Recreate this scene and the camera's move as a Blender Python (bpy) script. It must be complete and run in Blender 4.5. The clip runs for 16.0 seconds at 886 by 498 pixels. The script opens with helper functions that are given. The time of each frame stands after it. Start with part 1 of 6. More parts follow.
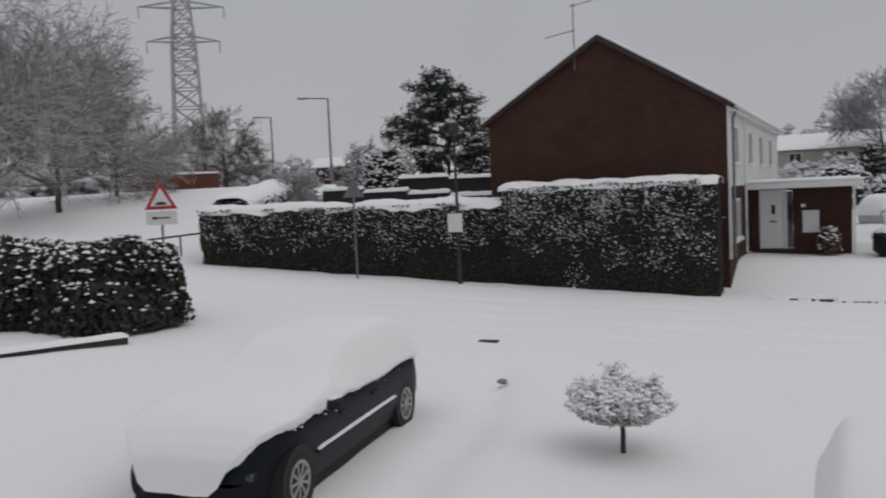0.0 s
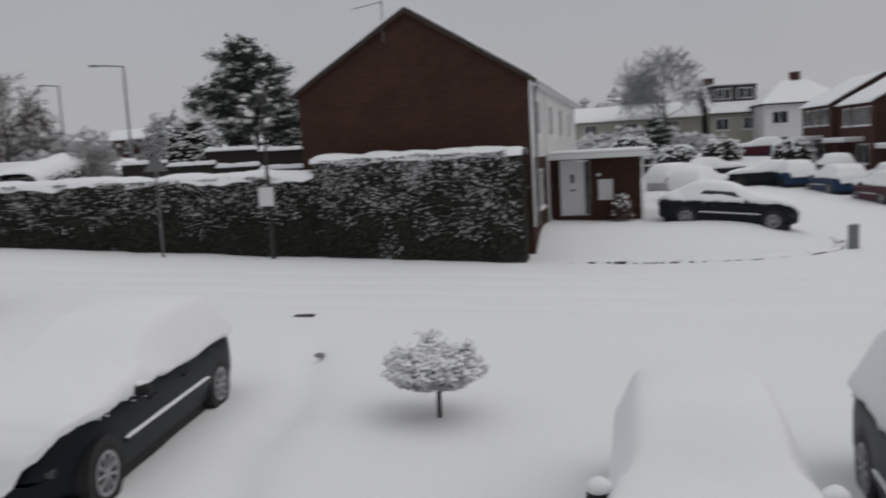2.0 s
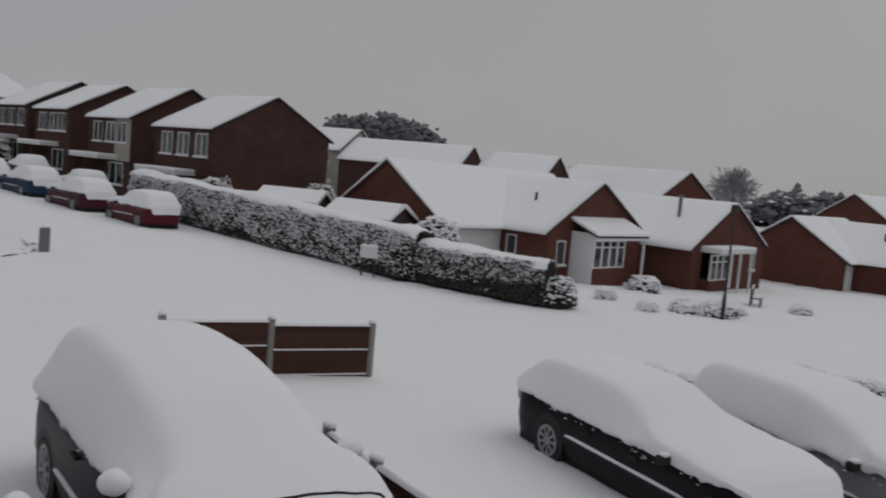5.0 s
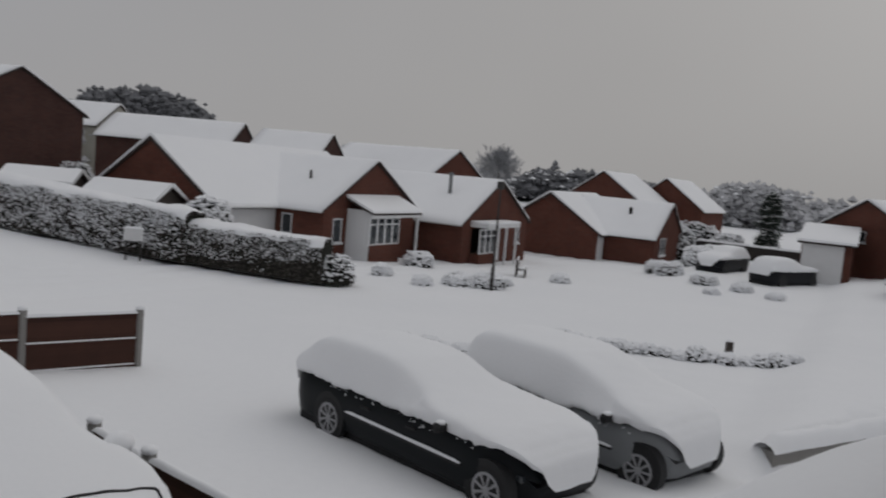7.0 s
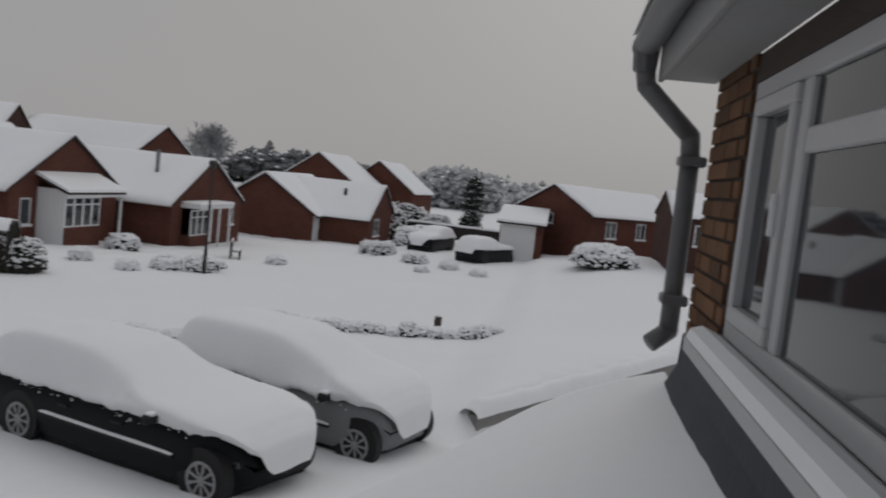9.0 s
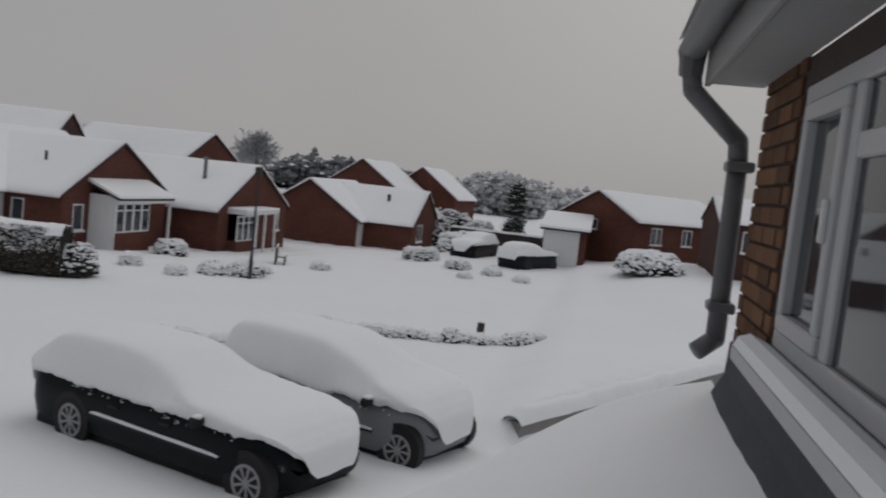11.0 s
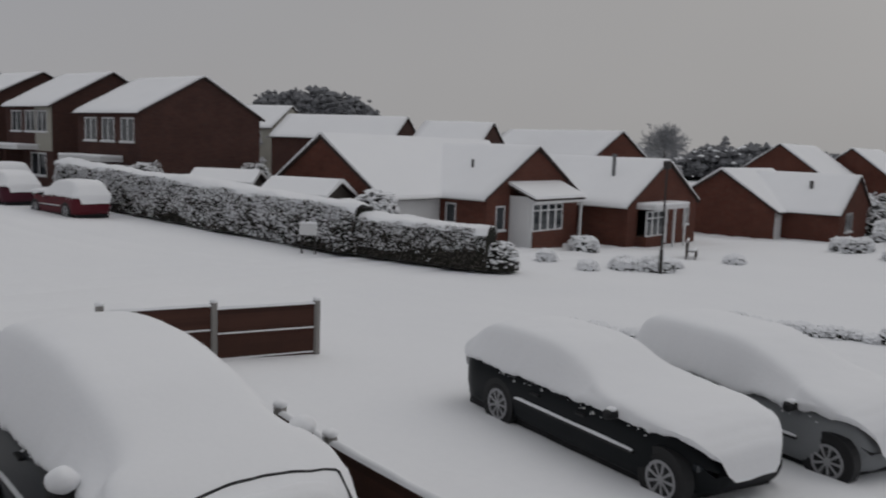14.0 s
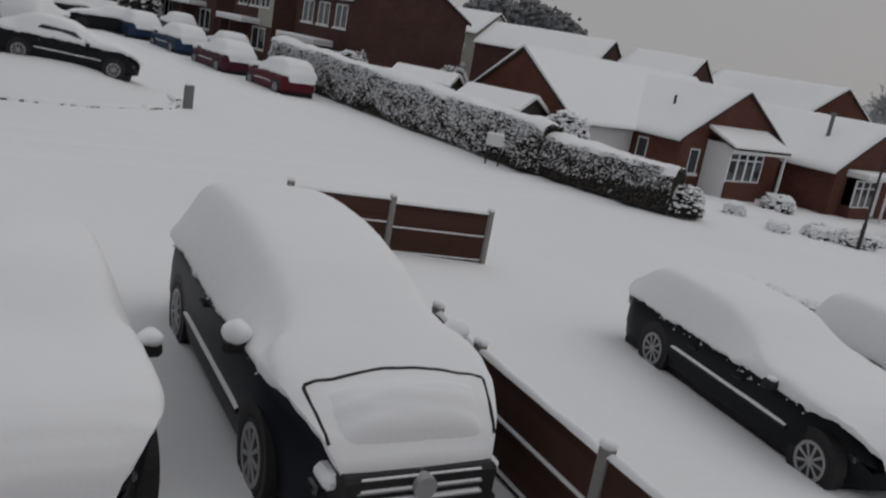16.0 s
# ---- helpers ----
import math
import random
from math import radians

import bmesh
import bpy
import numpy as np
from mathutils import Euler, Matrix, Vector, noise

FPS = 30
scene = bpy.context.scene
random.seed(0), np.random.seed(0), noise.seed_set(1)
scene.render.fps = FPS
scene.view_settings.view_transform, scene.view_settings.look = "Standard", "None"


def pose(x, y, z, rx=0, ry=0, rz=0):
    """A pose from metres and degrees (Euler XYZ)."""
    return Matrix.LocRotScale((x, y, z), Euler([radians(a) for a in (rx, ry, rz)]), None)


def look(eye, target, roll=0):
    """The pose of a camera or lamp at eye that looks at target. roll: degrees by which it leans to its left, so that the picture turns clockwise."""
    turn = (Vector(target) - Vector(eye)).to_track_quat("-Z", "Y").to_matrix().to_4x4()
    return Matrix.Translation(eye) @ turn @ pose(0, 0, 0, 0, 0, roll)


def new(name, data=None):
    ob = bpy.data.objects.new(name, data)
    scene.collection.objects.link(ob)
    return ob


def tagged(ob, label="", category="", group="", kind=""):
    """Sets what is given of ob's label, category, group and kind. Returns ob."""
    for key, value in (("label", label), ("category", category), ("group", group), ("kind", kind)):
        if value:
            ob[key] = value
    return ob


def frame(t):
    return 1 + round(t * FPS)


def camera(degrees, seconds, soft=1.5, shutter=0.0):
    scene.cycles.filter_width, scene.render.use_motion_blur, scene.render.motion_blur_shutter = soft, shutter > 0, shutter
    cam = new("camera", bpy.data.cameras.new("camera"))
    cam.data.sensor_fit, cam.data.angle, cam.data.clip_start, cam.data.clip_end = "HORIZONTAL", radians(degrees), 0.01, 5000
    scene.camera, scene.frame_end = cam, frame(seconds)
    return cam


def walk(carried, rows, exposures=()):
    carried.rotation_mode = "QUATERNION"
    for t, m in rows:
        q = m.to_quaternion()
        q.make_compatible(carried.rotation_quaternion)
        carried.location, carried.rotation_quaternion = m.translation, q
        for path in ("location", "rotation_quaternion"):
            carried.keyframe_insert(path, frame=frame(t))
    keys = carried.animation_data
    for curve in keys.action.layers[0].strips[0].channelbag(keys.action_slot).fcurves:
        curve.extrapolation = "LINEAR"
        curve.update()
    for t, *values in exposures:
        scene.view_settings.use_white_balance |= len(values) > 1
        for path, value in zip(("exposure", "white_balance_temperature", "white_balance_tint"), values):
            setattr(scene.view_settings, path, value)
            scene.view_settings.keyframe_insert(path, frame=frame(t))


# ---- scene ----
# The street, seen from an upstairs window: x runs along the house front, y away from it, z up.
EYE = (0.0, 0.0, 3.3)
cam = camera(56.27, 16.0, soft=2.0, shutter=0.5)
# seconds, heading, pitch, roll
ROWS = (
    (0.00, 17.97, 86.04, -2.65),
    (0.50, 14.47, 85.37, -3.31),
    (1.00, 13.45, 84.46, -3.85),
    (1.50, 12.00, 83.58, -3.80),
    (2.00, 5.23, 83.50, -3.09),
    (2.50, -3.78, 85.11, -1.68),
    (3.00, -12.79, 87.39, 0.15),
    (3.50, -23.72, 88.41, 1.44),
    (4.00, -34.18, 86.46, 2.75),
    (6.50, -57.83, 85.13, 5.51),
    (7.00, -62.63, 84.55, 5.13),
    (7.50, -67.46, 84.19, 5.04),
    (8.00, -72.25, 84.28, 5.44),
    (8.50, -76.98, 84.78, 5.98),
    (9.75, -86.50, 85.40, 6.40),
    (11.00, -79.18, 85.28, 6.19),
    (11.50, -74.74, 84.74, 5.57),
    (12.00, -70.22, 83.69, 3.85),
    (12.50, -65.49, 82.98, 2.64),
    (13.00, -60.68, 82.71, 1.90),
    (13.50, -55.90, 82.63, 1.57),
    (14.00, -51.35, 82.92, 2.03),
    (14.50, -47.30, 83.12, 4.02),
    (15.00, -43.67, 82.00, 7.24),
    (15.50, -40.99, 79.21, 9.50),
    (16.00, -39.81, 76.05, 10.23),
)
walk(cam, [(t, pose(*EYE, 0, 0, h) @ pose(0, 0, 0, p, 0, 0) @ pose(0, 0, 0, 0, 0, r)) for t, h, p, r in ROWS],
     exposures=((0.0, -0.06), (2.5, -0.10), (4.0, -0.36), (7.0, -0.40), (12.0, -0.37), (16.0, -0.40)))

# ---- light: an overcast winter sky, brighter overhead than at the horizon ----
world = bpy.data.worlds.new("overcast_sky")
scene.world = world
world.use_nodes = True
wn, wl = world.node_tree.nodes, world.node_tree.links
wn.clear()
sky = wn.new("ShaderNodeTexSky")
sky.sky_type, sky.sun_disc = "NISHITA", False
sky.sun_elevation, sky.sun_rotation = radians(28), radians(100)
sky.dust_density = 6.0
grey = wn.new("ShaderNodeHueSaturation")
grey.inputs["Saturation"].default_value = 0.10
coord = wn.new("ShaderNodeTexCoord")
split = wn.new("ShaderNodeSeparateXYZ")
ramp = wn.new("ShaderNodeValToRGB")
ramp.color_ramp.interpolation = "EASE"
ramp.color_ramp.elements[0].position, ramp.color_ramp.elements[0].color = 0.0, (0.43, 0.428, 0.443, 1)
ramp.color_ramp.elements[1].position, ramp.color_ramp.elements[1].color = 1.0, (0.65, 0.655, 0.68, 1)
mid = ramp.color_ramp.elements.new(0.22)
mid.color = (0.40, 0.408, 0.440, 1)
# the brighter, warmer quarter of the sky low down over the far end of the street
dot = wn.new("ShaderNodeVectorMath")
dot.operation = "DOT_PRODUCT"
dot.inputs[1].default_value = (0.98, 0.05, 0.1)
glow = wn.new("ShaderNodeMapRange")
glow.inputs["From Min"].default_value, glow.inputs["From Max"].default_value = 0.3, 1.0
warm = wn.new("ShaderNodeMix")
warm.data_type, warm.blend_type = "RGBA", "MIX"
warm.inputs["B"].default_value = (0.43, 0.42, 0.415, 1)
cloud = wn.new("ShaderNodeTexNoise")
cloud.inputs["Scale"].default_value, cloud.inputs["Detail"].default_value = 2.2, 3.0
cloudy = wn.new("ShaderNodeMapRange")
cloudy.inputs["To Min"].default_value, cloudy.inputs["To Max"].default_value = 0.93, 1.07
shade = wn.new("ShaderNodeVectorMath")
shade.operation = "SCALE"
bg1, bg2, add, out = wn.new("ShaderNodeBackground"), wn.new("ShaderNodeBackground"), wn.new("ShaderNodeAddShader"), wn.new("ShaderNodeOutputWorld")
bg1.inputs["Strength"].default_value, bg2.inputs["Strength"].default_value = 0.0025, 1.0
wl.new(sky.outputs[0], grey.inputs["Color"])
wl.new(grey.outputs[0], bg1.inputs["Color"])
wl.new(coord.outputs["Generated"], split.inputs[0])
wl.new(split.outputs["Z"], ramp.inputs["Fac"])
wl.new(coord.outputs["Generated"], dot.inputs[0])
wl.new(dot.outputs["Value"], glow.inputs["Value"])
wl.new(glow.outputs[0], warm.inputs["Factor"])
wl.new(ramp.outputs[0], warm.inputs["A"])
wl.new(coord.outputs["Generated"], cloud.inputs["Vector"])
wl.new(cloud.outputs["Fac"], cloudy.inputs["Value"])
wl.new(warm.outputs["Result"], shade.inputs[0])
wl.new(cloudy.outputs[0], shade.inputs["Scale"])
wl.new(shade.outputs[0], bg2.inputs["Color"])
wl.new(bg1.outputs[0], add.inputs[0])
wl.new(bg2.outputs[0], add.inputs[1])
wl.new(add.outputs[0], out.inputs["Surface"])
sun_data = bpy.data.lights.new("veiled_sun", "SUN")
sun_data.energy, sun_data.angle, sun_data.color = 0.45, radians(50), (1.0, 0.97, 0.93)
sun = new("veiled_sun", sun_data)
sun.matrix_world = look((30, -8, 40), (0, 0, 0))


# ---- materials ----
def material(name, colour, rough=0.8, other=None, scale=4.0, amount=0.5, fine=60.0, bump=0.2, metal=0.0, spec=0.3, random_tint=0.0, sss=0.0):
    """A surface with two scales of mottling, fine relief and, where asked, a tint that varies from piece to piece."""
    m = bpy.data.materials.new(name)
    m.use_nodes = True
    n, l = m.node_tree.nodes, m.node_tree.links
    b = n["Principled BSDF"]
    other = other or tuple(c * 0.72 for c in colour)
    tc = n.new("ShaderNodeTexCoord")
    big, small = n.new("ShaderNodeTexNoise"), n.new("ShaderNodeTexNoise")
    big.inputs["Scale"].default_value, big.inputs["Detail"].default_value = scale, 4.0
    small.inputs["Scale"].default_value, small.inputs["Detail"].default_value = fine, 3.0
    l.new(tc.outputs["Object"], big.inputs["Vector"])
    l.new(tc.outputs["Object"], small.inputs["Vector"])
    fac = n.new("ShaderNodeMath")
    fac.operation = "MULTIPLY_ADD"
    fac.inputs[1].default_value, fac.inputs[2].default_value = amount * 2, 0.5 - amount
    both = n.new("ShaderNodeMix")
    both.inputs["Factor"].default_value = 0.4
    l.new(big.outputs["Fac"], both.inputs["A"])
    l.new(small.outputs["Fac"], both.inputs["B"])
    l.new(both.outputs["Result"], fac.inputs[0])
    mix = n.new("ShaderNodeMix")
    mix.data_type = "RGBA"
    mix.inputs["A"].default_value, mix.inputs["B"].default_value = (*colour, 1), (*other, 1)
    l.new(fac.outputs[0], mix.inputs["Factor"])
    last = mix.outputs["Result"]
    if random_tint:
        info, hsv, mr = n.new("ShaderNodeObjectInfo"), n.new("ShaderNodeHueSaturation"), n.new("ShaderNodeMapRange")
        geo = n.new("ShaderNodeNewGeometry")
        plus, wrap = n.new("ShaderNodeMath"), n.new("ShaderNodeMath")
        wrap.operation = "FRACT"
        l.new(info.outputs["Random"], plus.inputs[0])
        l.new(geo.outputs["Random Per Island"], plus.inputs[1])
        l.new(plus.outputs[0], wrap.inputs[0])
        mr.inputs["To Min"].default_value, mr.inputs["To Max"].default_value = 1 - random_tint, 1 + random_tint
        l.new(wrap.outputs[0], mr.inputs["Value"])
        l.new(mr.outputs[0], hsv.inputs["Value"])
        l.new(last, hsv.inputs["Color"])
        last = hsv.outputs[0]
    l.new(last, b.inputs["Base Color"])
    b.inputs["Roughness"].default_value, b.inputs["Metallic"].default_value = rough, metal
    b.inputs["Specular IOR Level"].default_value = spec
    if bump:
        bp = n.new("ShaderNodeBump")
        bp.inputs["Strength"].default_value, bp.inputs["Distance"].default_value = bump, 0.02
        l.new(both.outputs["Result"], bp.inputs["Height"])
        l.new(bp.outputs[0], b.inputs["Normal"])
    return m


def brickwork(name, colour, other, mortar, bump=0.6):
    """Brick courses of true size (215 x 65 mm with 10 mm joints) on a wall that runs along its own x or y."""
    m = bpy.data.materials.new(name)
    m.use_nodes = True
    n, l = m.node_tree.nodes, m.node_tree.links
    b = n["Principled BSDF"]
    tc, sp, cb, ad = n.new("ShaderNodeTexCoord"), n.new("ShaderNodeSeparateXYZ"), n.new("ShaderNodeCombineXYZ"), n.new("ShaderNodeMath")
    l.new(tc.outputs["Object"], sp.inputs[0])
    l.new(sp.outputs["X"], ad.inputs[0])
    l.new(sp.outputs["Y"], ad.inputs[1])
    l.new(ad.outputs[0], cb.inputs["X"])
    l.new(sp.outputs["Z"], cb.inputs["Y"])
    br = n.new("ShaderNodeTexBrick")
    br.inputs["Scale"].default_value = 1.0
    br.inputs["Brick Width"].default_value, br.inputs["Row Height"].default_value, br.inputs["Mortar Size"].default_value = 0.225, 0.075, 0.006
    br.inputs["Color1"].default_value, br.inputs["Color2"].default_value, br.inputs["Mortar"].default_value = (*colour, 1), (*other, 1), (*mortar, 1)
    l.new(cb.outputs[0], br.inputs["Vector"])
    stain, mul, mr = n.new("ShaderNodeTexNoise"), n.new("ShaderNodeVectorMath"), n.new("ShaderNodeMapRange")
    stain.inputs["Scale"].default_value, stain.inputs["Detail"].default_value = 0.8, 5.0
    l.new(tc.outputs["Object"], stain.inputs["Vector"])
    mr.inputs["To Min"].default_value, mr.inputs["To Max"].default_value = 0.65, 1.35
    l.new(stain.outputs["Fac"], mr.inputs["Value"])
    mul.operation = "SCALE"
    l.new(br.outputs["Color"], mul.inputs[0])
    l.new(mr.outputs[0], mul.inputs["Scale"])
    l.new(mul.outputs[0], b.inputs["Base Color"])
    b.inputs["Roughness"].default_value, b.inputs["Specular IOR Level"].default_value = 0.9, 0.15
    bp = n.new("ShaderNodeBump")
    bp.invert = True
    bp.inputs["Strength"].default_value, bp.inputs["Distance"].default_value = bump, 0.01
    l.new(br.outputs["Fac"], bp.inputs["Height"])
    l.new(bp.outputs[0], b.inputs["Normal"])
    return m


def glass(name, tint=(0.03, 0.035, 0.04)):
    m = bpy.data.materials.new(name)
    m.use_nodes = True
    b = m.node_tree.nodes["Principled BSDF"]
    b.inputs["Base Color"].default_value = (*tint, 1)
    b.inputs["Roughness"].default_value, b.inputs["Specular IOR Level"].default_value = 0.04, 0.6
    return m


SNOW = material("snow", (0.86, 0.865, 0.875), 0.75, (0.80, 0.81, 0.83), 0.9, 0.5, 22.0, 0.25, spec=0.2)
SNOW_LOW = material("snow_on_ground", (0.85, 0.855, 0.865), 0.8, (0.78, 0.79, 0.81), 0.22, 0.6, 7.0, 0.45, spec=0.15)
FROST = material("frosted_twig", (0.20, 0.19, 0.185), 0.9, (0.10, 0.092, 0.088), 6, 0.5, 40, 0.1)
BARK = material("bark", (0.085, 0.07, 0.06), 0.95, (0.04, 0.034, 0.03), 5, 0.5, 50, 0.5)
TWIG_RED = material("red_brown_twig", (0.20, 0.13, 0.11), 0.9, (0.12, 0.08, 0.07), 6, 0.5, 40, 0.1)
LEAF = material("evergreen_leaf", (0.024, 0.025, 0.021), 0.6, (0.042, 0.037, 0.031), 3, 0.5, 30, 0.1, random_tint=0.65)
LEAF_BROWN = material("beech_leaf", (0.12, 0.105, 0.095), 0.8, (0.06, 0.052, 0.048), 3, 0.5, 30, 0.1, random_tint=0.5)
NEEDLE = material("pine_needle", (0.03, 0.042, 0.034), 0.7, (0.05, 0.06, 0.05), 3, 0.5, 30, 0.1, random_tint=0.4)
# near-black colour for the shade deep inside hedges and shrubs
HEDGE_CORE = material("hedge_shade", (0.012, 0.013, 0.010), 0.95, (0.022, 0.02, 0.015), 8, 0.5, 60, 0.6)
BRICK_DARK = brickwork("dark_brown_brick", (0.062, 0.028, 0.020), (0.045, 0.021, 0.016), (0.060, 0.048, 0.042))
BRICK_RED = brickwork("red_brick", (0.130, 0.046, 0.032), (0.098, 0.036, 0.026), (0.11, 0.076, 0.063))
BRICK_STREET = brickwork("plum_brick", (0.085, 0.040, 0.032), (0.062, 0.030, 0.026), (0.075, 0.06, 0.055))
BRICK_PIECE = material("yellow_brown_brick", (0.17, 0.085, 0.040), 0.9, (0.085, 0.045, 0.026), 5, 0.6, 70, 0.5, random_tint=0.35)
MORTAR = material("mortar", (0.085, 0.068, 0.056), 0.95, (0.055, 0.045, 0.04), 6, 0.5, 80, 0.5)
RENDER_CREAM = material("cream_render", (0.40, 0.385, 0.335), 0.9, (0.32, 0.31, 0.27), 1.5, 0.5, 40, 0.2)
WHITE_PAINT = material("white_paint", (0.72, 0.72, 0.72), 0.5, (0.60, 0.60, 0.60), 2.0, 0.5, 40, 0.1)
UPVC = material("white_plastic_frame", (0.74, 0.745, 0.75), 0.35, (0.64, 0.645, 0.65), 2.0, 0.4, 30, 0.05)
# darker copy of the white plastic, toned for a window shaded by eaves
UPVC_SHADED = material("shaded_white_plastic", (0.52, 0.52, 0.53), 0.45, (0.40, 0.40, 0.41), 2.0, 0.5, 30, 0.05)
# white boards greyed in the colour for the shade under the eaves
SOFFIT = material("shaded_soffit_board", (0.34, 0.34, 0.335), 0.7, (0.25, 0.25, 0.245), 2.5, 0.5, 40, 0.1)
GREY_PIPE = material("grey_plastic_pipe", (0.17, 0.172, 0.178), 0.45, (0.11, 0.11, 0.115), 3.0, 0.6, 30, 0.15)
GLASS = glass("dark_window_glass")
# near-black so that rooms look unlit through colour alone
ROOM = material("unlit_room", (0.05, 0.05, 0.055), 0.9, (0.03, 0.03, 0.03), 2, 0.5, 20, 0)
TILE = material("dark_roof_tile", (0.055, 0.04, 0.036), 0.9, (0.035, 0.028, 0.026), 4, 0.5, 40, 0.5)
WOOD_FENCE = material("stained_fence_board", (0.085, 0.036, 0.024), 0.8, (0.045, 0.021, 0.016), 3, 0.6, 45, 0.4, random_tint=0.2)
CONCRETE = material("weathered_concrete", (0.30, 0.29, 0.275), 0.9, (0.20, 0.19, 0.18), 3, 0.6, 50, 0.4)
STEEL = material("galvanised_steel", (0.20, 0.205, 0.21), 0.55, (0.13, 0.135, 0.14), 3, 0.5, 40, 0.1, metal=0.3)
DARK_STEEL = material("dark_painted_steel", (0.05, 0.045, 0.042), 0.6, (0.03, 0.028, 0.027), 3, 0.5, 40, 0.1)
LEAD = material("lead_flashing", (0.075, 0.08, 0.095), 0.7, (0.045, 0.048, 0.058), 4, 0.6, 30, 0.4, metal=0.2)
RUBBER = material("tyre_rubber", (0.018, 0.018, 0.019), 0.85, (0.03, 0.03, 0.03), 6, 0.5, 60, 0.3)
ALLOY = material("alloy_wheel", (0.40, 0.40, 0.41), 0.4, (0.26, 0.26, 0.27), 8, 0.5, 50, 0.05, metal=0.25)
BLACK_TRIM = material("black_trim", (0.012, 0.012, 0.013), 0.6, (0.022, 0.022, 0.023), 5, 0.5, 40, 0.1)
RED_SIGN = material("sign_red", (0.42, 0.03, 0.03), 0.45, (0.32, 0.03, 0.03), 4, 0.4, 30, 0.05)
SIGN_WHITE = material("sign_white", (0.70, 0.70, 0.70), 0.45, (0.58, 0.58, 0.58), 4, 0.5, 30, 0.05)
SIGN_BLACK = material("sign_black", (0.02, 0.02, 0.02), 0.5, (0.03, 0.03, 0.03), 4, 0.4, 30, 0.05)
# pylon grey is lightened to carry the distance haze in its colour
PYLON_STEEL = material("hazed_pylon_steel", (0.36, 0.365, 0.38), 0.7, (0.28, 0.285, 0.295), 0.5, 0.5, 10, 0.05)
FENCE_DARK = material("dark_weathered_fence", (0.045, 0.038, 0.035), 0.9, (0.028, 0.024, 0.022), 3, 0.5, 40, 0.3)
STEM = material("grey_brown_stem", (0.10, 0.085, 0.075), 0.9, (0.06, 0.05, 0.045), 5, 0.5, 50, 0.3)

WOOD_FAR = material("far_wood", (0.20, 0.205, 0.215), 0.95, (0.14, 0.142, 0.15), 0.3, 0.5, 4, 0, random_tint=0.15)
# two pale greys with distance haze mixed into the colour, besides the frost
TREE_FAR = material("far_hazy_frosted_twig", (0.34, 0.345, 0.36), 0.95, (0.26, 0.265, 0.275), 0.3, 0.5, 4, 0)
WOOD_MIST = material("far_hazy_frosted_wood", (0.52, 0.525, 0.54), 0.95, (0.40, 0.40, 0.41), 0.3, 0.5, 4, 0, random_tint=0.2)


def paint(name, c):
    return material(name, c, 0.42, tuple(v * 0.8 for v in c), 2.0, 0.5, 30.0, 0.03, metal=0.0, spec=0.15)


PAINT_NAVY = paint("dark_blue_grey_paint", (0.009, 0.012, 0.018))
PAINT_GREEN = paint("blackish_green_paint", (0.008, 0.010, 0.012))
PAINT_SILVER = paint("silver_grey_paint", (0.24, 0.25, 0.26))
PAINT_BLACK = paint("black_paint", (0.012, 0.013, 0.016))
PAINT_RED = paint("red_paint", (0.11, 0.016, 0.024))
PAINT_MAROON = paint("maroon_paint", (0.075, 0.018, 0.03))
PAINT_BLUE = paint("blue_paint", (0.022, 0.045, 0.10))
PAINT_WHITE = paint("pale_grey_paint", (0.5, 0.5, 0.5))


# ---- helpers ----
def part(name, bm, mat, parent=None, label="", kind="", smooth=False):
    """Links a bmesh as one mesh object, under a thing or a part."""
    me = bpy.data.meshes.new(name)
    bm.to_mesh(me)
    bm.free()
    me.materials.append(mat)
    if smooth:
        for p in me.polygons:
            p.use_smooth = True
    ob = new(name, me)
    ob.parent = parent
    return tagged(ob, label, kind=kind)


def thing(name, m, label, category, group="", kind=""):
    ob = new(name)
    ob.matrix_world = m
    return tagged(ob, label, category, group, kind)


def box(bm, x0, y0, z0, x1, y1, z1, bevel=0.0):
    vs = [bm.verts.new(p) for p in ((x0, y0, z0), (x1, y0, z0), (x1, y1, z0), (x0, y1, z0), (x0, y0, z1), (x1, y0, z1), (x1, y1, z1), (x0, y1, z1))]
    fs = [bm.faces.new([vs[i] for i in q]) for q in ((3, 2, 1, 0), (4, 5, 6, 7), (0, 1, 5, 4), (1, 2, 6, 5), (2, 3, 7, 6), (3, 0, 4, 7))]
    if bevel:
        bmesh.ops.bevel(bm, geom=list({e for f in fs for e in f.edges}), offset=bevel, segments=1, affect="EDGES", profile=0.7)
    return bm


def boxes(*rows, bevel=0.0):
    bm = bmesh.new()
    for r in rows:
        box(bm, *r, bevel=bevel)
    return bm


def prism(outline, y0, y1, axis="y"):
    """A solid from an outline in x, z, drawn out along y (or, with axis x, an outline in y, z drawn out along x)."""
    bm = bmesh.new()
    put = (lambda a, b, c: (a, c, b)) if axis == "y" else (lambda a, b, c: (c, a, b))
    f0 = [bm.verts.new(put(a, b, y0)) for a, b in outline]
    f1 = [bm.verts.new(put(a, b, y1)) for a, b in outline]
    bm.faces.new(f0)
    bm.faces.new(f1[::-1])
    k = len(outline)
    for i in range(k):
        bm.faces.new((f0[i], f1[i], f1[(i + 1) % k], f0[(i + 1) % k]))
    bmesh.ops.recalc_face_normals(bm, faces=bm.faces)
    return bm


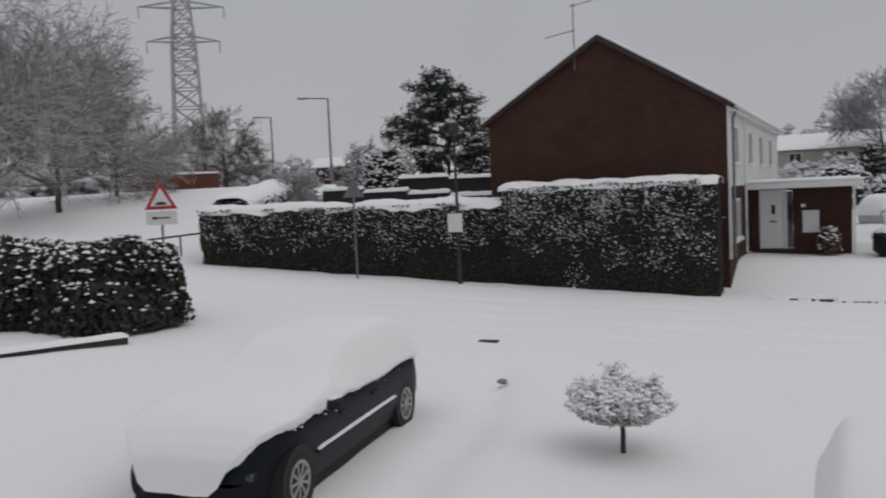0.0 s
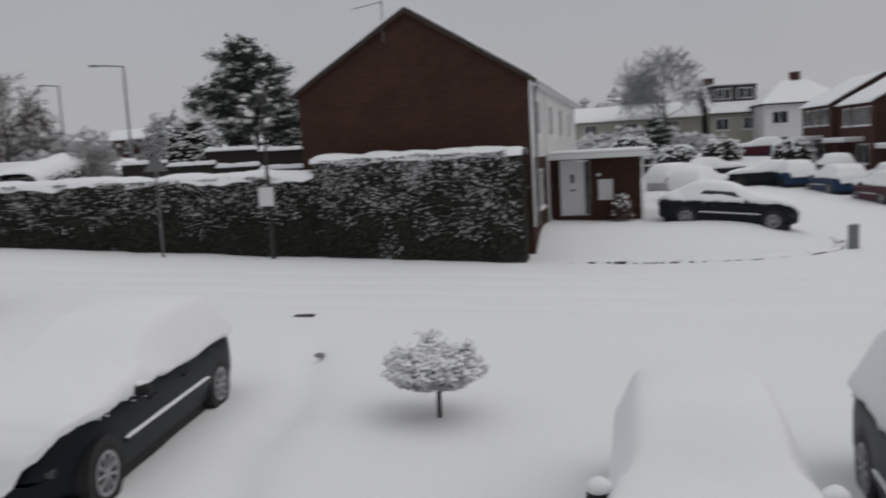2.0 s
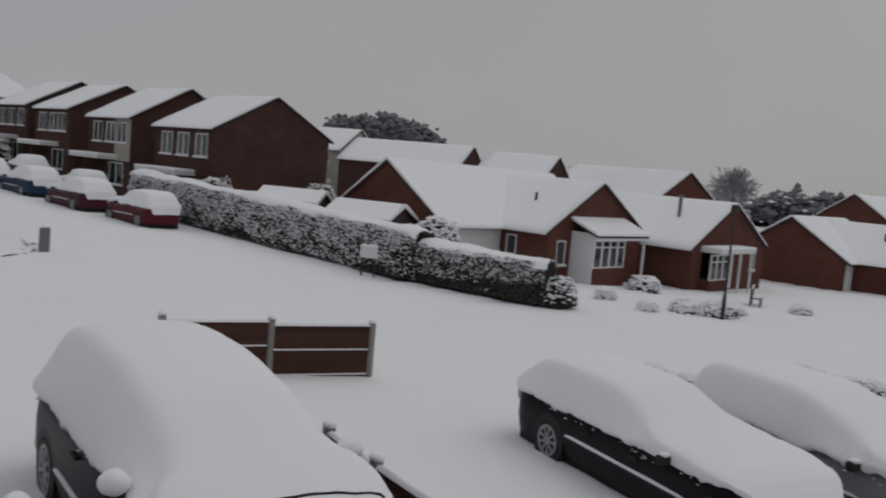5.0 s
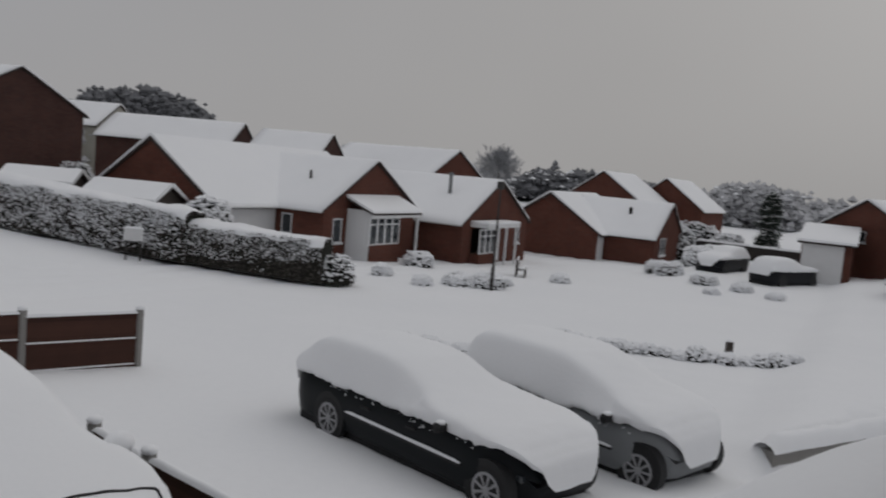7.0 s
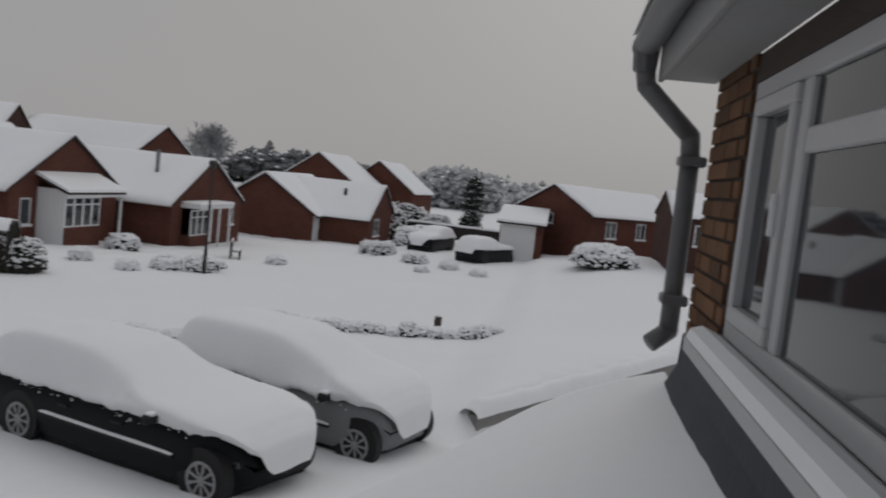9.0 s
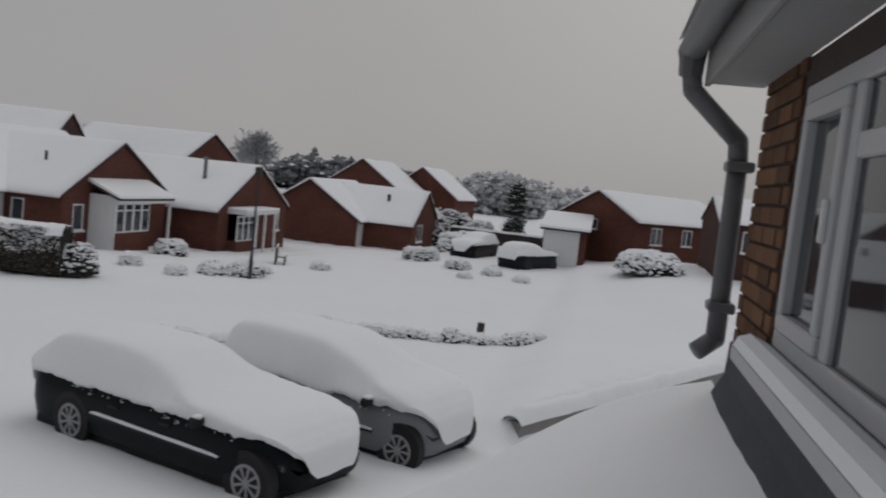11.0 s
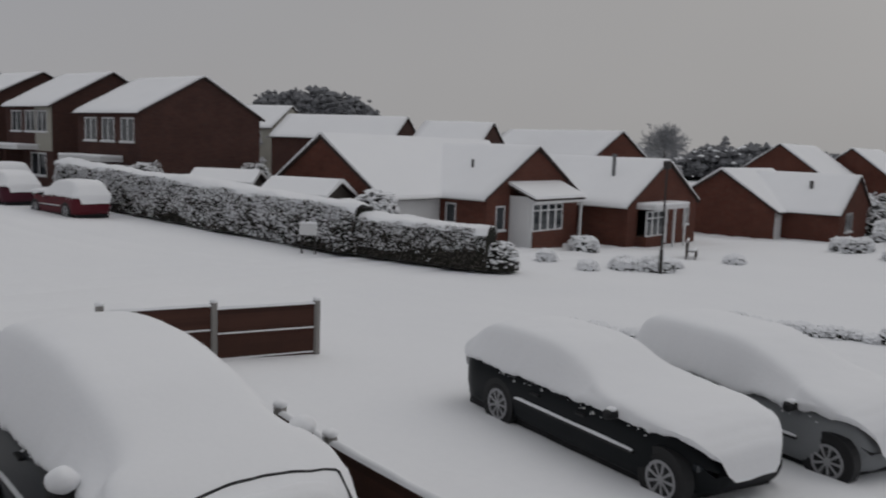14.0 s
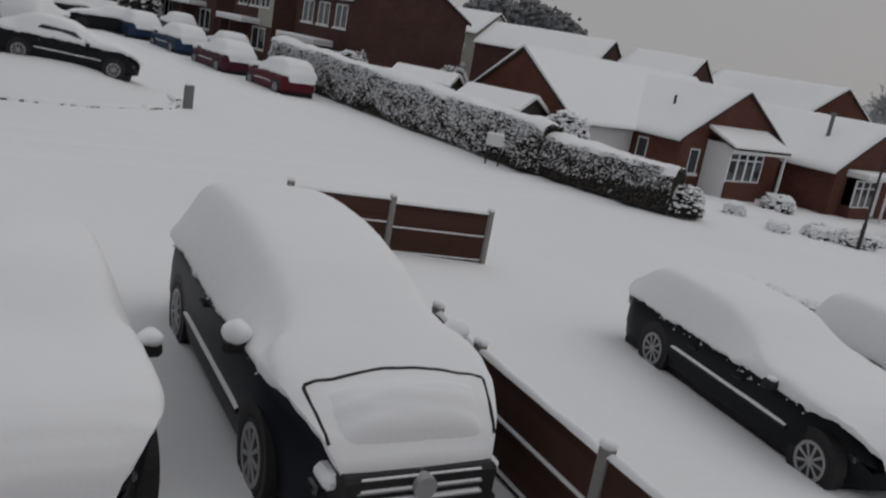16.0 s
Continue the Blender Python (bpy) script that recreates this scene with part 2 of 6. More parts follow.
def tube(bm, a, b, ra, rb=None, sides=8, cap=True):
    a, b = Vector(a), Vector(b)
    rb = ra if rb is None else rb
    q = (b - a).to_track_quat("Z", "Y")
    r0 = [bm.verts.new(a + q @ Vector((ra * math.cos(i * math.tau / sides), ra * math.sin(i * math.tau / sides), 0))) for i in range(sides)]
    r1 = [bm.verts.new(b + q @ Vector((rb * math.cos(i * math.tau / sides), rb * math.sin(i * math.tau / sides), 0))) for i in range(sides)]
    for i in range(sides):
        bm.faces.new((r0[i], r0[(i + 1) % sides], r1[(i + 1) % sides], r1[i]))
    if cap:
        bm.faces.new(r0[::-1])
        bm.faces.new(r1)
    return bm


def tubes(*rows, sides=8):
    bm = bmesh.new()
    for r in rows:
        tube(bm, *r, sides=sides)
    return bm


def pipe(points, r, sides=10):
    """A bent round pipe through the points."""
    bm = bmesh.new()
    for a, b in zip(points, points[1:]):
        tube(bm, a, b, r, sides=sides)
    for p in points[1:-1]:
        bmesh.ops.create_icosphere(bm, subdivisions=2, radius=r * 1.02, matrix=Matrix.Translation(p))
    return bm


def sweep(points, r, sides=6):
    """One unbroken thin bar through the points."""
    bm = bmesh.new()
    pts = [Vector(p) for p in points]
    rings = []
    for k, p in enumerate(pts):
        q = (pts[min(k + 1, len(pts) - 1)] - pts[max(k - 1, 0)]).to_track_quat("Z", "Y")
        rings.append([bm.verts.new(p + q @ Vector((r * math.cos(a * math.tau / sides), r * math.sin(a * math.tau / sides), 0))) for a in range(sides)])
    for a, b in zip(rings, rings[1:]):
        for k in range(sides):
            bm.faces.new((a[k], a[(k + 1) % sides], b[(k + 1) % sides], b[k]))
    bm.faces.new(rings[0][::-1])
    bm.faces.new(rings[-1])
    return bm


def grid_mesh(nx, ny, f):
    """A sheet of quads: f(i / nx, j / ny) gives each corner."""
    bm = bmesh.new()
    v = [[bm.verts.new(f(i / nx, j / ny)) for j in range(ny + 1)] for i in range(nx + 1)]
    for i in range(nx):
        for j in range(ny):
            bm.faces.new((v[i][j], v[i + 1][j], v[i + 1][j + 1], v[i][j + 1]))
    return bm


def step(a, b, x):
    t = min(1.0, max(0.0, (x - a) / (b - a)))
    return t * t * (3 - 2 * t)


def hum(x, y, s, seed=0.0):
    """Smooth noise, about -1 to 1."""
    return noise.noise(Vector((x * s, y * s, seed)))


# ---- ground ----
def lie(x, y):
    """The lie of the snow: the street falls to the east, the side road climbs to the north, the corner plot stands on a bank."""
    b = -0.05 * max(x, -34.0) if x < 12 else -0.6 - 0.03 * (min(x, 50.0) - 12)
    n = 0.035 * max(0.0, min(y, 60.0) - 14) * step(2, 12, x) * (1 - step(26, 36, x))
    bank = 0.75 * step(25.5, 28.5, y) * (1 - step(7, 10.5, x)) * step(-8, -3, x)
    west = 2.8 * step(28, 60, y) * (1 - step(-16, -4, x))
    north = 1.4 * step(50, 85, y) * step(-4, 4, x) * (1 - step(30, 40, x))
    far = 6.5 * step(85, 190, y) * (1 - step(-20, 30, x)) + 1.5 * step(90, 260, math.hypot(x, y))
    rise = 0.06 * max(0.0, min(x, 50.0) - 40) * (1 - step(8.5, 12, y))
    # the next garden, held up by the low wall
    lawn = 0.42 * step(0.02, 0.30, ((x - 13.0) * 4.3 + (y - 1.0) * 7.5) / 8.65) * step(-2.1, -0.5, -y) * step(12.6, 13.6, x) * (1 - step(50, 62, x))
    lawn += 0.75 * step(22, 44, x) * step(-0.5, 3.5, -y) * (1 - step(50, 62, x))
    dip = -0.38 * step(11.8, 13.0, x) * step(-0.1, 0.3, -((x - 13.0) * 4.3 + (y - 1.0) * 7.5) / 8.65) * (1 - step(1.5, 2.5, y)) * (1 - step(20, 24, x))
    return b + n + bank + west + north + far + rise + lawn + dip


def bare(name, verts, faces, mat, parent=None, label="", kind="", smooth=False):
    """Like part(), for large meshes given as vertices and faces."""
    me = bpy.data.meshes.new(name)
    me.from_pydata(verts, [], faces)
    me.materials.append(mat)
    if smooth:
        for p in me.polygons:
            p.use_smooth = True
    ob = new(name, me)
    ob.parent = parent
    return tagged(ob, label, kind=kind)


def ground_axis(near, step_near, far):
    out, x, s = [0.0], 0.0, step_near
    while x < far:
        if x > near:
            s *= 1.18
        x += s
        out.append(x)
    return out


def rut(x, y):
    """Shallow wheel ruts along the street and round into the side road."""
    d = 0.0
    for c in (17.2, 18.7, 19.9, 21.3):
        line = c + 0.03 * (8 - x) + 0.25 * math.sin(x * 0.11 + c)
        d -= 0.085 * math.exp(-((y - line) / 0.24) ** 2) * (0.55 + 0.45 * hum(x, c, 0.25, 3.0))
    for c in (13.2, 14.6):
        if y > 20:
            bend = c + 3.5 * math.exp(-(y - 20) / 3.0)
            d -= 0.05 * math.exp(-((x - bend) / 0.3) ** 2)
    # a trodden line beside the drive
    if 6 < y < 14:
        d -= 0.20 * math.exp(-((x + 2.1 + 0.1 * y - 0.12 * math.sin(y * 1.3)) / 0.24) ** 2) * (0.5 + 0.9 * abs(hum(x, y, 1.6, 9.0)))
    return d


def snow_height(x, y):
    return lie(x, y) + 0.035 * hum(x, y, 0.35) + 0.012 * hum(x, y, 1.7, 5.0) + rut(x, y)


def build_ground():
    ax = sorted([-v for v in ground_axis(16, 0.22, 1500)[1:]] + ground_axis(26, 0.26, 1500))
    ay = sorted([-v for v in ground_axis(2, 0.6, 1500)[1:]] + ground_axis(28, 0.14, 1500))
    verts = [(x, y, snow_height(x, y)) for x in ax for y in ay]
    k = len(ay)
    faces = [(i * k + j, (i + 1) * k + j, (i + 1) * k + j + 1, i * k + j + 1) for i in range(len(ax) - 1) for j in range(k - 1)]
    g = bare("ground", verts, faces, SNOW_LOW, smooth=True)
    tagged(g, "gardens, drives and street under one sheet of fresh snow", "ground", kind="structure")


build_ground()


# ---- kinds of things: houses ----
def wall_run(bm, x0, x1, y0, y1, z0, z1, holes=()):
    """A straight wall along x between y0 and y1, with openings (xa, za, xb, zb) right through it."""
    xs = sorted({x0, x1, *[h[0] for h in holes], *[h[2] for h in holes]})
    zs = sorted({z0, z1, *[h[1] for h in holes], *[h[3] for h in holes]})
    nx, nz = len(xs) - 1, len(zs) - 1
    solid = {(i, k) for i in range(nx) for k in range(nz)
             if not any(h[0] < (xs[i] + xs[i + 1]) / 2 < h[2] and h[1] < (zs[k] + zs[k + 1]) / 2 < h[3] for h in holes)}
    made = {}

    def v(i, k, y):
        if (i, k, y) not in made:
            made[i, k, y] = bm.verts.new((xs[i], y, zs[k]))
        return made[i, k, y]

    for i, k in solid:
        bm.faces.new((v(i, k, y0), v(i + 1, k, y0), v(i + 1, k + 1, y0), v(i, k + 1, y0)))
        bm.faces.new((v(i, k + 1, y1), v(i + 1, k + 1, y1), v(i + 1, k, y1), v(i, k, y1)))
        for di, dk, a, b in ((-1, 0, (0, 0), (0, 1)), (1, 0, (1, 1), (1, 0)), (0, -1, (1, 0), (0, 0)), (0, 1, (0, 1), (1, 1))):
            if (i + di, k + dk) not in solid:
                p, q = (i + a[0], k + a[1]), (i + b[0], k + b[1])
                bm.faces.new((v(*p, y0), v(*q, y0), v(*q, y1), v(*p, y1)))
    bmesh.ops.recalc_face_normals(bm, faces=bm.faces)


def window(parent, m, w, h, lights=2, transom=0.0, mat=None, sill=True, name="window"):
    """A framed window, w by h, its outer face on the plane y = 0 looking to -y; m places its lower left corner."""
    mat = mat or UPVC
    ob = new(name)
    ob.parent = parent
    ob.matrix_local = m
    f = 0.065
    fr = boxes((0, 0, 0, w, 0.07, f), (0, 0, h - f, w, 0.07, h), (0, 0, f, f, 0.07, h - f), (w - f, 0, f, w, 0.07, h - f))
    for i in range(1, lights):
        x = w * i / lights
        box(fr, x - 0.035, 0.004, f, x + 0.035, 0.066, h - f)
    if transom:
        box(fr, f, 0.006, h * transom - 0.03, w - f, 0.064, h * transom + 0.03)
    part("frame", fr, mat, ob)
    for i in range(lights):
        a, b = w * i / lights + 0.036, w * (i + 1) / lights - 0.036
        part("pane", boxes((a, 0.03, f, b, 0.042, h - f)), GLASS, ob)
    if sill:
        part("sill", boxes((-0.06, -0.09, -0.06, w + 0.06, 0.05, 0.0)), mat, ob)
        part("sill_snow", boxes((-0.05, -0.085, 0.0, w + 0.05, -0.01, 0.05), bevel=0.018), SNOW, ob)
    return ob


def roof_snow(parent, half, y0, y1, ez, rz, over=0.25, thick=0.13, hip=0.0, seed=0.0, name="roof"):
    """A tiled gable roof along y with its ridge at x = 0, and the snow that lies on it."""
    s = (rz - ez) / half
    w = half + over
    e = rz - s * w
    tile = prism([(-w, e), (0, rz), (w, e), (w, e - 0.06), (0, rz - 0.08), (-w, e - 0.06)], y0, y1)
    rf = part(name, tile, TILE, parent)

    def top(u, v):
        x = (u * 2 - 1) * (w + 0.03)
        y = y0 - 0.0 + 0.03 + (y1 - y0 - 0.06) * v
        edge = min(u, 1 - u) * 2
        z = rz - s * abs(x) + thick * (0.35 + 0.65 * step(0, 0.06, edge)) + 0.03 * hum(x + seed, y, 0.9, seed)
        if edge < 0.03:
            z = rz - s * abs(x) + 0.015
        return (x, y, z - 0.05 * math.exp(-(x / 0.2) ** 2))

    nx = 48
    bm = grid_mesh(nx, max(6, int((y1 - y0) / 0.6)), top)
    r = bmesh.ops.extrude_face_region(bm, geom=bm.faces[:])
    for v in r["geom"]:
        if isinstance(v, bmesh.types.BMVert):
            v.co.z = rz - s * abs(v.co.x) + 0.006
    bmesh.ops.recalc_face_normals(bm, faces=bm.faces)
    part("roof_snow", bm, SNOW, rf, "thick even snow on the roof", smooth=True)
    return rf


def gable_block(parent, half, y0, y1, base, ez, rz, mat, holes_front=(), holes_left=(), holes_right=(), name="wall"):
    """Brick walls of a gabled block: ridge along y, front gable at y0. Each wall is a part."""
    t = 0.26
    s = (rz - ez) / half
    for side, y, holes in (("front", y0, holes_front), ("back", y1 - t, ())):
        bm = bmesh.new()
        wall_run(bm, -half, half, y, y + t, base, ez, holes)
        part(name, bm, mat, parent)
        part("gable", prism([(-half, ez), (half, ez), (0.0, rz - 0.14)], y + 0.001, y + t - 0.001), mat, parent)
    for sx, holes in ((-1, holes_left), (1, holes_right)):
        bm = bmesh.new()
        wall_run(bm, y0 + t, y1 - t, 0.0, t, base, ez - 0.02, holes)
        for v in bm.verts:
            a, b, c = v.co
            v.co = (sx * (half - b), a, c)
        bmesh.ops.recalc_face_normals(bm, faces=bm.faces)
        part(name, bm, mat, parent)
    part("verge", prism([(-half - 0.28, ez - s * 0.28 - 0.02), (0, rz - 0.02), (half + 0.28, ez - s * 0.28 - 0.02), (half + 0.28, ez - s * 0.28 - 0.10), (0, rz - 0.11), (-half - 0.28, ez - s * 0.28 - 0.10)], y0 - 0.06, y0 - 0.002), TILE, parent)


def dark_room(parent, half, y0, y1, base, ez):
    # one solid block, coloured dark in place of unlit rooms
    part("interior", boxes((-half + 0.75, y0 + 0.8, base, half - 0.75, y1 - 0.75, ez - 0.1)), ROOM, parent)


def snow_bar(x0, x1, z, w, h, seed=0.0):
    """A rounded ridge of snow along x."""
    def f(u, v):
        x = x0 + (x1 - x0) * u
        k = v * 2 - 1
        e = step(0, 0.03, u) * step(0, 0.03, 1 - u)
        return (x, k * w * (1 + 0.12 * hum(x, k, 3.0, seed)), z - 0.004 + h * (1 - abs(k) ** 2.5) * (0.5 + 0.5 * e) * (1 + 0.25 * hum(x, seed, 2.0)))
    return grid_mesh(max(8, int((x1 - x0) / 0.1)), 8, f)


# ---- kinds of things: cars ----
PROFILES = {
    "saloon": ((0.0, 0.50), (0.02, 0.66), (0.12, 0.71), (0.24, 0.95), (0.34, 1.0), (0.50, 0.98), (0.68, 0.71), (0.82, 0.67), (0.94, 0.57), (0.985, 0.46), (1.0, 0.30)),
    "hatch": ((0.0, 0.50), (0.02, 0.68), (0.09, 0.93), (0.2, 1.0), (0.46, 0.99), (0.66, 0.72), (0.82, 0.69), (0.94, 0.62), (0.985, 0.50), (1.0, 0.36)),
    "offroad": ((0.0, 0.50), (0.02, 0.72), (0.07, 0.95), (0.18, 1.0), (0.52, 0.99), (0.785, 0.70), (0.88, 0.66), (0.95, 0.58), (0.985, 0.48), (1.0, 0.34)),
    "mpv": ((0.0, 0.50), (0.02, 0.70), (0.07, 0.89), (0.16, 0.975), (0.30, 1.0), (0.48, 0.985), (0.60, 0.92), (0.90, 0.60), (0.955, 0.54), (0.985, 0.45), (1.0, 0.32)),
}


def along(table, u):
    for (a, p), (b, q) in zip(table, table[1:]):
        if u <= b:
            t = (u - a) / (b - a)
            return p + (q - p) * t
    return table[-1][1]


def smooth_along(table, u, k=0.035):
    return sum(along(table, min(1, max(0, u + d * k))) for d in (-1.5, -0.75, 0, 0.75, 1.5)) / 5


def spline(ctrl, s):
    """A point of a smooth curve that starts and ends at the first and last of the control points."""
    c = [ctrl[0], ctrl[0]] + list(ctrl) + [ctrl[-1], ctrl[-1]]
    n = len(c) - 3
    q = min(s * n, n - 1e-6)
    i = int(q)
    t = q - i
    w = ((1 - t) ** 3 / 6, (3 * t ** 3 - 6 * t * t + 4) / 6, (-3 * t ** 3 + 3 * t * t + 3 * t + 1) / 6, t ** 3 / 6)
    return tuple(sum(w[k] * c[i + k][a] for k in range(4)) for a in (0, 1))


def wheel_mesh(x, y0, y1, r):
    """A tyre with rounded shoulders between y0 (inner) and y1 (outer)."""
    bm = bmesh.new()
    n = 30
    d = 1 if y1 > y0 else -1
    rings = []
    for y, q in ((y0, r * 0.94), (y0 + d * 0.03, r), (y1 - d * 0.03, r), (y1 - d * 0.006, r * 0.95), (y1, r * 0.86), (y1 - d * 0.02, r * 0.70)):
        rings.append([bm.verts.new((x + q * math.cos(k * math.tau / n), y, r + q * math.sin(k * math.tau / n))) for k in range(n)])
    for a, b in zip(rings, rings[1:]):
        for k in range(n):
            bm.faces.new((a[k], a[(k + 1) % n], b[(k + 1) % n], b[k]))
    bm.faces.new(rings[0])
    bm.faces.new(rings[-1][::-1])
    bmesh.ops.recalc_face_normals(bm, faces=bm.faces)
    return bm


def rim_mesh(x, y, r, sy, spokes=9):
    """A pressed rim: bright outer ring, hub and spokes with dark gaps between them."""
    bm = bmesh.new()
    n = 30
    a, b = r * 0.72, r * 0.60
    ring = [[bm.verts.new((x + q * math.cos(k * math.tau / n), y + sy * o, r + q * math.sin(k * math.tau / n))) for k in range(n)] for q, o in ((a, -0.014), (a, 0.004), (b, 0.0), (b, -0.018))]
    for p, q in zip(ring, ring[1:]):
        for k in range(n):
            bm.faces.new((p[k], p[(k + 1) % n], q[(k + 1) % n], q[k]))
    tube(bm, (x, y - sy * 0.02, r), (x, y + sy * 0.004, r), r * 0.20, r * 0.16, sides=14)
    for k in range(spokes):
        t = k * math.tau / spokes
        ca, sa = math.cos(t), math.sin(t)
        tube(bm, (x + ca * r * 0.14, y - sy * 0.012, r + sa * r * 0.14), (x + ca * b, y - sy * 0.014, r + sa * b), r * 0.062, r * 0.085, sides=5)
    return bm


def car(name, m, label, paint_mat, L=4.3, W=1.70, H=1.42, style="hatch", depth=0.15, base=2.6, wheel=0.30, detail=True, group="", seed=0.0, belt=0.62, balls=1.0, shift=0.02, mirror=0.14, lean=0.22, taper=0.80, wrap=1.0):
    """A parked car along x, nose to +x, under a thick cap of snow down to its window line."""
    ob = thing(name, m, label, "car", group)
    table = PROFILES[style]
    hw = W / 2
    bz = belt * H

    def plan(u):
        return hw * (1 - 0.30 * max(0, (0.10 - u) / 0.10) ** 2.2 - 0.42 * max(0, (u - taper) / (1 - taper)) ** 2.4)

    # painted lower body, tucked in towards the sills
    n = 40 if detail else 16
    rings = []
    bm = bmesh.new()
    for i in range(n + 1):
        u = i / n
        w, x = plan(u), (u - 0.5) * L * (0.975 if u > 0.5 else 0.995)
        t = min(bz, smooth_along(table, u, 0.01) * H)
        lo = 0.17 + 0.10 * max(0, (0.06 - u) / 0.06) + 0.07 * max(0, (u - 0.94) / 0.06)
        half = [(w * 0.86, lo), (w * 0.955, lo + 0.05), (w * 0.975, lo + 0.16), (w * 1.0, lo + 0.24), (w * 1.0, lo + (t - lo) * 0.66), (w * 0.985, lo + (t - lo) * 0.82), (w * 0.955, t - 0.02), (w * 0.90, t)]
        ring = [bm.verts.new((x, -a, b)) for a, b in half] + [bm.verts.new((x, a, b)) for a, b in reversed(half)]
        rings.append(ring)
    for r, q in zip(rings, rings[1:]):
        k = len(r)
        for j in range(k):
            bm.faces.new((r[j], q[j], q[(j + 1) % k], r[(j + 1) % k]))
    bm.faces.new(rings[0])
    bm.faces.new(rings[-1][::-1])
    bmesh.ops.recalc_face_normals(bm, faces=bm.faces)
    body = part("body", bm, paint_mat, ob, smooth=True)
    # black block in place of the deep shadow under the car
    part("undercar_shade", boxes((-L * 0.45, -hw * 0.86, 0.02, L * 0.44, hw * 0.86, 0.2)), BLACK_TRIM, body)

    # snow: sloping over the side windows, a soft shoulder, a deep pillow on roof and bonnet
    nu, nv = (120, 40) if detail else (36, 18)

    def cap(a, v):
        u = 0.6 * a + 0.4 * (0.5 - 0.5 * math.cos(math.pi * a))
        w = plan(u) + 0.015
        top = smooth_along(table, u) * H
        t = min(bz, along(table, u) * H)
        body_top = t
        t -= 0.05 * step(0.93, 1.0, u) + 0.06 * (1 - step(0, 0.04, u))
        e, g = min(1.0, u / 0.09), min(1.0, (1 - u) / 0.14)
        f = math.sqrt(max(0.0, 1 - (1 - e) ** 2)) * math.sqrt(max(0.0, 1 - (1 - g) ** 2))
        crown = max(t + max(0.02, top + depth - t) * (0.12 + 0.88 * f), body_top + 0.05)
        tall = step(0.05, 0.30, top - body_top)
        side = t + (max(top, body_top) - t) * f
        x = (u - 0.5) * (L + 0.09) + 0.03 * step(0.90, 1.0, u)
        roof = w * (1 - lean * tall)
        sgn = 1 if v < 0.5 else -1
        rag = 0.045 * hum(x, sgn, 2.6, seed + 2) + 0.035 * hum(x, sgn, 7, seed) + 0.022 * hum(x, sgn, 17, seed + 4)
        low = t - 0.02 - rag
        half = [(w * 0.97, low), (w + 0.03 * f, low + 0.03), (w + 0.035 * f, low + 0.07 + 0.3 * (crown - low - 0.07) * (1 - tall)),
                (w * (1 - lean * 0.50 * tall) + 0.03, t + 0.5 * (side - t) + 0.05 * f * (1 - tall) + 0.02),
                (roof + 0.02, side + (0.02 if tall > 0.5 else depth * 0.55 * f)), (roof * 0.93, side + 0.80 * (crown - side)), (roof * 0.66, crown - 0.008), (roof * 0.3, crown + 0.004), (0.0, crown + 0.008)]
        ctrl = half + [(-p, q) for p, q in reversed(half[:-1])]
        y, z = spline(ctrl, v)
        # the snow folds down over nose and tail
        fold = max(wrap * step(0.978, 1.0, u), 1 - step(0.0, 0.015, u))
        z = z * (1 - fold) + min(z, t - 0.03 - rag * 0.5) * fold
        tip = min(1.0, (1 - u) / 0.07)
        y *= 1 - 0.36 * wrap * (1 - math.sqrt(max(0.0, 1 - (1 - tip) ** 2)))
        z += 0.014 * hum(x, y, 2.2, seed + 5) + 0.006 * hum(x, y, 7.0, seed + 6)
        y *= 1 + 0.010 * hum(x, z, 3.0, seed + 8)
        return (x, -y, z)

    bm = grid_mesh(nu, nv, cap)
    part("snow_cover", bm, SNOW, ob, "deep unbroken snow over roof, glass and bonnet", smooth=True)

    # wheels
    for sx in (-1, 1):
        for sy in (-1, 1):
            x = sx * base / 2 + shift * L
            wy = min(hw, plan(x / L + 0.5) + 0.02)
            part("wheel_arch", arch(x, sy, wy, wheel), BLACK_TRIM, body)
            w = part("wheel", wheel_mesh(x, sy * (wy - 0.19), sy * (wy + 0.006), wheel), RUBBER, body, smooth=True)
            if detail:
                part("rim", rim_mesh(x, sy * (wy + 0.004), wheel, sy), ALLOY, w, "grey spoked rim")
    if detail:
        rng = np.random.default_rng(int(seed) + 300)
        for sy in (-1, 1):
            y = sy * (hw + 0.004)
            x0, x1 = -base / 2 + shift * L + wheel + 0.10, base / 2 + shift * L - wheel - 0.10
            part("rub_strip", boxes((x0 - 0.02, y - 0.02, 0.46, x1, y + 0.02, 0.50)), BLACK_TRIM, body)
            bm = snow_bar(x0, x1, 0.499, 0.024, 0.030, seed + sy)
            bmesh.ops.translate(bm, verts=bm.verts, vec=(0, y, 0))
            part("strip_snow", bm, SNOW, body, smooth=True)
            for hx in (-0.42, 0.48):
                part("door_handle", boxes((hx - 0.09, y - 0.03, bz - 0.175, hx + 0.09, y + 0.022, bz - 0.145), bevel=0.008), BLACK_TRIM, body)
            n = 36
            px = rng.uniform(-L * 0.46, L * 0.40, n)
            pz = bz - 0.05 - np.abs(rng.normal(size=n)) * 0.03
            keep = np.array([hum(a, sy, 1.6, seed + 33) > 0.0 for a in px])
            pts = np.stack([px, np.array([sy * (plan(a / L + 0.5) - 0.004) for a in px]), pz], 1)[keep]
            v, f = lumps(pts, 0.015, rng, 0.9)
            bare("clinging_snow", v, f, SNOW, body, "scraps of snow clinging below the windows", kind="stuff")
            mx = L * mirror
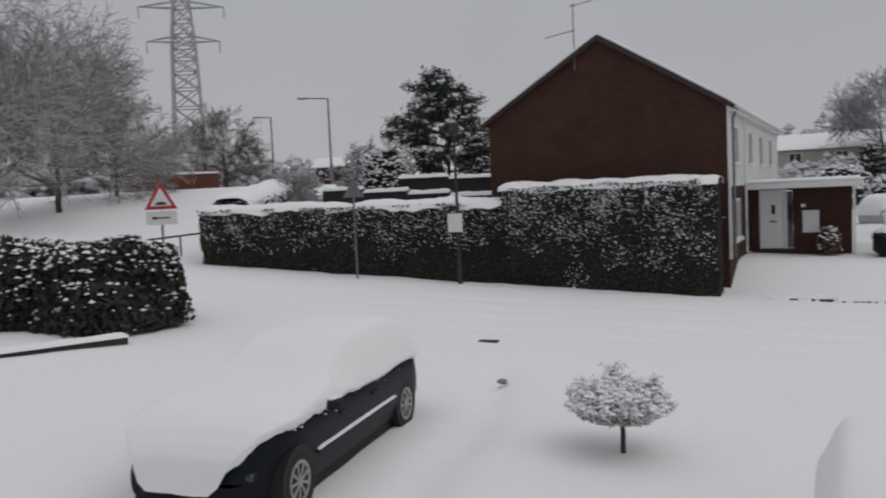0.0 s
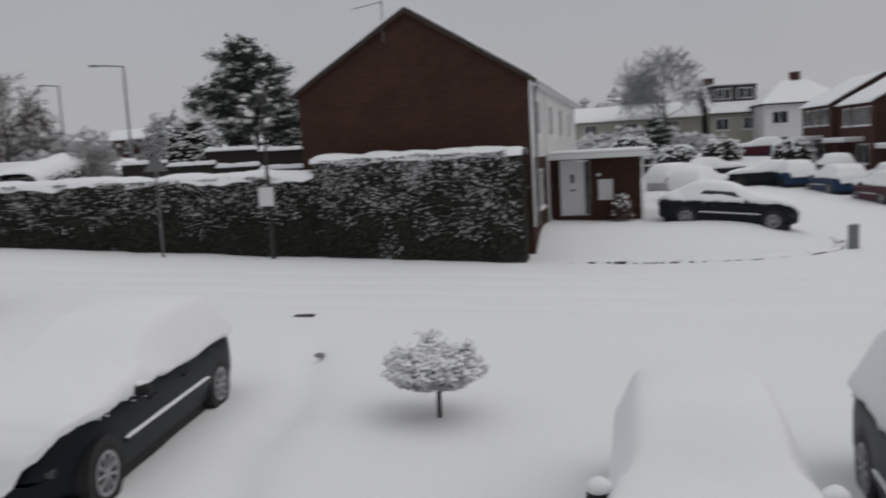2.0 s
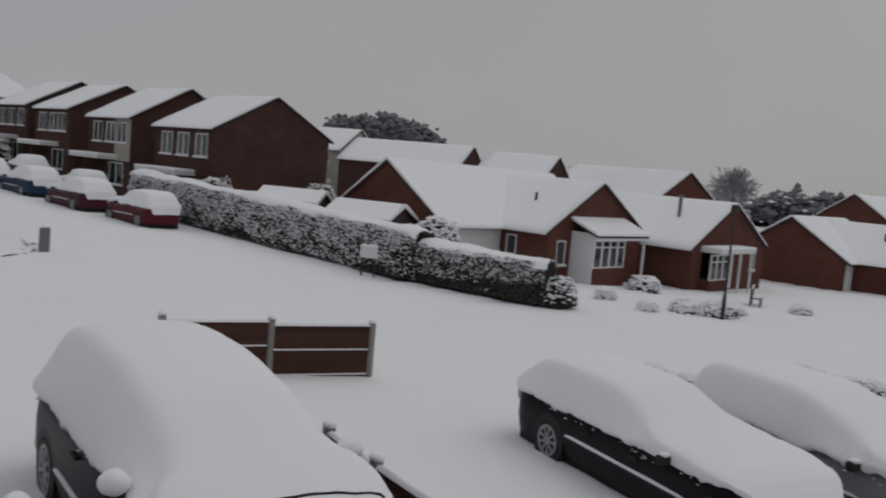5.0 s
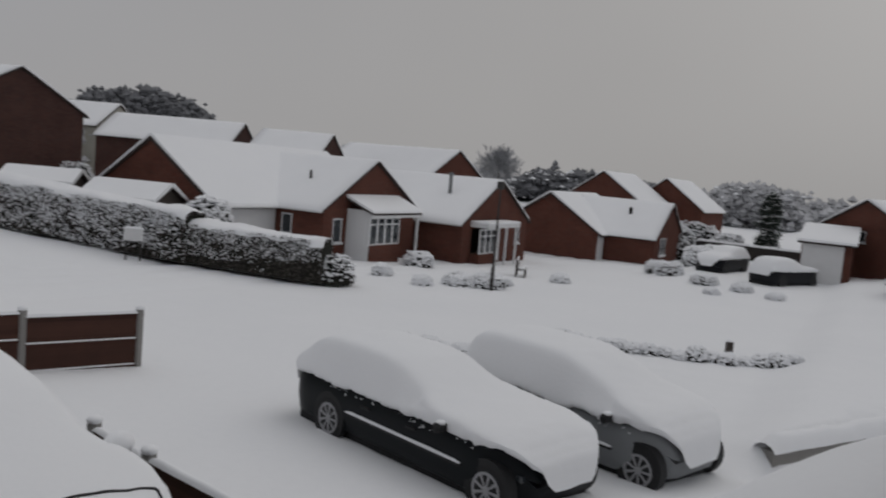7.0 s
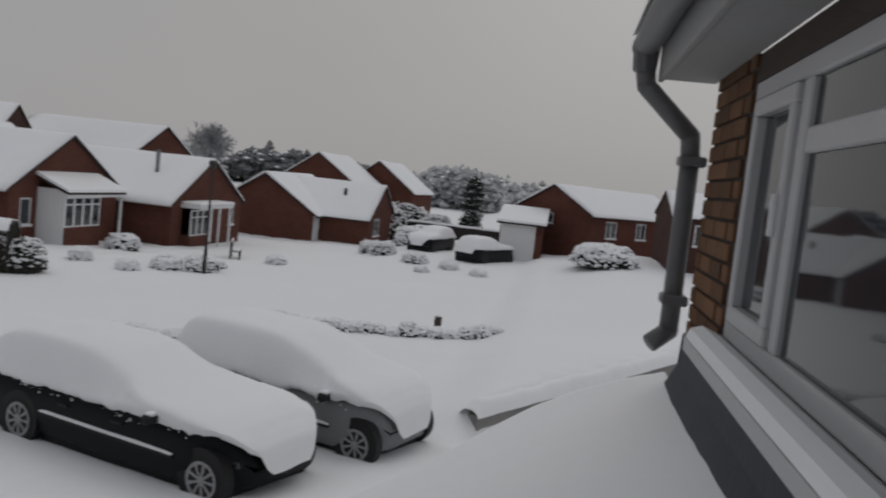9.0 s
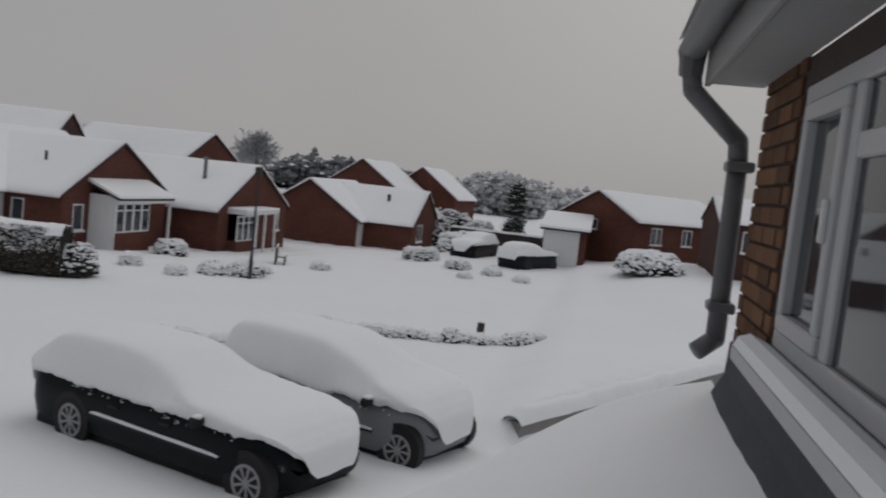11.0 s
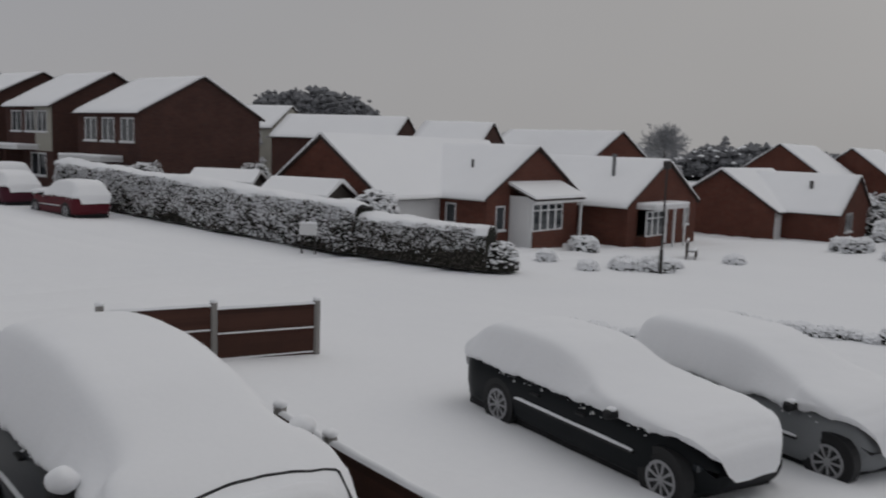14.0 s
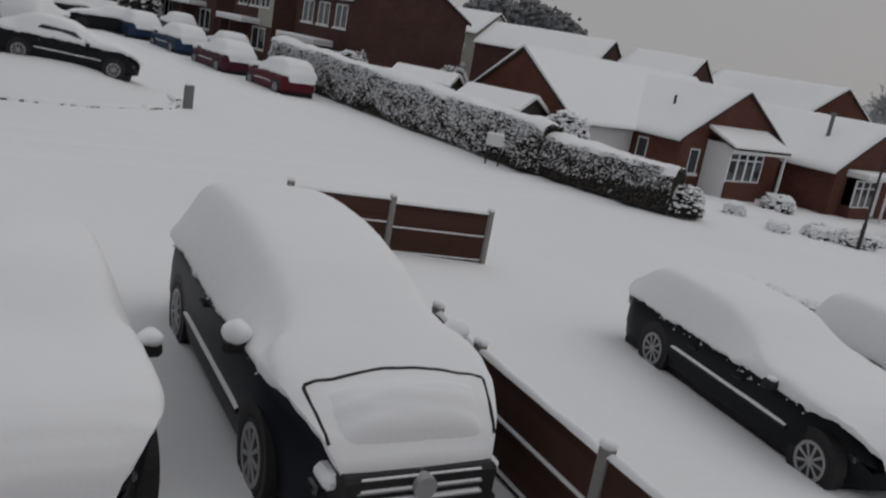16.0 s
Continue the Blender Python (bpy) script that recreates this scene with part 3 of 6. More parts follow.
            mir = part("mirror", boxes((mx - 0.06, sy * (hw + 0.01), bz - 0.02, mx + 0.06, sy * (hw + 0.20), bz + 0.10), bevel=0.03), BLACK_TRIM, body)
            bm = bmesh.new()
            bmesh.ops.create_icosphere(bm, subdivisions=3, radius=0.115 * (0.55 + 0.45 * balls), matrix=Matrix.Translation((mx, sy * (hw + 0.10), bz + 0.10 + 0.05 * balls)) @ Matrix.Diagonal((0.9, 1.0, 0.35 + 0.45 * balls, 1)))
            for q in bm.verts:
                q.co += q.normal * 0.02 * noise.noise(q.co * 9)
            part("mirror_snow", bm, SNOW, mir, smooth=True)
            part("headlight", boxes((L / 2 - 0.34, sy * hw * 0.58, 0.46, L / 2 - 0.17, sy * hw * 0.775, 0.55), bevel=0.02), GLASS, body)
    return ob


def arch(x, sy, hw, wheel):
    """A solid black disc behind the tyre, coloured as the shade of the wheel opening."""
    bm = bmesh.new()
    tube(bm, (x, sy * (hw - 0.15), wheel + 0.02), (x, sy * (hw + 0.001), wheel + 0.02), wheel + 0.045, sides=28)
    return bm


# ---- kinds of things: hedges and trees ----
def facets(points, normals, size, rng, flat=0.6, squash=1.0):
    """Small four-cornered leaves at the points, turned at random about the normals."""
    n = len(points)
    a = rng.normal(size=(n, 3)) * flat + normals
    a /= np.linalg.norm(a, axis=1)[:, None] + 1e-9
    b = np.cross(a, rng.normal(size=(n, 3)))
    b /= np.linalg.norm(b, axis=1)[:, None] + 1e-9
    c = np.cross(a, b)
    s = size * (0.6 + 0.8 * rng.random((n, 1)))
    v = np.stack([points - b * s, points - c * s * 0.5 * squash + a * s * 0.15, points + b * s, points + c * s * 0.5 * squash + a * s * 0.15], 1).reshape(-1, 3)
    f = np.arange(n * 4).reshape(-1, 4)
    return v.tolist(), f.tolist()


def lumps(points, size, rng, flat=0.55):
    """Small flattened clods of snow."""
    n = len(points)
    o = np.array(((1, 0, 0), (0, 1, 0), (-1, 0, 0), (0, -1, 0), (0, 0, 1), (0, 0, -0.6)), float)
    s = size * (0.5 + rng.random((n, 1, 1)))
    q = o[None] * s * np.array((1, 1, flat)) * (0.75 + 0.5 * rng.random((n, 6, 1)))
    t = rng.random(n) * math.tau
    ca, sa = np.cos(t)[:, None], np.sin(t)[:, None]
    q = np.stack([q[..., 0] * ca - q[..., 1] * sa, q[..., 0] * sa + q[..., 1] * ca, q[..., 2]], -1)
    v = (points[:, None] + q).reshape(-1, 3)
    t8 = np.array(((0, 1, 4), (1, 2, 4), (2, 3, 4), (3, 0, 4), (1, 0, 5), (2, 1, 5), (3, 2, 5), (0, 3, 5)))
    f = (t8[None] + 6 * np.arange(n)[:, None, None]).reshape(-1, 3)
    return v.tolist(), f.tolist()


def hedge(name, a, b, width, base, top, label, leaf, seed, leaves=130, flecks=45, cap=0.16, size=0.055, group="", bulge=0.12, round_top=0.0, fleck=0.045, face_cover=0.5, core=None, high=0.55):
    """A clipped hedge from a to b (x, y), with a thick cap of snow on top and flecks of snow over its faces. base and top: heights at both ends."""
    a, b = Vector((*a, 0)), Vector((*b, 0))
    L = (b - a).length
    d = (b - a) / L
    nrm = Vector((d.y, -d.x, 0))
    ob = thing(name, Matrix.Translation((a + b) / 2 + Vector((0, 0, (base[0] + base[1]) / 2))), label, "hedge", group)
    org = ob.matrix_world.translation
    rng = np.random.default_rng(seed)

    def ends(u):
        return base[0] + (base[1] - base[0]) * u, top[0] + (top[1] - top[0]) * u

    def skin(u, v, out=0.0):
        """v runs up one face, over the top and down the other; u along, with rounded ends."""
        lo, hi = ends(u)
        end = min(u, 1 - u) * L
        pinch = 1 - 0.42 * (1 - step(0, 0.55, end))
        h = hi - lo
        if v < 0.4:
            q, side, z = v / 0.4, 1.0, lo + h * v / 0.4
        elif v > 0.6:
            q, side, z = (1 - v) / 0.4, -1.0, lo + h * (1 - v) / 0.4
        else:
            q, side, z = 1.0, 1 - (v - 0.4) / 0.1, hi
        w = width / 2 * pinch * (1 - 0.10 * (1 - q) ** 2 - round_top * q ** 4)
        x = u * L
        w += bulge * hum(x, z * 1.3, 0.9, seed + side) + 0.05 * hum(x, z, 3.1, seed + 7 + side)
        z += (0.10 * hum(x, side, 0.7, seed + 3) + 0.04 * hum(x, side, 2.6, seed)) * q
        p = a + d * (x + 0.10 * hum(z, side, 2.0, seed + 11)) + nrm * side * (w + out) + Vector((0, 0, z))
        return p - org

    nu = max(10, int(L / 0.28))
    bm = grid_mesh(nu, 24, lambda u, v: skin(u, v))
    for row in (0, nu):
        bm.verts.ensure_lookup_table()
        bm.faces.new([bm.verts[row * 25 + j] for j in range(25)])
    # dark skin under the leaves, coloured as the shade between them
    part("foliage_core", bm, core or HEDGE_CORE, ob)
    area = (top[0] - base[0] + top[1] - base[1]) / 2 * L * 2
    n = int(area * leaves)
    us, vs = rng.random(n), rng.random(n)
    m = int(n * 0.06)
    us[:m] = np.round(us[:m])
    pts = np.array([skin(u, v, 0.05 * rng.random()) for u, v in zip(us, vs)])
    ns = np.array([(nrm * (1 if v < 0.45 else -1 if v > 0.55 else 0) + Vector((0, 0, 0.35 if 0.45 > v or v > 0.55 else 1))) for v in vs])
    v, f = facets(pts, ns, size, rng)
    bare("foliage", v, f, leaf, ob, kind="stuff")
    # snow caught on the leaves, in patches, more of it high up
    n = int(area * flecks)
    us, vs = rng.random(n * 3), rng.random(n * 3)
    keep = []
    for u, w in zip(us, vs):
        q = min(w, 1 - w) / 0.4
        if hum(u * L, w * 9, 1.1, seed + 21) * 0.38 + high * 0.8 * min(q, 1) + rng.random() * 0.9 > 1.15 - face_cover * 0.7:
            keep.append(skin(u, w, 0.02 + 0.04 * rng.random()))
    keep = np.array(keep)
    k = int(len(keep) * 0.35)
    v, f = lumps(keep[:k], fleck, rng)
    ns = np.tile(np.array((0.0, 0.0, 1.0)), (len(keep) - k, 1)) + 0.55 * np.array(nrm)[None] * np.sign(rng.random((len(keep) - k, 1)) + 0.5)
    v2, f2 = facets(keep[k:], ns, fleck * 1.9, rng, 0.38, 1.2)
    f += [tuple(q + len(v) for q in face) for face in f2]
    v += v2
    bare("snow_dusting", v, f, SNOW, ob, kind="stuff")

    if cap:
        def crust(u, v):
            x = u * (L + 0.12) - 0.06
            lo, hi = ends(u)
            edge = min(u * L, (1 - u) * L)
            k = v * 2 - 1
            w = (width / 2 * (1 - round_top) + 0.05 + 0.06 * hum(x, k, 1.4, seed + 31)) * (1 - 0.2 * (1 - step(0, 0.4, edge)))
            z = hi + 0.10 * hum(x, 1 - abs(k), 0.7, seed + 3) - 0.02
            z += cap * (1 - abs(k) ** 3.2) * (0.6 + 0.4 * step(0, 0.25, edge)) + 0.07 * hum(x, k, 1.3, seed + 41) + 0.03 * hum(x, k, 4.0, seed)
            if abs(k) > 0.95:
                z -= 0.10 + 0.10 * hum(x, k, 2.2, seed + 51)
            return a + d * x + nrm * k * w + Vector((0, 0, z)) - org
        bm = grid_mesh(max(16, int(L / 0.14)), 16, crust)
        part("snow_cap", bm, SNOW, ob, "thick lumpy snow along the top", smooth=True)
    return ob


def limbs(start, direction, length, radius, depth, rng, out, spread=0.6, droop=0.0, forks=3, shrink=0.72, wander=0.18, end=0.006):
    """Adds tapered segments (a, b, ra, rb, depth) of a branching limb to out."""
    p, d = Vector(start), Vector(direction).normalized()
    n = 3
    r = radius
    for i in range(n):
        d = (d + Vector(rng.normal(size=3)) * wander + Vector((0, 0, -droop))).normalized()
        q = p + d * length / n
        r2 = max(end, r * (0.86 if depth else 0.6))
        out.append((p, q, r, r2, depth))
        p, r = q, r2
        if depth and i >= (0 if depth < 4 else 1):
            for k in range(forks if i == n - 1 else max(1, forks - 1)):
                side = Vector(rng.normal(size=3))
                side = (side - d * side.dot(d)).normalized()
                limbs(p, d + side * spread * (0.7 + 0.6 * rng.random()), length * shrink * (0.75 + 0.4 * rng.random()), r * 0.62, depth - 1, rng, out, spread, droop, forks, shrink, wander, end)


def limb_mesh(segs, sides=4, grow=1.0, lift=0.0, flat_only=False):
    verts, faces = [], []
    for a, b, ra, rb, dep in segs:
        d = b - a
        if flat_only and abs(d.normalized().z) > 0.85:
            continue
        q = d.to_track_quat("Z", "Y")
        k = len(verts)
        up = Vector((0, 0, lift))
        s = sides if dep < 3 else sides + 3
        for p, r in ((a, ra), (b, rb)):
            for i in range(s):
                t = i * math.tau / s
                verts.append(p + up * (1 + r * 20) + q @ Vector((r * grow * math.cos(t), r * grow * math.sin(t), 0)))
        for i in range(s):
            faces.append((k + i, k + (i + 1) % s, k + s + (i + 1) % s, k + s + i))
    return [tuple(v) for v in verts], faces


def bare_tree(name, x, y, z, label, height, spread, seed, trunk=0.18, depth=4, forks=3, clear=0.28, twig=None, snow=0.016, group="", droop=0.0, first=6, grow=0.8, end=0.007, category="tree"):
    """A leafless tree with a tapered trunk, branching limbs and snow along its twigs."""
    ob = thing(name, pose(x, y, z - 0.15), label, category, group)
    rng = np.random.default_rng(seed)
    segs = []
    p, r = Vector((0, 0, 0)), trunk
    lean = Vector((rng.normal() * 0.04, rng.normal() * 0.04, 1))
    trunk_segs = []
    for i in range(6):
        q = p + (lean + Vector(rng.normal(size=3)) * 0.06).normalized() * height * 0.62 / 6
        trunk_segs.append((p, q, r, r * 0.84, 5))
        p, r = q, r * 0.84
        if i / 6 >= clear:
            for k in range(first // 2):
                t = rng.random() * math.tau
                limbs(p, (math.cos(t) * spread, math.sin(t) * spread, 0.55), height * 0.26, r * 0.5, depth - 1, rng, segs, droop=droop, forks=forks, end=end)
    for k in range(first // 2):
        t = k * math.tau / (first // 2) + rng.random()
        limbs(p, (math.cos(t) * spread * 0.6, math.sin(t) * spread * 0.6, 0.9), height * 0.24, r * 0.6, depth - 1, rng, segs, droop=droop, forks=forks, end=end)
    v, f = limb_mesh(trunk_segs, 7)
    bare("trunk", v, f, BARK, ob, smooth=True)
    v, f = limb_mesh(segs, 3)
    bare("branchwork", v, f, twig or BARK, ob, kind="stuff")
    if snow:
        v, f = limb_mesh(segs, 3, grow, snow)
        bare("branch_snow", v, f, SNOW, ob, "snow lying along every twig", kind="stuff")
    return ob


def bush(name, x, y, z, label, rx, ry, h, seed, leaf=None, leaves=1400, clods=900, size=0.06, clod=0.07, group="", category="shrub", cap=0.5):
    """A rounded shrub: a lumpy core coloured near-black as inner shade, loose leaves and snow clods, thickest on top.
    """
    ob = thing(name, pose(x, y, z), label, category, group)
    rng = np.random.default_rng(seed)

    def surf(t, p, out=0.0):
        d = Vector((math.cos(t) * math.cos(p), math.sin(t) * math.cos(p), math.sin(p)))
        k = 1 + 0.16 * noise.noise(d * 2.2 + Vector((seed, 0, 0))) + 0.08 * noise.noise(d * 5 + Vector((0, seed, 0)))
        c = math.cos(p) ** 0.6
        return Vector((rx * math.cos(t) * c * k, ry * math.sin(t) * c * k, h * (0.04 + 0.96 * math.sin(p) ** 0.8 * k))) * (1 + out)

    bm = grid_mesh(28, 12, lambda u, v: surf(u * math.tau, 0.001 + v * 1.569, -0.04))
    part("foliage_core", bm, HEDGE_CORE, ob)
    pts = np.array([surf(rng.random() * math.tau, math.asin(rng.random() ** 0.9) * 0.999 + 0.0005, 0.03 * rng.random()) for _ in range(leaves)])
    v, f = facets(pts, pts / (np.linalg.norm(pts, axis=1)[:, None] + 1e-6), size, rng)
    bare("foliage", v, f, leaf or LEAF, ob, kind="stuff")
    got = []
    while len(got) < clods:
        p = math.asin(rng.random())
        if rng.random() < cap * 0.25 + (1 - cap * 0.25) * (p / 1.57) ** 1.1:
            got.append(surf(rng.random() * math.tau, p * 0.999 + 0.0005, 0.05 * rng.random()))
    v, f = lumps(np.array(got), clod, rng)
    bare("snow_load", v, f, SNOW, ob, "snow caught on the leaves", kind="stuff")
    return ob


# ---- the corner house across the street ----
def corner_house():
    m = pose(-3.23, 26.56, 0.0, 0, 0, -8.5)
    ob = thing("corner_house", m, "two-storey dark brown brick house with a blank gable and snowy roof", "house")
    half, ez, rz, y1 = 3.8, 5.60, 7.95, 18.0
    t = 0.28
    bm = bmesh.new()
    wall_run(bm, -half, half, 0, t, -0.2, ez)
    part("wall", bm, BRICK_DARK, ob, "blank dark brick gable wall")
    part("gable", prism([(-half, ez), (half, ez), (0, rz - 0.10)], 0.001, t - 0.001), BRICK_DARK, ob)
    part("wall", boxes((-half, t, -0.2, -half + t, y1, ez - 0.02)), BRICK_DARK, ob)
    part("wall", boxes((-half + t, y1 - t, -0.2, half - t, y1, ez - 0.02)), BRICK_DARK, ob)
    # street front: brick below, white boarding above, windows through it
    low, up = bmesh.new(), bmesh.new()
    holes_up = [(1.2, 3.75, 2.6, 4.95), (5.4, 3.75, 6.8, 4.95), (9.2, 3.75, 10.6, 4.95), (13.4, 3.75, 14.8, 4.95)]
    wall_run(low, t, y1 - t, 0, t, -0.2, 3.05, [(0.9, 1.35, 2.9, 2.65)])
    wall_run(up, t, y1 - t, 0, t, 3.05, ez - 0.02, holes_up)
    for b, mat, lab in ((low, BRICK_DARK, ""), (up, WHITE_PAINT, "white boarded upper wall")):
        for v in b.verts:
            a, c, z = v.co
            v.co = (half - c, a, z)
        bmesh.ops.recalc_face_normals(b, faces=b.faces)
        part("wall", b, mat, ob, lab)
    for z in [3.1 + 0.16 * k for k in range(15)]:
        part("board", boxes((half - 0.004, 0.02, z, half + 0.018, y1 - 0.1, z + 0.13)), WHITE_PAINT, ob) if not any(h[1] - 0.14 < z < h[3] for h in holes_up) else None
    for k in range(12):
        z = 3.1 + 0.16 * k
        for a, b in ((0.02, 1.2), (2.6, 5.4), (6.8, 9.2), (10.6, 13.4), (14.8, y1 - 0.1)):
            if any(h[1] - 0.14 < z < h[3] for h in holes_up):
                part("board", boxes((half - 0.004, a, z, half + 0.018, b, z + 0.13)), WHITE_PAINT, ob)
    for h in holes_up:
        window(ob, pose(half, h[0], h[1], 0, 0, 90), h[2] - h[0], h[3] - h[1], 2)
    window(ob, pose(half, 0.9, 1.35, 0, 0, 90), 2.0, 1.3, 3)
    part("corner_board", boxes((half + 0.002, -0.03, 0.9, half + 0.06, 0.14, ez)), WHITE_PAINT, ob)
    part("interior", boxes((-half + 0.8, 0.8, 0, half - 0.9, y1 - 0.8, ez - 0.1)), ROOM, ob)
    roof_snow(ob, half, -0.10, y1 + 0.1, ez, rz, 0.22, 0.11, seed=2.0)
    s = (rz - ez) / half
    part("verge", prism([(-half - 0.24, ez - 0.16), (0, rz - 0.01), (half + 0.24, ez - 0.16), (half + 0.24, ez - 0.30), (0, rz - 0.17), (-half - 0.24, ez - 0.30)], -0.16, -0.103), TILE, ob)
    part("fascia", boxes((half + 0.03, -0.08, ez - 0.32, half + 0.20, y1, ez - 0.17)), WHITE_PAINT, ob)
    part("gutter", pipe([(half + 0.25, -0.08, ez - 0.16), (half + 0.25, y1, ez - 0.16)], 0.055), WHITE_PAINT, ob)
    part("downpipe", pipe([(half + 0.22, 0.55, ez - 0.2), (half + 0.10, 0.55, ez - 0.5), (half + 0.10, 0.55, 0.9)], 0.04), STEEL, ob)
    part("downpipe", pipe([(half + 0.10, 3.6, ez - 0.3), (half + 0.10, 3.6, 0.8)], 0.035), WHITE_PAINT, ob)
    # television aerial on the gable
    part("aerial", tubes(((-0.75, -0.05, rz - 1.0), (-0.75, -0.05, rz + 1.05), 0.02), ((-1.7, -0.05, rz + 0.1), (-0.7, -0.1, rz + 0.22), 0.014), ((-0.85, -0.05, rz + 0.98), (0.35, -0.2, rz + 1.12), 0.014),
                         *[((-0.75 + k * 0.16, -0.2, rz + 1.0 + k * 0.015), (-0.75 + k * 0.16, 0.1, rz + 1.0 + k * 0.015), 0.006) for k in range(7)], sides=6), STEEL, ob)
    return ob


def porch():
    m = pose(0.62, 26.05, 0.0, 0, 0, -8.5) @ Matrix.Diagonal((0.86, 1, 1, 1))
    ob = thing("entrance_porch", m, "flat-roofed brick porch with a white front door against the house", "porch")
    y0, y1, x1 = 4.75, 8.6, 3.7
    wall = bmesh.new()
    wall_run(wall, 0.02, x1, y0, y0 + 0.2, 0.55, 2.88, [(0.40, 0.8, 1.32, 2.80), (1.36, 0.8, 1.60, 2.80)])
    part("wall", wall, BRICK_DARK, ob)
    part("wall", boxes((x1 - 0.2, y0 + 0.2, 0.55, x1, y1, 2.88)), BRICK_DARK, ob)
    door = part("door", boxes((0.44, y0 + 0.05, 0.82, 1.30, y0 + 0.10, 2.78), bevel=0.006), UPVC, ob, "white panelled front door")
    part("door_light", boxes((0.80, y0 + 0.03, 2.0, 0.94, y0 + 0.06, 2.32), bevel=0.01), GLASS, door)
    part("letter_slot", boxes((0.74, y0 + 0.035, 1.72, 1.0, y0 + 0.06, 1.77)), BLACK_TRIM, door)
    part("side_light", boxes((1.37, y0 + 0.08, 0.84, 1.59, y0 + 0.10, 2.78)), GLASS, ob)
    part("door_frame", boxes((0.36, y0 - 0.02, 0.8, 0.43, y0 + 0.14, 2.84), (1.31, y0 - 0.02, 0.8, 1.38, y0 + 0.14, 2.84), (0.43, y0 - 0.02, 2.79, 1.31, y0 + 0.14, 2.84)), UPVC, ob)
    roof = part("flat_roof", boxes((-0.1, y0 - 0.75, 2.88, x1 + 0.35, y1, 3.06)), WHITE_PAINT, ob)
    part("roof_snow", boxes((-0.08, y0 - 0.72, 3.06, x1 + 0.32, y1, 3.2), bevel=0.05), SNOW, roof, smooth=False)
    part("post", boxes((x1 + 0.04, y0 - 0.62, 0.6, x1 + 0.13, y0 - 0.53, 2.88)), WHITE_PAINT, ob)
    part("notice_panel", boxes((1.95, y0 - 0.035, 1.35, 2.55, y0 - 0.003, 2.1)), SIGN_WHITE, ob, "plain white panel on the porch wall")
    part("notice_panel", boxes((1.9, y0 - 0.03, 2.22, 2.06, y0 - 0.003, 2.32)), SIGN_WHITE, ob)
    return ob


corner_house()
porch()
bush("porch_shrub", 3.72, 29.9, 0.70, "small brown shrub in a pot by the porch, tipped with snow", 0.36, 0.36, 0.8, 4, TWIG_RED, 420, 70, 0.06, 0.06, category="pot plant")

# ---- hedges ----
hedge("tall_hedge", (0.25, 24.9), (-6.2, 25.85), 1.3, (-0.15, 0.15), (3.28, 3.3), "tall clipped evergreen hedge speckled and capped with snow", LEAF, 11, 300, 230, 0.2, fleck=0.024, face_cover=0.14, bulge=0.2, high=0.75, group="hedges of the corner plot")
hedge("low_hedge", (-6.2, 25.85), (-18.6, 27.9), 1.3, (0.1, 0.7), (2.85, 2.95), "lower clipped evergreen hedge capped with snow along the street", LEAF, 12, 240, 190, 0.24, fleck=0.024, face_cover=0.02, bulge=0.26, high=0.8, group="hedges of the corner plot")
hedge("back_hedge", (-18.0, 28.6), (-20.0, 36.0), 1.8, (0.7, 1.2), (3.2, 3.9), "rounded hedge running back from the street corner under snow", LEAF, 13, 90, 60, 0.35, group="hedges of the corner plot")
hedge("long_hedge", (20.75, 20.2), (19.9, 39.5), 1.7, (-0.55, 0.15), (1.05, 1.9), "long roadside hedge of frosted leaves heaped with snow", LEAF_BROWN, 14, 240, 170, 0.2, size=0.055, group="hedges of the side road", bulge=0.25, round_top=0.3, fleck=0.045, face_cover=0.48, high=0.95)
hedge("beech_hedge", (22.4, 15.9), (20.9, 20.9), 1.5, (-0.75, -0.55), (0.60, 0.80), "clipped brown beech hedge with a flat snow top", LEAF_BROWN, 15, 480, 330, 0.13, size=0.035, group="hedges of the side road", bulge=0.16, round_top=0.2, fleck=0.026, face_cover=0.12, high=1.1)

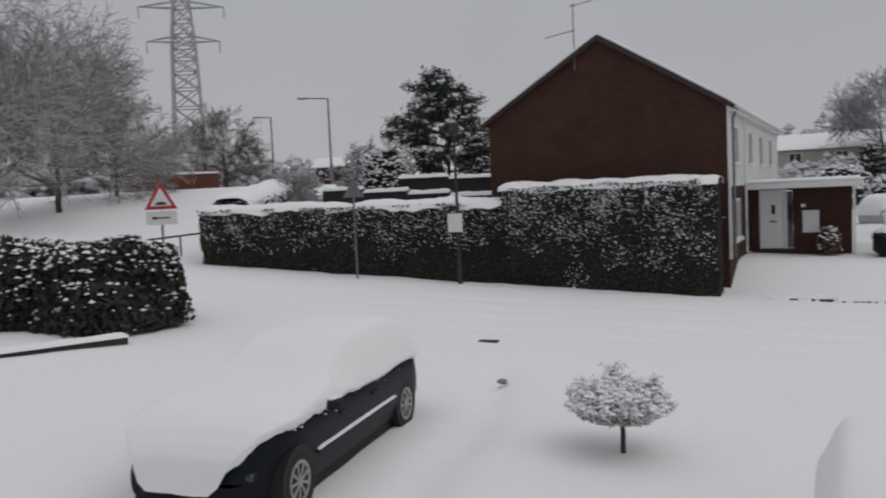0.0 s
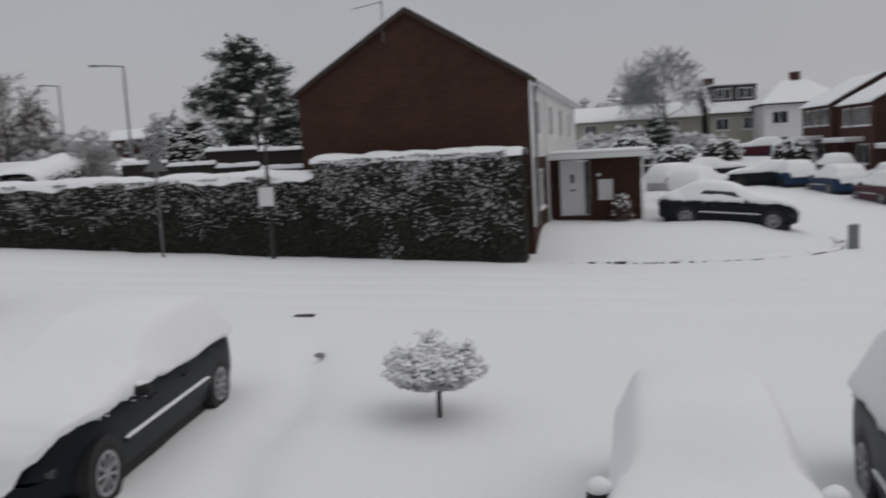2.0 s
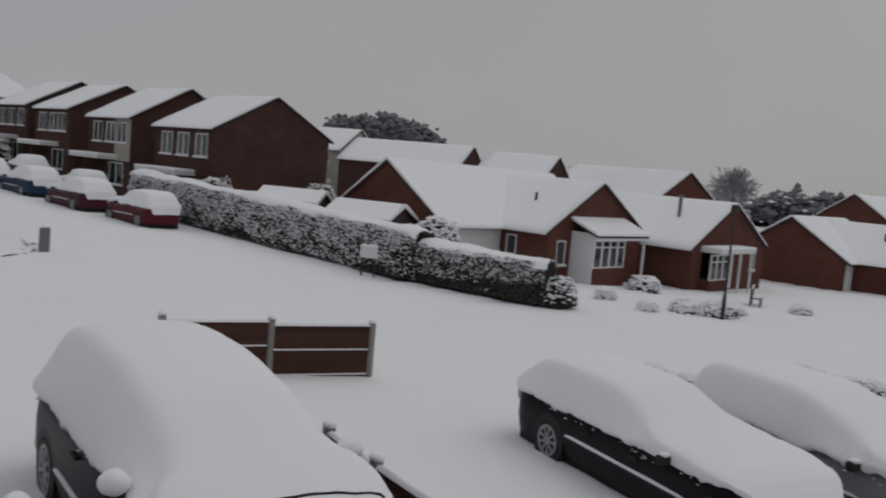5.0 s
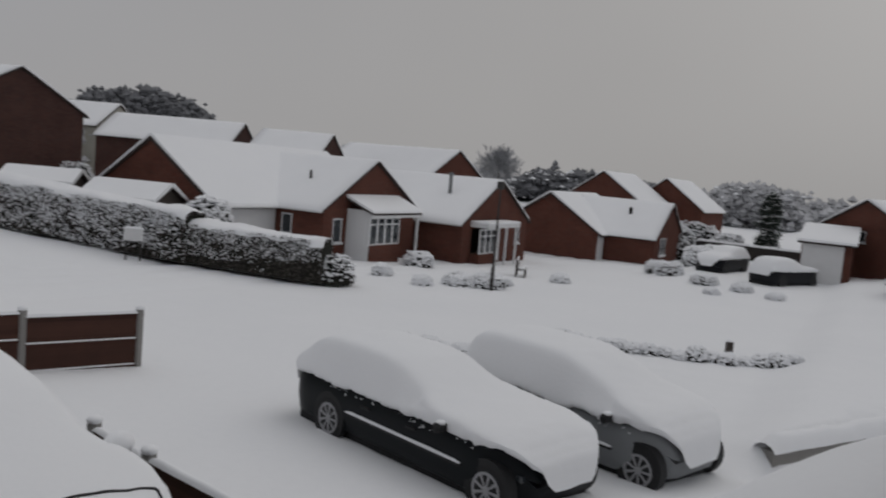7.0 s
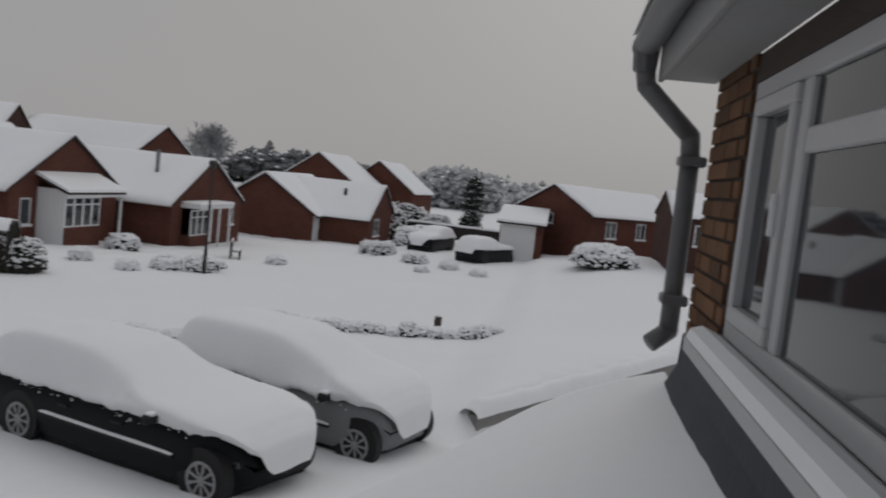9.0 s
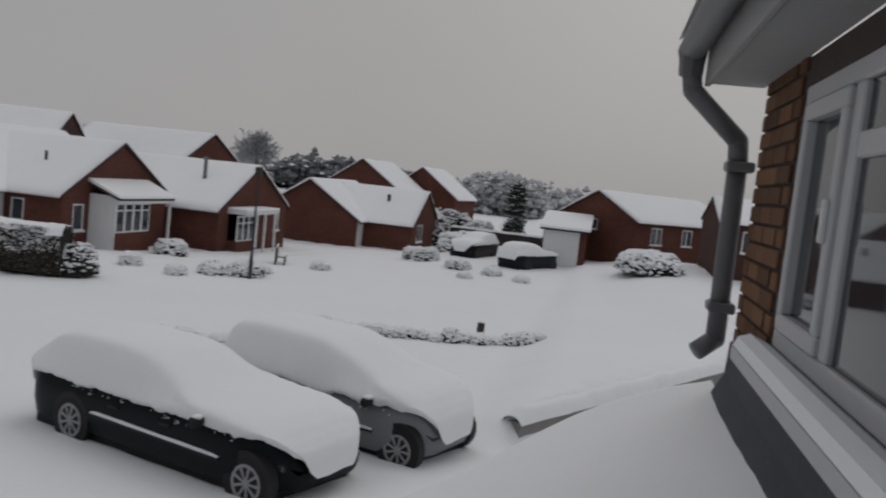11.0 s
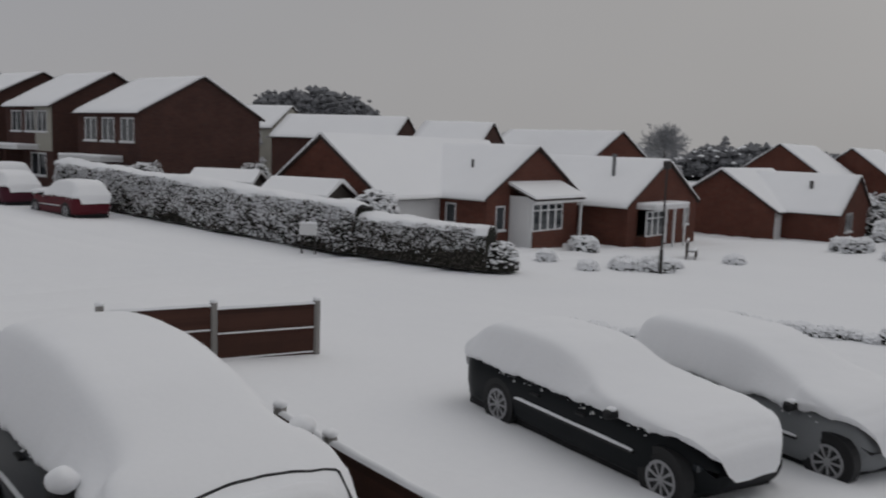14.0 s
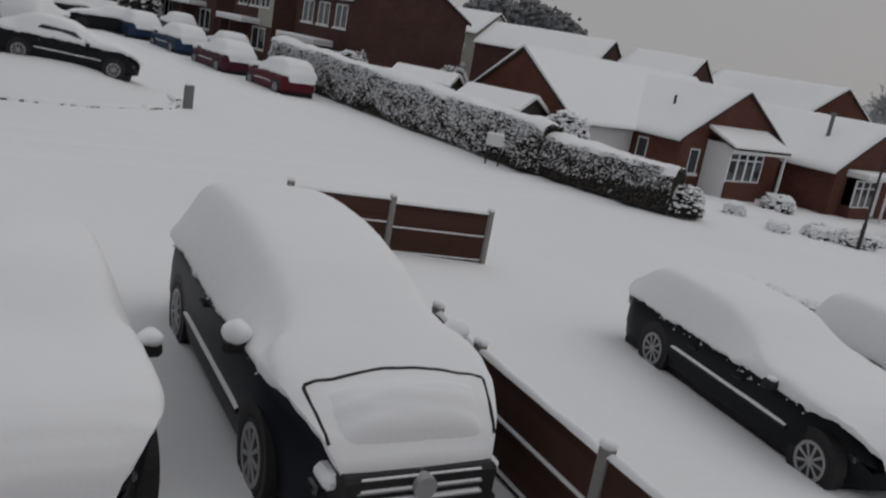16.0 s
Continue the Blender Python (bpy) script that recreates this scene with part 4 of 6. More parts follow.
# ---- bungalows ----
def bungalow_one():
    ob = thing("bungalow", pose(33.1, 21.0, 0), "red brick bungalow with a white glazed porch and snowy roof", "bungalow", "bungalows along the street")
    base, ez, rz = -1.6, 1.25, 3.42
    half = 3.9
    gable_block(ob, half, 0, 6.2, base, ez, rz, BRICK_RED, [(-3.2, -0.35, -2.5, 0.75)], [(1.7, -0.1, 2.3, 0.8)])
    dark_room(ob, half, 0, 6.2, base, ez)
    roof_snow(ob, half, -0.15, 6.2, ez, rz, 0.3, 0.12, seed=5.0)
    window(ob, pose(-3.2, 0.0, -0.35), 0.7, 1.1, 1)
    window(ob, pose(-half, 2.3, -0.1, 0, 0, -90), 0.6, 0.9, 1)
    # the long body behind, its gable to the side road
    wing = boxes((-8.0, 2.6, base, -half - 0.002, 2.86, ez), (-8.0, 2.86, base, -7.74, 9.5, ez), (-7.74, 9.3, base, 4, 9.56, ez), (4.0, 6.3, base, 4.26, 9.5, ez))
    part("wall", wing, BRICK_RED, ob)
    part("gable", prism([(2.6, ez), (9.56, ez), (6.08, rz + 0.1)], -7.99, -7.75, "x"), BRICK_RED, ob)
    part("render_panel", boxes((-7.6, 2.56, base, -half - 0.1, 2.598, ez - 0.02)), WHITE_PAINT, ob, "white rendered wall")
    s = (rz + 0.2 - ez) / 3.48
    rf = part("roof", prism([(2.3, ez - s * 0.3), (6.08, rz + 0.2), (9.86, ez - s * 0.3), (9.86, ez - s * 0.3 - 0.1), (6.08, rz + 0.06), (2.3, ez - s * 0.3 - 0.1)], -8.12, 4.3, "x"), TILE, ob)
    part("roof_snow", prism([(2.27, ez - s * 0.3 + 0.02), (2.33, ez - s * 0.3 + 0.12), (6.0, rz + 0.31), (6.16, rz + 0.31), (9.83, ez - s * 0.3 + 0.12), (9.89, ez - s * 0.3 + 0.02), (6.08, rz + 0.21)], -8.09, 4.27, "x"), SNOW, rf, "thick even snow on the roof")
    part("gutter", pipe([(-half - 0.32, -0.1, ez - 0.2), (-half - 0.32, 2.3, ez - 0.2)], 0.055), UPVC, ob)
    part("gutter", pipe([(-8.1, 2.26, ez - 0.22), (-half - 0.3, 2.26, ez - 0.22)], 0.055), UPVC, ob)
    part("vent_pipe", tubes(((-2.1, 2.2, 2.2), (-2.1, 2.2, 2.75), 0.06)), DARK_STEEL, ob)
    return ob


def glazed_porch():
    ob = thing("glazed_porch", pose(30.95, 21.0, -1.3), "white framed glazed porch on a low brick base", "porch")
    w, d = 2.7, 1.25
    part("base_wall", boxes((0.0, -d, 0, w, -d + 0.15, 0.95)), BRICK_RED, ob)
    part("side_panel", boxes((-0.02, -d, 0.02, 0.06, -0.003, 2.5), bevel=0.01), UPVC, ob)
    for k in range(4):
        window(ob, pose(0.06 + k * 0.64, -d + 0.02, 0.95), 0.64, 1.25, 1, 0.75, sill=False)
    window(ob, pose(-0.03, -0.14, 0.95, 0, 0, -90), 0.9, 1.2, 2, sill=False)
    part("side_panel", boxes((w - 0.06, -d + 0.16, 0, w + 0.02, -0.003, 2.5)), UPVC, ob)
    part("fascia", boxes((-0.15, -d - 0.18, 2.2, w + 1.6, -d - 0.08, 2.42)), UPVC, ob)
    rf = part("lean_to_roof", prism([(-d - 0.2, 2.42), (-0.003, 3.0), (-0.003, 2.9), (-d - 0.2, 2.32)], -0.15, w + 1.6, "x"), TILE, ob)
    part("roof_snow", prism([(-d - 0.24, 2.42), (-d - 0.2, 2.53), (-0.003, 3.14), (-0.003, 3.005)], -0.17, w + 1.62, "x"), SNOW, rf)
    part("post", boxes((w + 1.4, -d - 0.1, 0, w + 1.5, -d, 2.3)), UPVC, ob)
    part("front_door", boxes((w + 0.3, -0.05, 0.05, w + 1.15, -0.003, 2.05)), BLACK_TRIM, ob)
    return ob


def bungalow_two():
    ob = thing("bungalow", pose(42.0, 18.5, 0), "red brick bungalow with a bay window, white door and flue", "bungalow", "bungalows along the street")
    base, ez, rz = -2.0, 0.80, 2.98
    half = 4.3
    gable_block(ob, half, 0, 9.0, base, ez, rz, BRICK_RED, [(-3.2, -0.9, -1.2, 0.4), (2.6, -0.6, 3.3, 0.5)])
    dark_room(ob, half, 0, 9.0, base, ez)
    roof_snow(ob, half, -0.15, 9.1, ez, rz, 0.3, 0.12, seed=8.0)
    bay = boxes((-3.25, -0.55, base, -1.15, -0.002, -0.9))
    part("bay_base", bay, BRICK_RED, ob)
    for k in range(3):
        window(ob, pose(-3.2 + 0.68 * k, -0.52, -0.9), 0.66, 1.3, 1, 0.72, sill=False)
    window(ob, pose(2.6, 0, -0.6), 0.7, 1.1, 1)
    part("door", boxes((-0.6, -0.06, -1.45, 0.35, -0.003, 0.52), bevel=0.01), UPVC, ob, "white front door")
    for x in (-0.9, 0.5):
        part("porch_post", boxes((x, -1.0, base, x + 0.1, -0.9, 0.5)), UPVC, ob)
    cn = part("canopy", boxes((-3.4, -1.05, 0.5, 0.75, -0.003, 0.68)), UPVC, ob)
    part("canopy_snow", boxes((-3.42, -1.08, 0.68, 0.77, -0.003, 0.82), bevel=0.04), SNOW, cn)
    part("flue", tubes(((-2.0, 2.1, 1.2), (-2.0, 2.1, 3.05), 0.10), ((-2.0, 2.1, 3.05), (-2.0, 2.1, 3.2), 0.14)), STEEL, ob, "grey metal flue")
    part("gutter", pipe([(-half - 0.32, -0.1, ez - 0.2), (-half - 0.32, 9, ez - 0.2)], 0.055), UPVC, ob)
    return ob


def bungalow_three():
    ob = thing("bungalow", pose(58.4, 12.65, 0), "red brick bungalow with a white garage door under a snowy roof", "bungalow", "bungalows along the street")
    base, ez, rz = -2.2, 0.12, 2.35
    half = 4.0
    gable_block(ob, half, 0, 7.0, base, ez, rz, BRICK_RED, [(-2.6, -1.2, -0.8, 0.0)])
    dark_room(ob, half, 0, 7.0, base, ez)
    roof_snow(ob, half, -0.15, 6.6, ez, rz, 0.3, 0.12, seed=12.0)
    window(ob, pose(-2.6, 0, -1.2), 1.8, 1.2, 3)
    part("wall", boxes((-5.6, 3.4, base, -half - 0.002, 3.66, ez), (-5.6, 3.66, base, -5.34, 10.4, ez), (-5.34, 10.2, base, 4, 10.4, ez)), BRICK_RED, ob)
    part("gable", prism([(3.4, ez), (10.4, ez), (6.9, rz)], -5.59, -5.35, "x"), BRICK_RED, ob)
    s = (rz + 0.1 - ez) / 3.5
    rf = part("roof", prism([(3.1, ez - s * 0.3), (6.9, rz + 0.1), (10.7, ez - s * 0.3), (10.7, ez - s * 0.3 - 0.1), (6.9, rz - 0.04), (3.1, ez - s * 0.3 - 0.1)], -5.75, 4.2, "x"), TILE, ob)
    part("roof_snow", prism([(3.07, ez - s * 0.3 + 0.02), (3.13, ez - s * 0.3 + 0.12), (6.82, rz + 0.21), (6.98, rz + 0.21), (10.67, ez - s * 0.3 + 0.12), (10.73, ez - s * 0.3 + 0.02), (6.9, rz + 0.11)], -5.72, 4.17, "x"), SNOW, rf, "thick even snow on the roof")
    part("door", boxes((-5.5, 3.35, -2.0, -4.3, 3.398, 0.0)), UPVC, ob, "white door beside the brick wing")
    part("vent_pipe", tubes(((-1.8, 2.4, 1.0), (-1.8, 2.4, 1.9), 0.12)), DARK_STEEL, ob)
    return ob


bungalow_one()
glazed_porch()
bungalow_two()
bungalow_three()


# ---- the stepped houses of the side road ----
def street_house(x, y, width, length, base, ez, rz, front_white=False, group="stepped houses of the side road"):
    lab = "two-storey brick house with a white upper front and snowy roof" if front_white else "two-storey plum brick house with a snowy roof"
    ob = thing("street_house", pose(x + width / 2, y, 0), lab, "house", group)
    half = width / 2
    holes = [(length - 1.9, ez - 1.55, length - 0.7, ez - 0.35), (length - 3.6, ez - 1.55, length - 2.4, ez - 0.35), (0.6, ez - 1.55, 1.8, ez - 0.35), (0.8, ez - 4.0, 2.6, ez - 2.7)]
    gable_block(ob, half, 0, length, base, ez, rz, BRICK_STREET, (), holes)
    dark_room(ob, half, 0, length, base, ez)
    roof_snow(ob, half, -0.12, length + 0.1, ez, rz, 0.25, 0.11, seed=x + y)
    for h in holes:
        window(ob, pose(-half, h[2], h[1], 0, 0, -90), h[2] - h[0], h[3] - h[1], 2)
    if front_white:
        part("white_front", boxes((-half - 0.03, 0.05, ez - 2.6, -half - 0.003, 0.55, ez - 0.05), (-half - 0.03, 1.85, ez - 2.6, -half - 0.003, length - 3.65, ez - 0.05), (-half - 0.03, 0.55, ez - 0.33, -half - 0.003, 1.85, ez - 0.05), (-half - 0.03, 0.55, ez - 2.6, -half - 0.003, 1.85, ez - 1.62)), RENDER_CREAM, ob)
    rf = part("porch_roof", boxes((-half - 1.2, 1.6, ez - 2.55, -half - 0.003, length - 0.2, ez - 2.38)), WHITE_PAINT, ob)
    part("porch_snow", boxes((-half - 1.22, 1.58, ez - 2.38, -half - 0.003, length - 0.18, ez - 2.24), bevel=0.04), SNOW, rf)
    for y0 in (length - 2.0, length - 0.5):
        part("porch_wall", boxes((-half - 1.0, y0, base, -half - 0.003, y0 + 0.15, ez - 2.55)), BRICK_STREET, ob)
    part("door", boxes((-half - 0.06, length - 1.6, ez - 4.7, -half - 0.003, length - 0.7, ez - 2.7)), UPVC, ob)
    return ob


street_house(22.3, 36.8, 7.2, 6.0, -0.6, 4.5, 6.4)
street_house(22.3, 45.6, 7.2, 5.6, -0.2, 4.85, 6.85, True)
street_house(22.3, 54.0, 7.2, 5.6, 0.2, 5.25, 7.1)
street_house(22.3, 61.0, 7.2, 6.0, 0.5, 5.45, 7.4)


# ---- roofs behind, and the houses at the far end ----
def far_house(x, y, yaw, width, length, base, ez, rz, mat, label, windows=0, group="houses in the distance", storeys=2):
    """A gabled house; windows: -1 or 1 for the long side that shows its windows."""
    ob = thing("far_house", pose(x, y, 0, 0, 0, yaw), label, "house", group)
    half = width / 2
    hf = [(-half * 0.12 - 0.5, ez - 0.9, -half * 0.12 + 0.5, ez - 0.2)] if windows == 1 else []
    hl = [(length * k - 0.6, ez - 1.5, length * k + 0.6, ez - 0.4) for k in (0.2, 0.5, 0.8)] if windows else []
    if windows and storeys == 2:
        hl += [(length * k - 0.7, ez - 4.1, length * k + 0.7, ez - 2.9) for k in (0.2, 0.8)]
    gable_block(ob, half, 0, length, base, ez, rz, mat, hf, hl if windows < 0 else (), hl if windows > 0 else ())
    dark_room(ob, half, 0, length, base, ez)
    roof_snow(ob, half, -0.12, length + 0.1, ez, rz, 0.25, 0.12, seed=x)
    for h in hf:
        window(ob, pose(h[0], 0, h[1]), h[2] - h[0], h[3] - h[1], 2)
    for h in hl:
        if windows < 0:
            window(ob, pose(-half, h[2], h[1], 0, 0, -90), h[2] - h[0], h[3] - h[1], 2)
        else:
            window(ob, pose(half, h[0], h[1], 0, 0, 90), h[2] - h[0], h[3] - h[1], 2)
    return ob


BACK = "brick house behind the bungalows with a long snowy roof"
far_house(51.8, 26.2, -6.7, 6.4, 10.0, -2.0, 2.9, 4.7, BRICK_RED, BACK)
far_house(47.2, 33.7, 18, 5.6, 5.0, -1.8, 3.5, 5.0, BRICK_STREET, BACK)
far_house(46.5, 41.0, 23, 6.0, 9.5, -1.6, 3.7, 5.3, BRICK_STREET, BACK)
far_house(47.5, 55.0, 20, 6.5, 8.0, -1.0, 4.4, 6.2, RENDER_CREAM, "cream rendered house with a snowy roof", -1)
far_house(74.6, 22.7, -95, 7.6, 8.0, -2.2, 1.9, 4.5, BRICK_RED, "red brick gabled house down the street under snow")
far_house(82.9, 18.8, -95, 7.6, 8.0, -2.2, 1.6, 4.4, BRICK_RED, "red brick gabled house down the street under snow")
far_house(55.0, 0.6, -127, 6.2, 12.0, -2.2, 2.1, 3.75, BRICK_RED, "two-storey red brick house beyond the drives under snow", 1)
far_house(62.0, -8.4, -127, 6.2, 10.0, -2.2, 2.2, 3.9, BRICK_RED, "two-storey red brick house beyond the drives under snow", 1)
far_house(48.0, -14.5, 0, 8.0, 8.8, -1.8, 2.75, 4.0, BRICK_STREET, "brick house beyond the next garden with a snowy roof", -1, storeys=1)
far_house(19.8, 91.0, 80, 7.0, 14.0, 1.0, 5.9, 7.4, RENDER_CREAM, "long cream rendered house with a shallow snowy roof", -1)
far_house(-36.5, 88.0, 70, 5.0, 9.0, 2.0, 6.8, 7.9, BRICK_STREET, "low dark building on the rise with a snowy roof", -1)


def dormer_house():
    ob = thing("dormer_house", pose(19.9, 87.0, 0), "cream house with a dark dormer standing out of its snowy roof", "house", "houses in the distance")
    base, ez, rz, w, d = 1.0, 6.2, 8.9, 5.4, 7.0
    bm = bmesh.new()
    wall_run(bm, 0, w, 0, 0.25, base, ez, [(0.6, 4.2, 1.9, 5.4), (3.3, 4.2, 4.6, 5.4)])
    part("wall", bm, RENDER_CREAM, ob)
    part("wall", boxes((0, 0.25, base, 0.25, d, ez), (w - 0.25, 0.25, base, w, d, ez), (0.25, d - 0.25, base, w - 0.25, d, ez)), RENDER_CREAM, ob)
    part("interior", boxes((0.6, 0.8, base, w - 0.6, d - 0.6, ez)), ROOM, ob)
    for x in (0, w - 0.2):
        part("gable", prism([(0, ez), (d, ez), (d / 2, rz - 0.1)], x, x + 0.2, "x"), BRICK_STREET, ob)
    k = (rz - ez) / (d / 2)
    rf = part("roof", prism([(-0.35, ez - 0.35 * k), (d / 2, rz), (d + 0.35, ez - 0.35 * k), (d + 0.35, ez - 0.35 * k - 0.12), (d / 2, rz - 0.14), (-0.35, ez - 0.35 * k - 0.12)], -0.15, w + 0.15, "x"), TILE, ob)
    part("roof_snow", prism([(-0.38, ez - 0.35 * k + 0.01), (-0.33, ez - 0.35 * k + 0.14), (d / 2, rz + 0.16), (d + 0.33, ez - 0.35 * k + 0.14), (d + 0.38, ez - 0.35 * k + 0.01), (d / 2, rz + 0.01)], -0.13, w + 0.13, "x"), SNOW, rf)
    dm = part("dormer", boxes((0.5, 1.0, 6.9, w - 0.5, 3.4, 8.75)), FENCE_DARK, ob, "dark boarded dormer")
    part("dormer_snow", boxes((0.35, 0.85, 8.75, w - 0.35, 3.5, 8.95), bevel=0.06), SNOW, dm)
    for x in (0.8, 3.0):
        window(dm, pose(x, 0.95, 7.35), 1.6, 1.1, 2, sill=False)
    for x in (0.6, 3.3):
        window(ob, pose(x, 0, 4.2), 1.3, 1.2, 2)
    part("chimney", boxes((0.3, 3.2, 8.6, 1.2, 4.0, 9.7), bevel=0.03), BRICK_STREET, ob)
    return ob


def hipped_house():
    ob = thing("hipped_house", pose(23.8, 82.0, 0, 0, 0, -4), "white rendered house with a hipped snowy roof and a chimney", "house", "houses in the distance")
    base, ez, rz, w, d = 0.8, 6.4, 8.7, 7.2, 7.2
    bm = bmesh.new()
    holes = [(0.7, 4.5, 2.2, 5.7), (4.6, 4.5, 6.1, 5.7), (0.7, 1.9, 2.4, 3.3)]
    wall_run(bm, 0, w, 0, 0.25, base, ez, holes)
    part("wall", bm, WHITE_PAINT, ob)
    part("wall", boxes((0, 0.25, base, 0.25, d, ez), (w - 0.25, 0.25, base, w, d, ez), (0.25, d - 0.25, base, w - 0.25, d, ez)), WHITE_PAINT, ob)
    part("interior", boxes((0.6, 0.8, base, w - 0.6, d - 0.6, ez - 0.1)), ROOM, ob)
    for a, b, c, e in holes:
        window(ob, pose(a, 0, b), c - a, e - b, 2)

    def hip(o, z0, z1, name, mat, parent):
        bm = bmesh.new()
        v = [bm.verts.new(p) for p in ((-o, -o, z0), (w + o, -o, z0), (w + o, d + o, z0), (-o, d + o, z0), (2.6, d / 2, z1), (w - 2.6, d / 2, z1))]
        for q in ((3, 2, 1, 0), (0, 1, 5, 4), (1, 2, 5), (2, 3, 4, 5), (3, 0, 4)):
            bm.faces.new([v[i] for i in q])
        return part(name, bm, mat, parent)
    rf = hip(0.40, ez - 0.1, rz, "roof", TILE, ob)
    hip(0.43, ez + 0.03, rz + 0.16, "roof_snow", SNOW, rf)
    part("chimney", boxes((3.2, 3.3, 8.2, 4.1, 4.0, 9.5), bevel=0.03), BRICK_STREET, ob)
    return ob


dormer_house()
hipped_house()


# ---- parked cars ----
def stand(x, y, heading, drop=0.10):
    z = lie(x, y) - drop
    return pose(x, y, z, 0, 0, heading)


car("estate_car", stand(-4.83, 8.8, -90, 0.06), "dark blue-grey estate car on the drive, buried in snow", PAINT_NAVY, 4.6, 1.75, 1.36, "hatch", 0.15, 3.05, seed=1, balls=0.0, shift=0.01, belt=0.65, mirror=0.20)
car("family_car", stand(9.70, 4.92, -108.8, 0.06), "blackish family car on the drive, buried in snow", PAINT_GREEN, 4.6, 1.70, 1.28, "hatch", 0.13, 3.0, seed=2, group="cars side by side on the drive", shift=0.058, balls=0.0, belt=0.64, mirror=0.235)
car("family_car", stand(11.85, 3.57, -108.8, 0.06), "silver-grey family car on the drive, buried in snow", PAINT_SILVER, 3.95, 1.72, 1.42, "offroad", 0.15, 2.6, seed=3, group="cars side by side on the drive", shift=0.068, balls=0.1, belt=0.60, mirror=0.28)
van = car("sport_utility_car", stand(3.79, 6.30, -99.8, 0.06), "dark blue sport utility car facing the house under deep snow", PAINT_NAVY, 4.9, 1.72, 1.64, "mpv", 0.16, 3.0, 0.34, seed=4, shift=-0.01, mirror=0.215, lean=0.27, taper=0.76, wrap=0.0)
car("small_car", stand(1.42, 6.46, -98.3, 0.12), "small car by the house wholly buried in snow", PAINT_BLACK, 3.85, 1.46, 1.27, "hatch", 0.15, 2.45, seed=5, balls=0.7, mirror=0.12)
car("saloon_car", pose(7.15, 28.9, 0.38, 0, 4, -20), "black saloon car on the front drive with a snowy roof", PAINT_BLACK, 4.5, 1.75, 1.40, "saloon", 0.14, 2.75, seed=6)
saloon = bpy.data.objects["saloon_car"]
for s in (-1, 1):
    part("side_glass", prism([(-1.05, 0.90), (0.62, 0.90), (0.20, 1.20), (-0.72, 1.22)], s * 0.60, s * 0.845), GLASS, saloon, "dark side window clear of snow")
SIDE = "cars parked along the side road"
car("parked_car", stand(17.3, 34.0, 92), "red hatchback parked by the hedge under snow", PAINT_RED, 3.9, 1.65, 1.45, "hatch", 0.13, 2.4, seed=7, group=SIDE)
car("parked_car", stand(16.7, 39.0, 92), "maroon car parked by the hedge under snow", PAINT_MAROON, 4.2, 1.7, 1.42, "hatch", 0.13, 2.5, seed=8, group=SIDE)
car("parked_car", stand(16.4, 44.3, 92), "blue car parked along the side road under snow", PAINT_BLUE, 4.2, 1.7, 1.42, "hatch", 0.13, 2.5, seed=9, group=SIDE)
car("parked_car", stand(15.6, 49.0, 92), "dark blue car parked along the side road under snow", PAINT_BLUE, 4.1, 1.7, 1.42, "hatch", 0.13, 2.5, seed=10, group=SIDE, detail=False)
car("parked_car", stand(19.3, 44.6, 80), "car on a front drive buried in snow", PAINT_BLACK, 4.2, 1.7, 1.45, "hatch", 0.15, 2.5, seed=11, group=SIDE, detail=False)
car("parked_car", stand(19.9, 54.0, 80), "car on a front drive buried in snow", PAINT_BLACK, 4.2, 1.7, 1.45, "hatch", 0.15, 2.5, seed=12, group=SIDE, detail=False)
car("parked_car", stand(8.3, 38.6, 60), "pale car on a front drive heaped with snow", PAINT_WHITE, 4.2, 1.7, 1.42, "hatch", 0.18, 2.5, seed=13, group=SIDE, detail=False)
car("parked_car", stand(8.6, 44.0, 40), "pale car on a front drive heaped with snow", PAINT_WHITE, 4.2, 1.7, 1.42, "hatch", 0.18, 2.5, seed=14, group=SIDE, detail=False)
car("parked_car", stand(12.3, 53.0, 20), "dark car on a front drive heaped with snow", PAINT_BLACK, 4.2, 1.7, 1.42, "saloon", 0.18, 2.5, seed=15, group=SIDE, detail=False)
car("parked_car", stand(14.3, 49.5, 170), "black car parked across the side road under snow", PAINT_BLACK, 4.4, 1.7, 1.38, "saloon", 0.15, 2.6, seed=16, group=SIDE, detail=False)
car("parked_car", stand(20.6, 73.0, 165), "maroon car at the end of the side road under snow", PAINT_MAROON, 4.4, 1.75, 1.5, "hatch", 0.15, 2.6, seed=17, group=SIDE, detail=False)
car("parked_car", stand(51.2, 7.8, 165, 0.12), "snow-covered car in front of a dark fence", PAINT_BLACK, 4.3, 1.7, 1.42, "hatch", 0.16, 2.6, seed=18, group="cars beyond the gardens", detail=False)
car("parked_car", stand(48.3, 4.1, -30, 0.12), "dark car beside a white garage under snow", PAINT_BLACK, 4.3, 1.7, 1.42, "hatch", 0.16, 2.6, seed=19, group="cars beyond the gardens", detail=False)


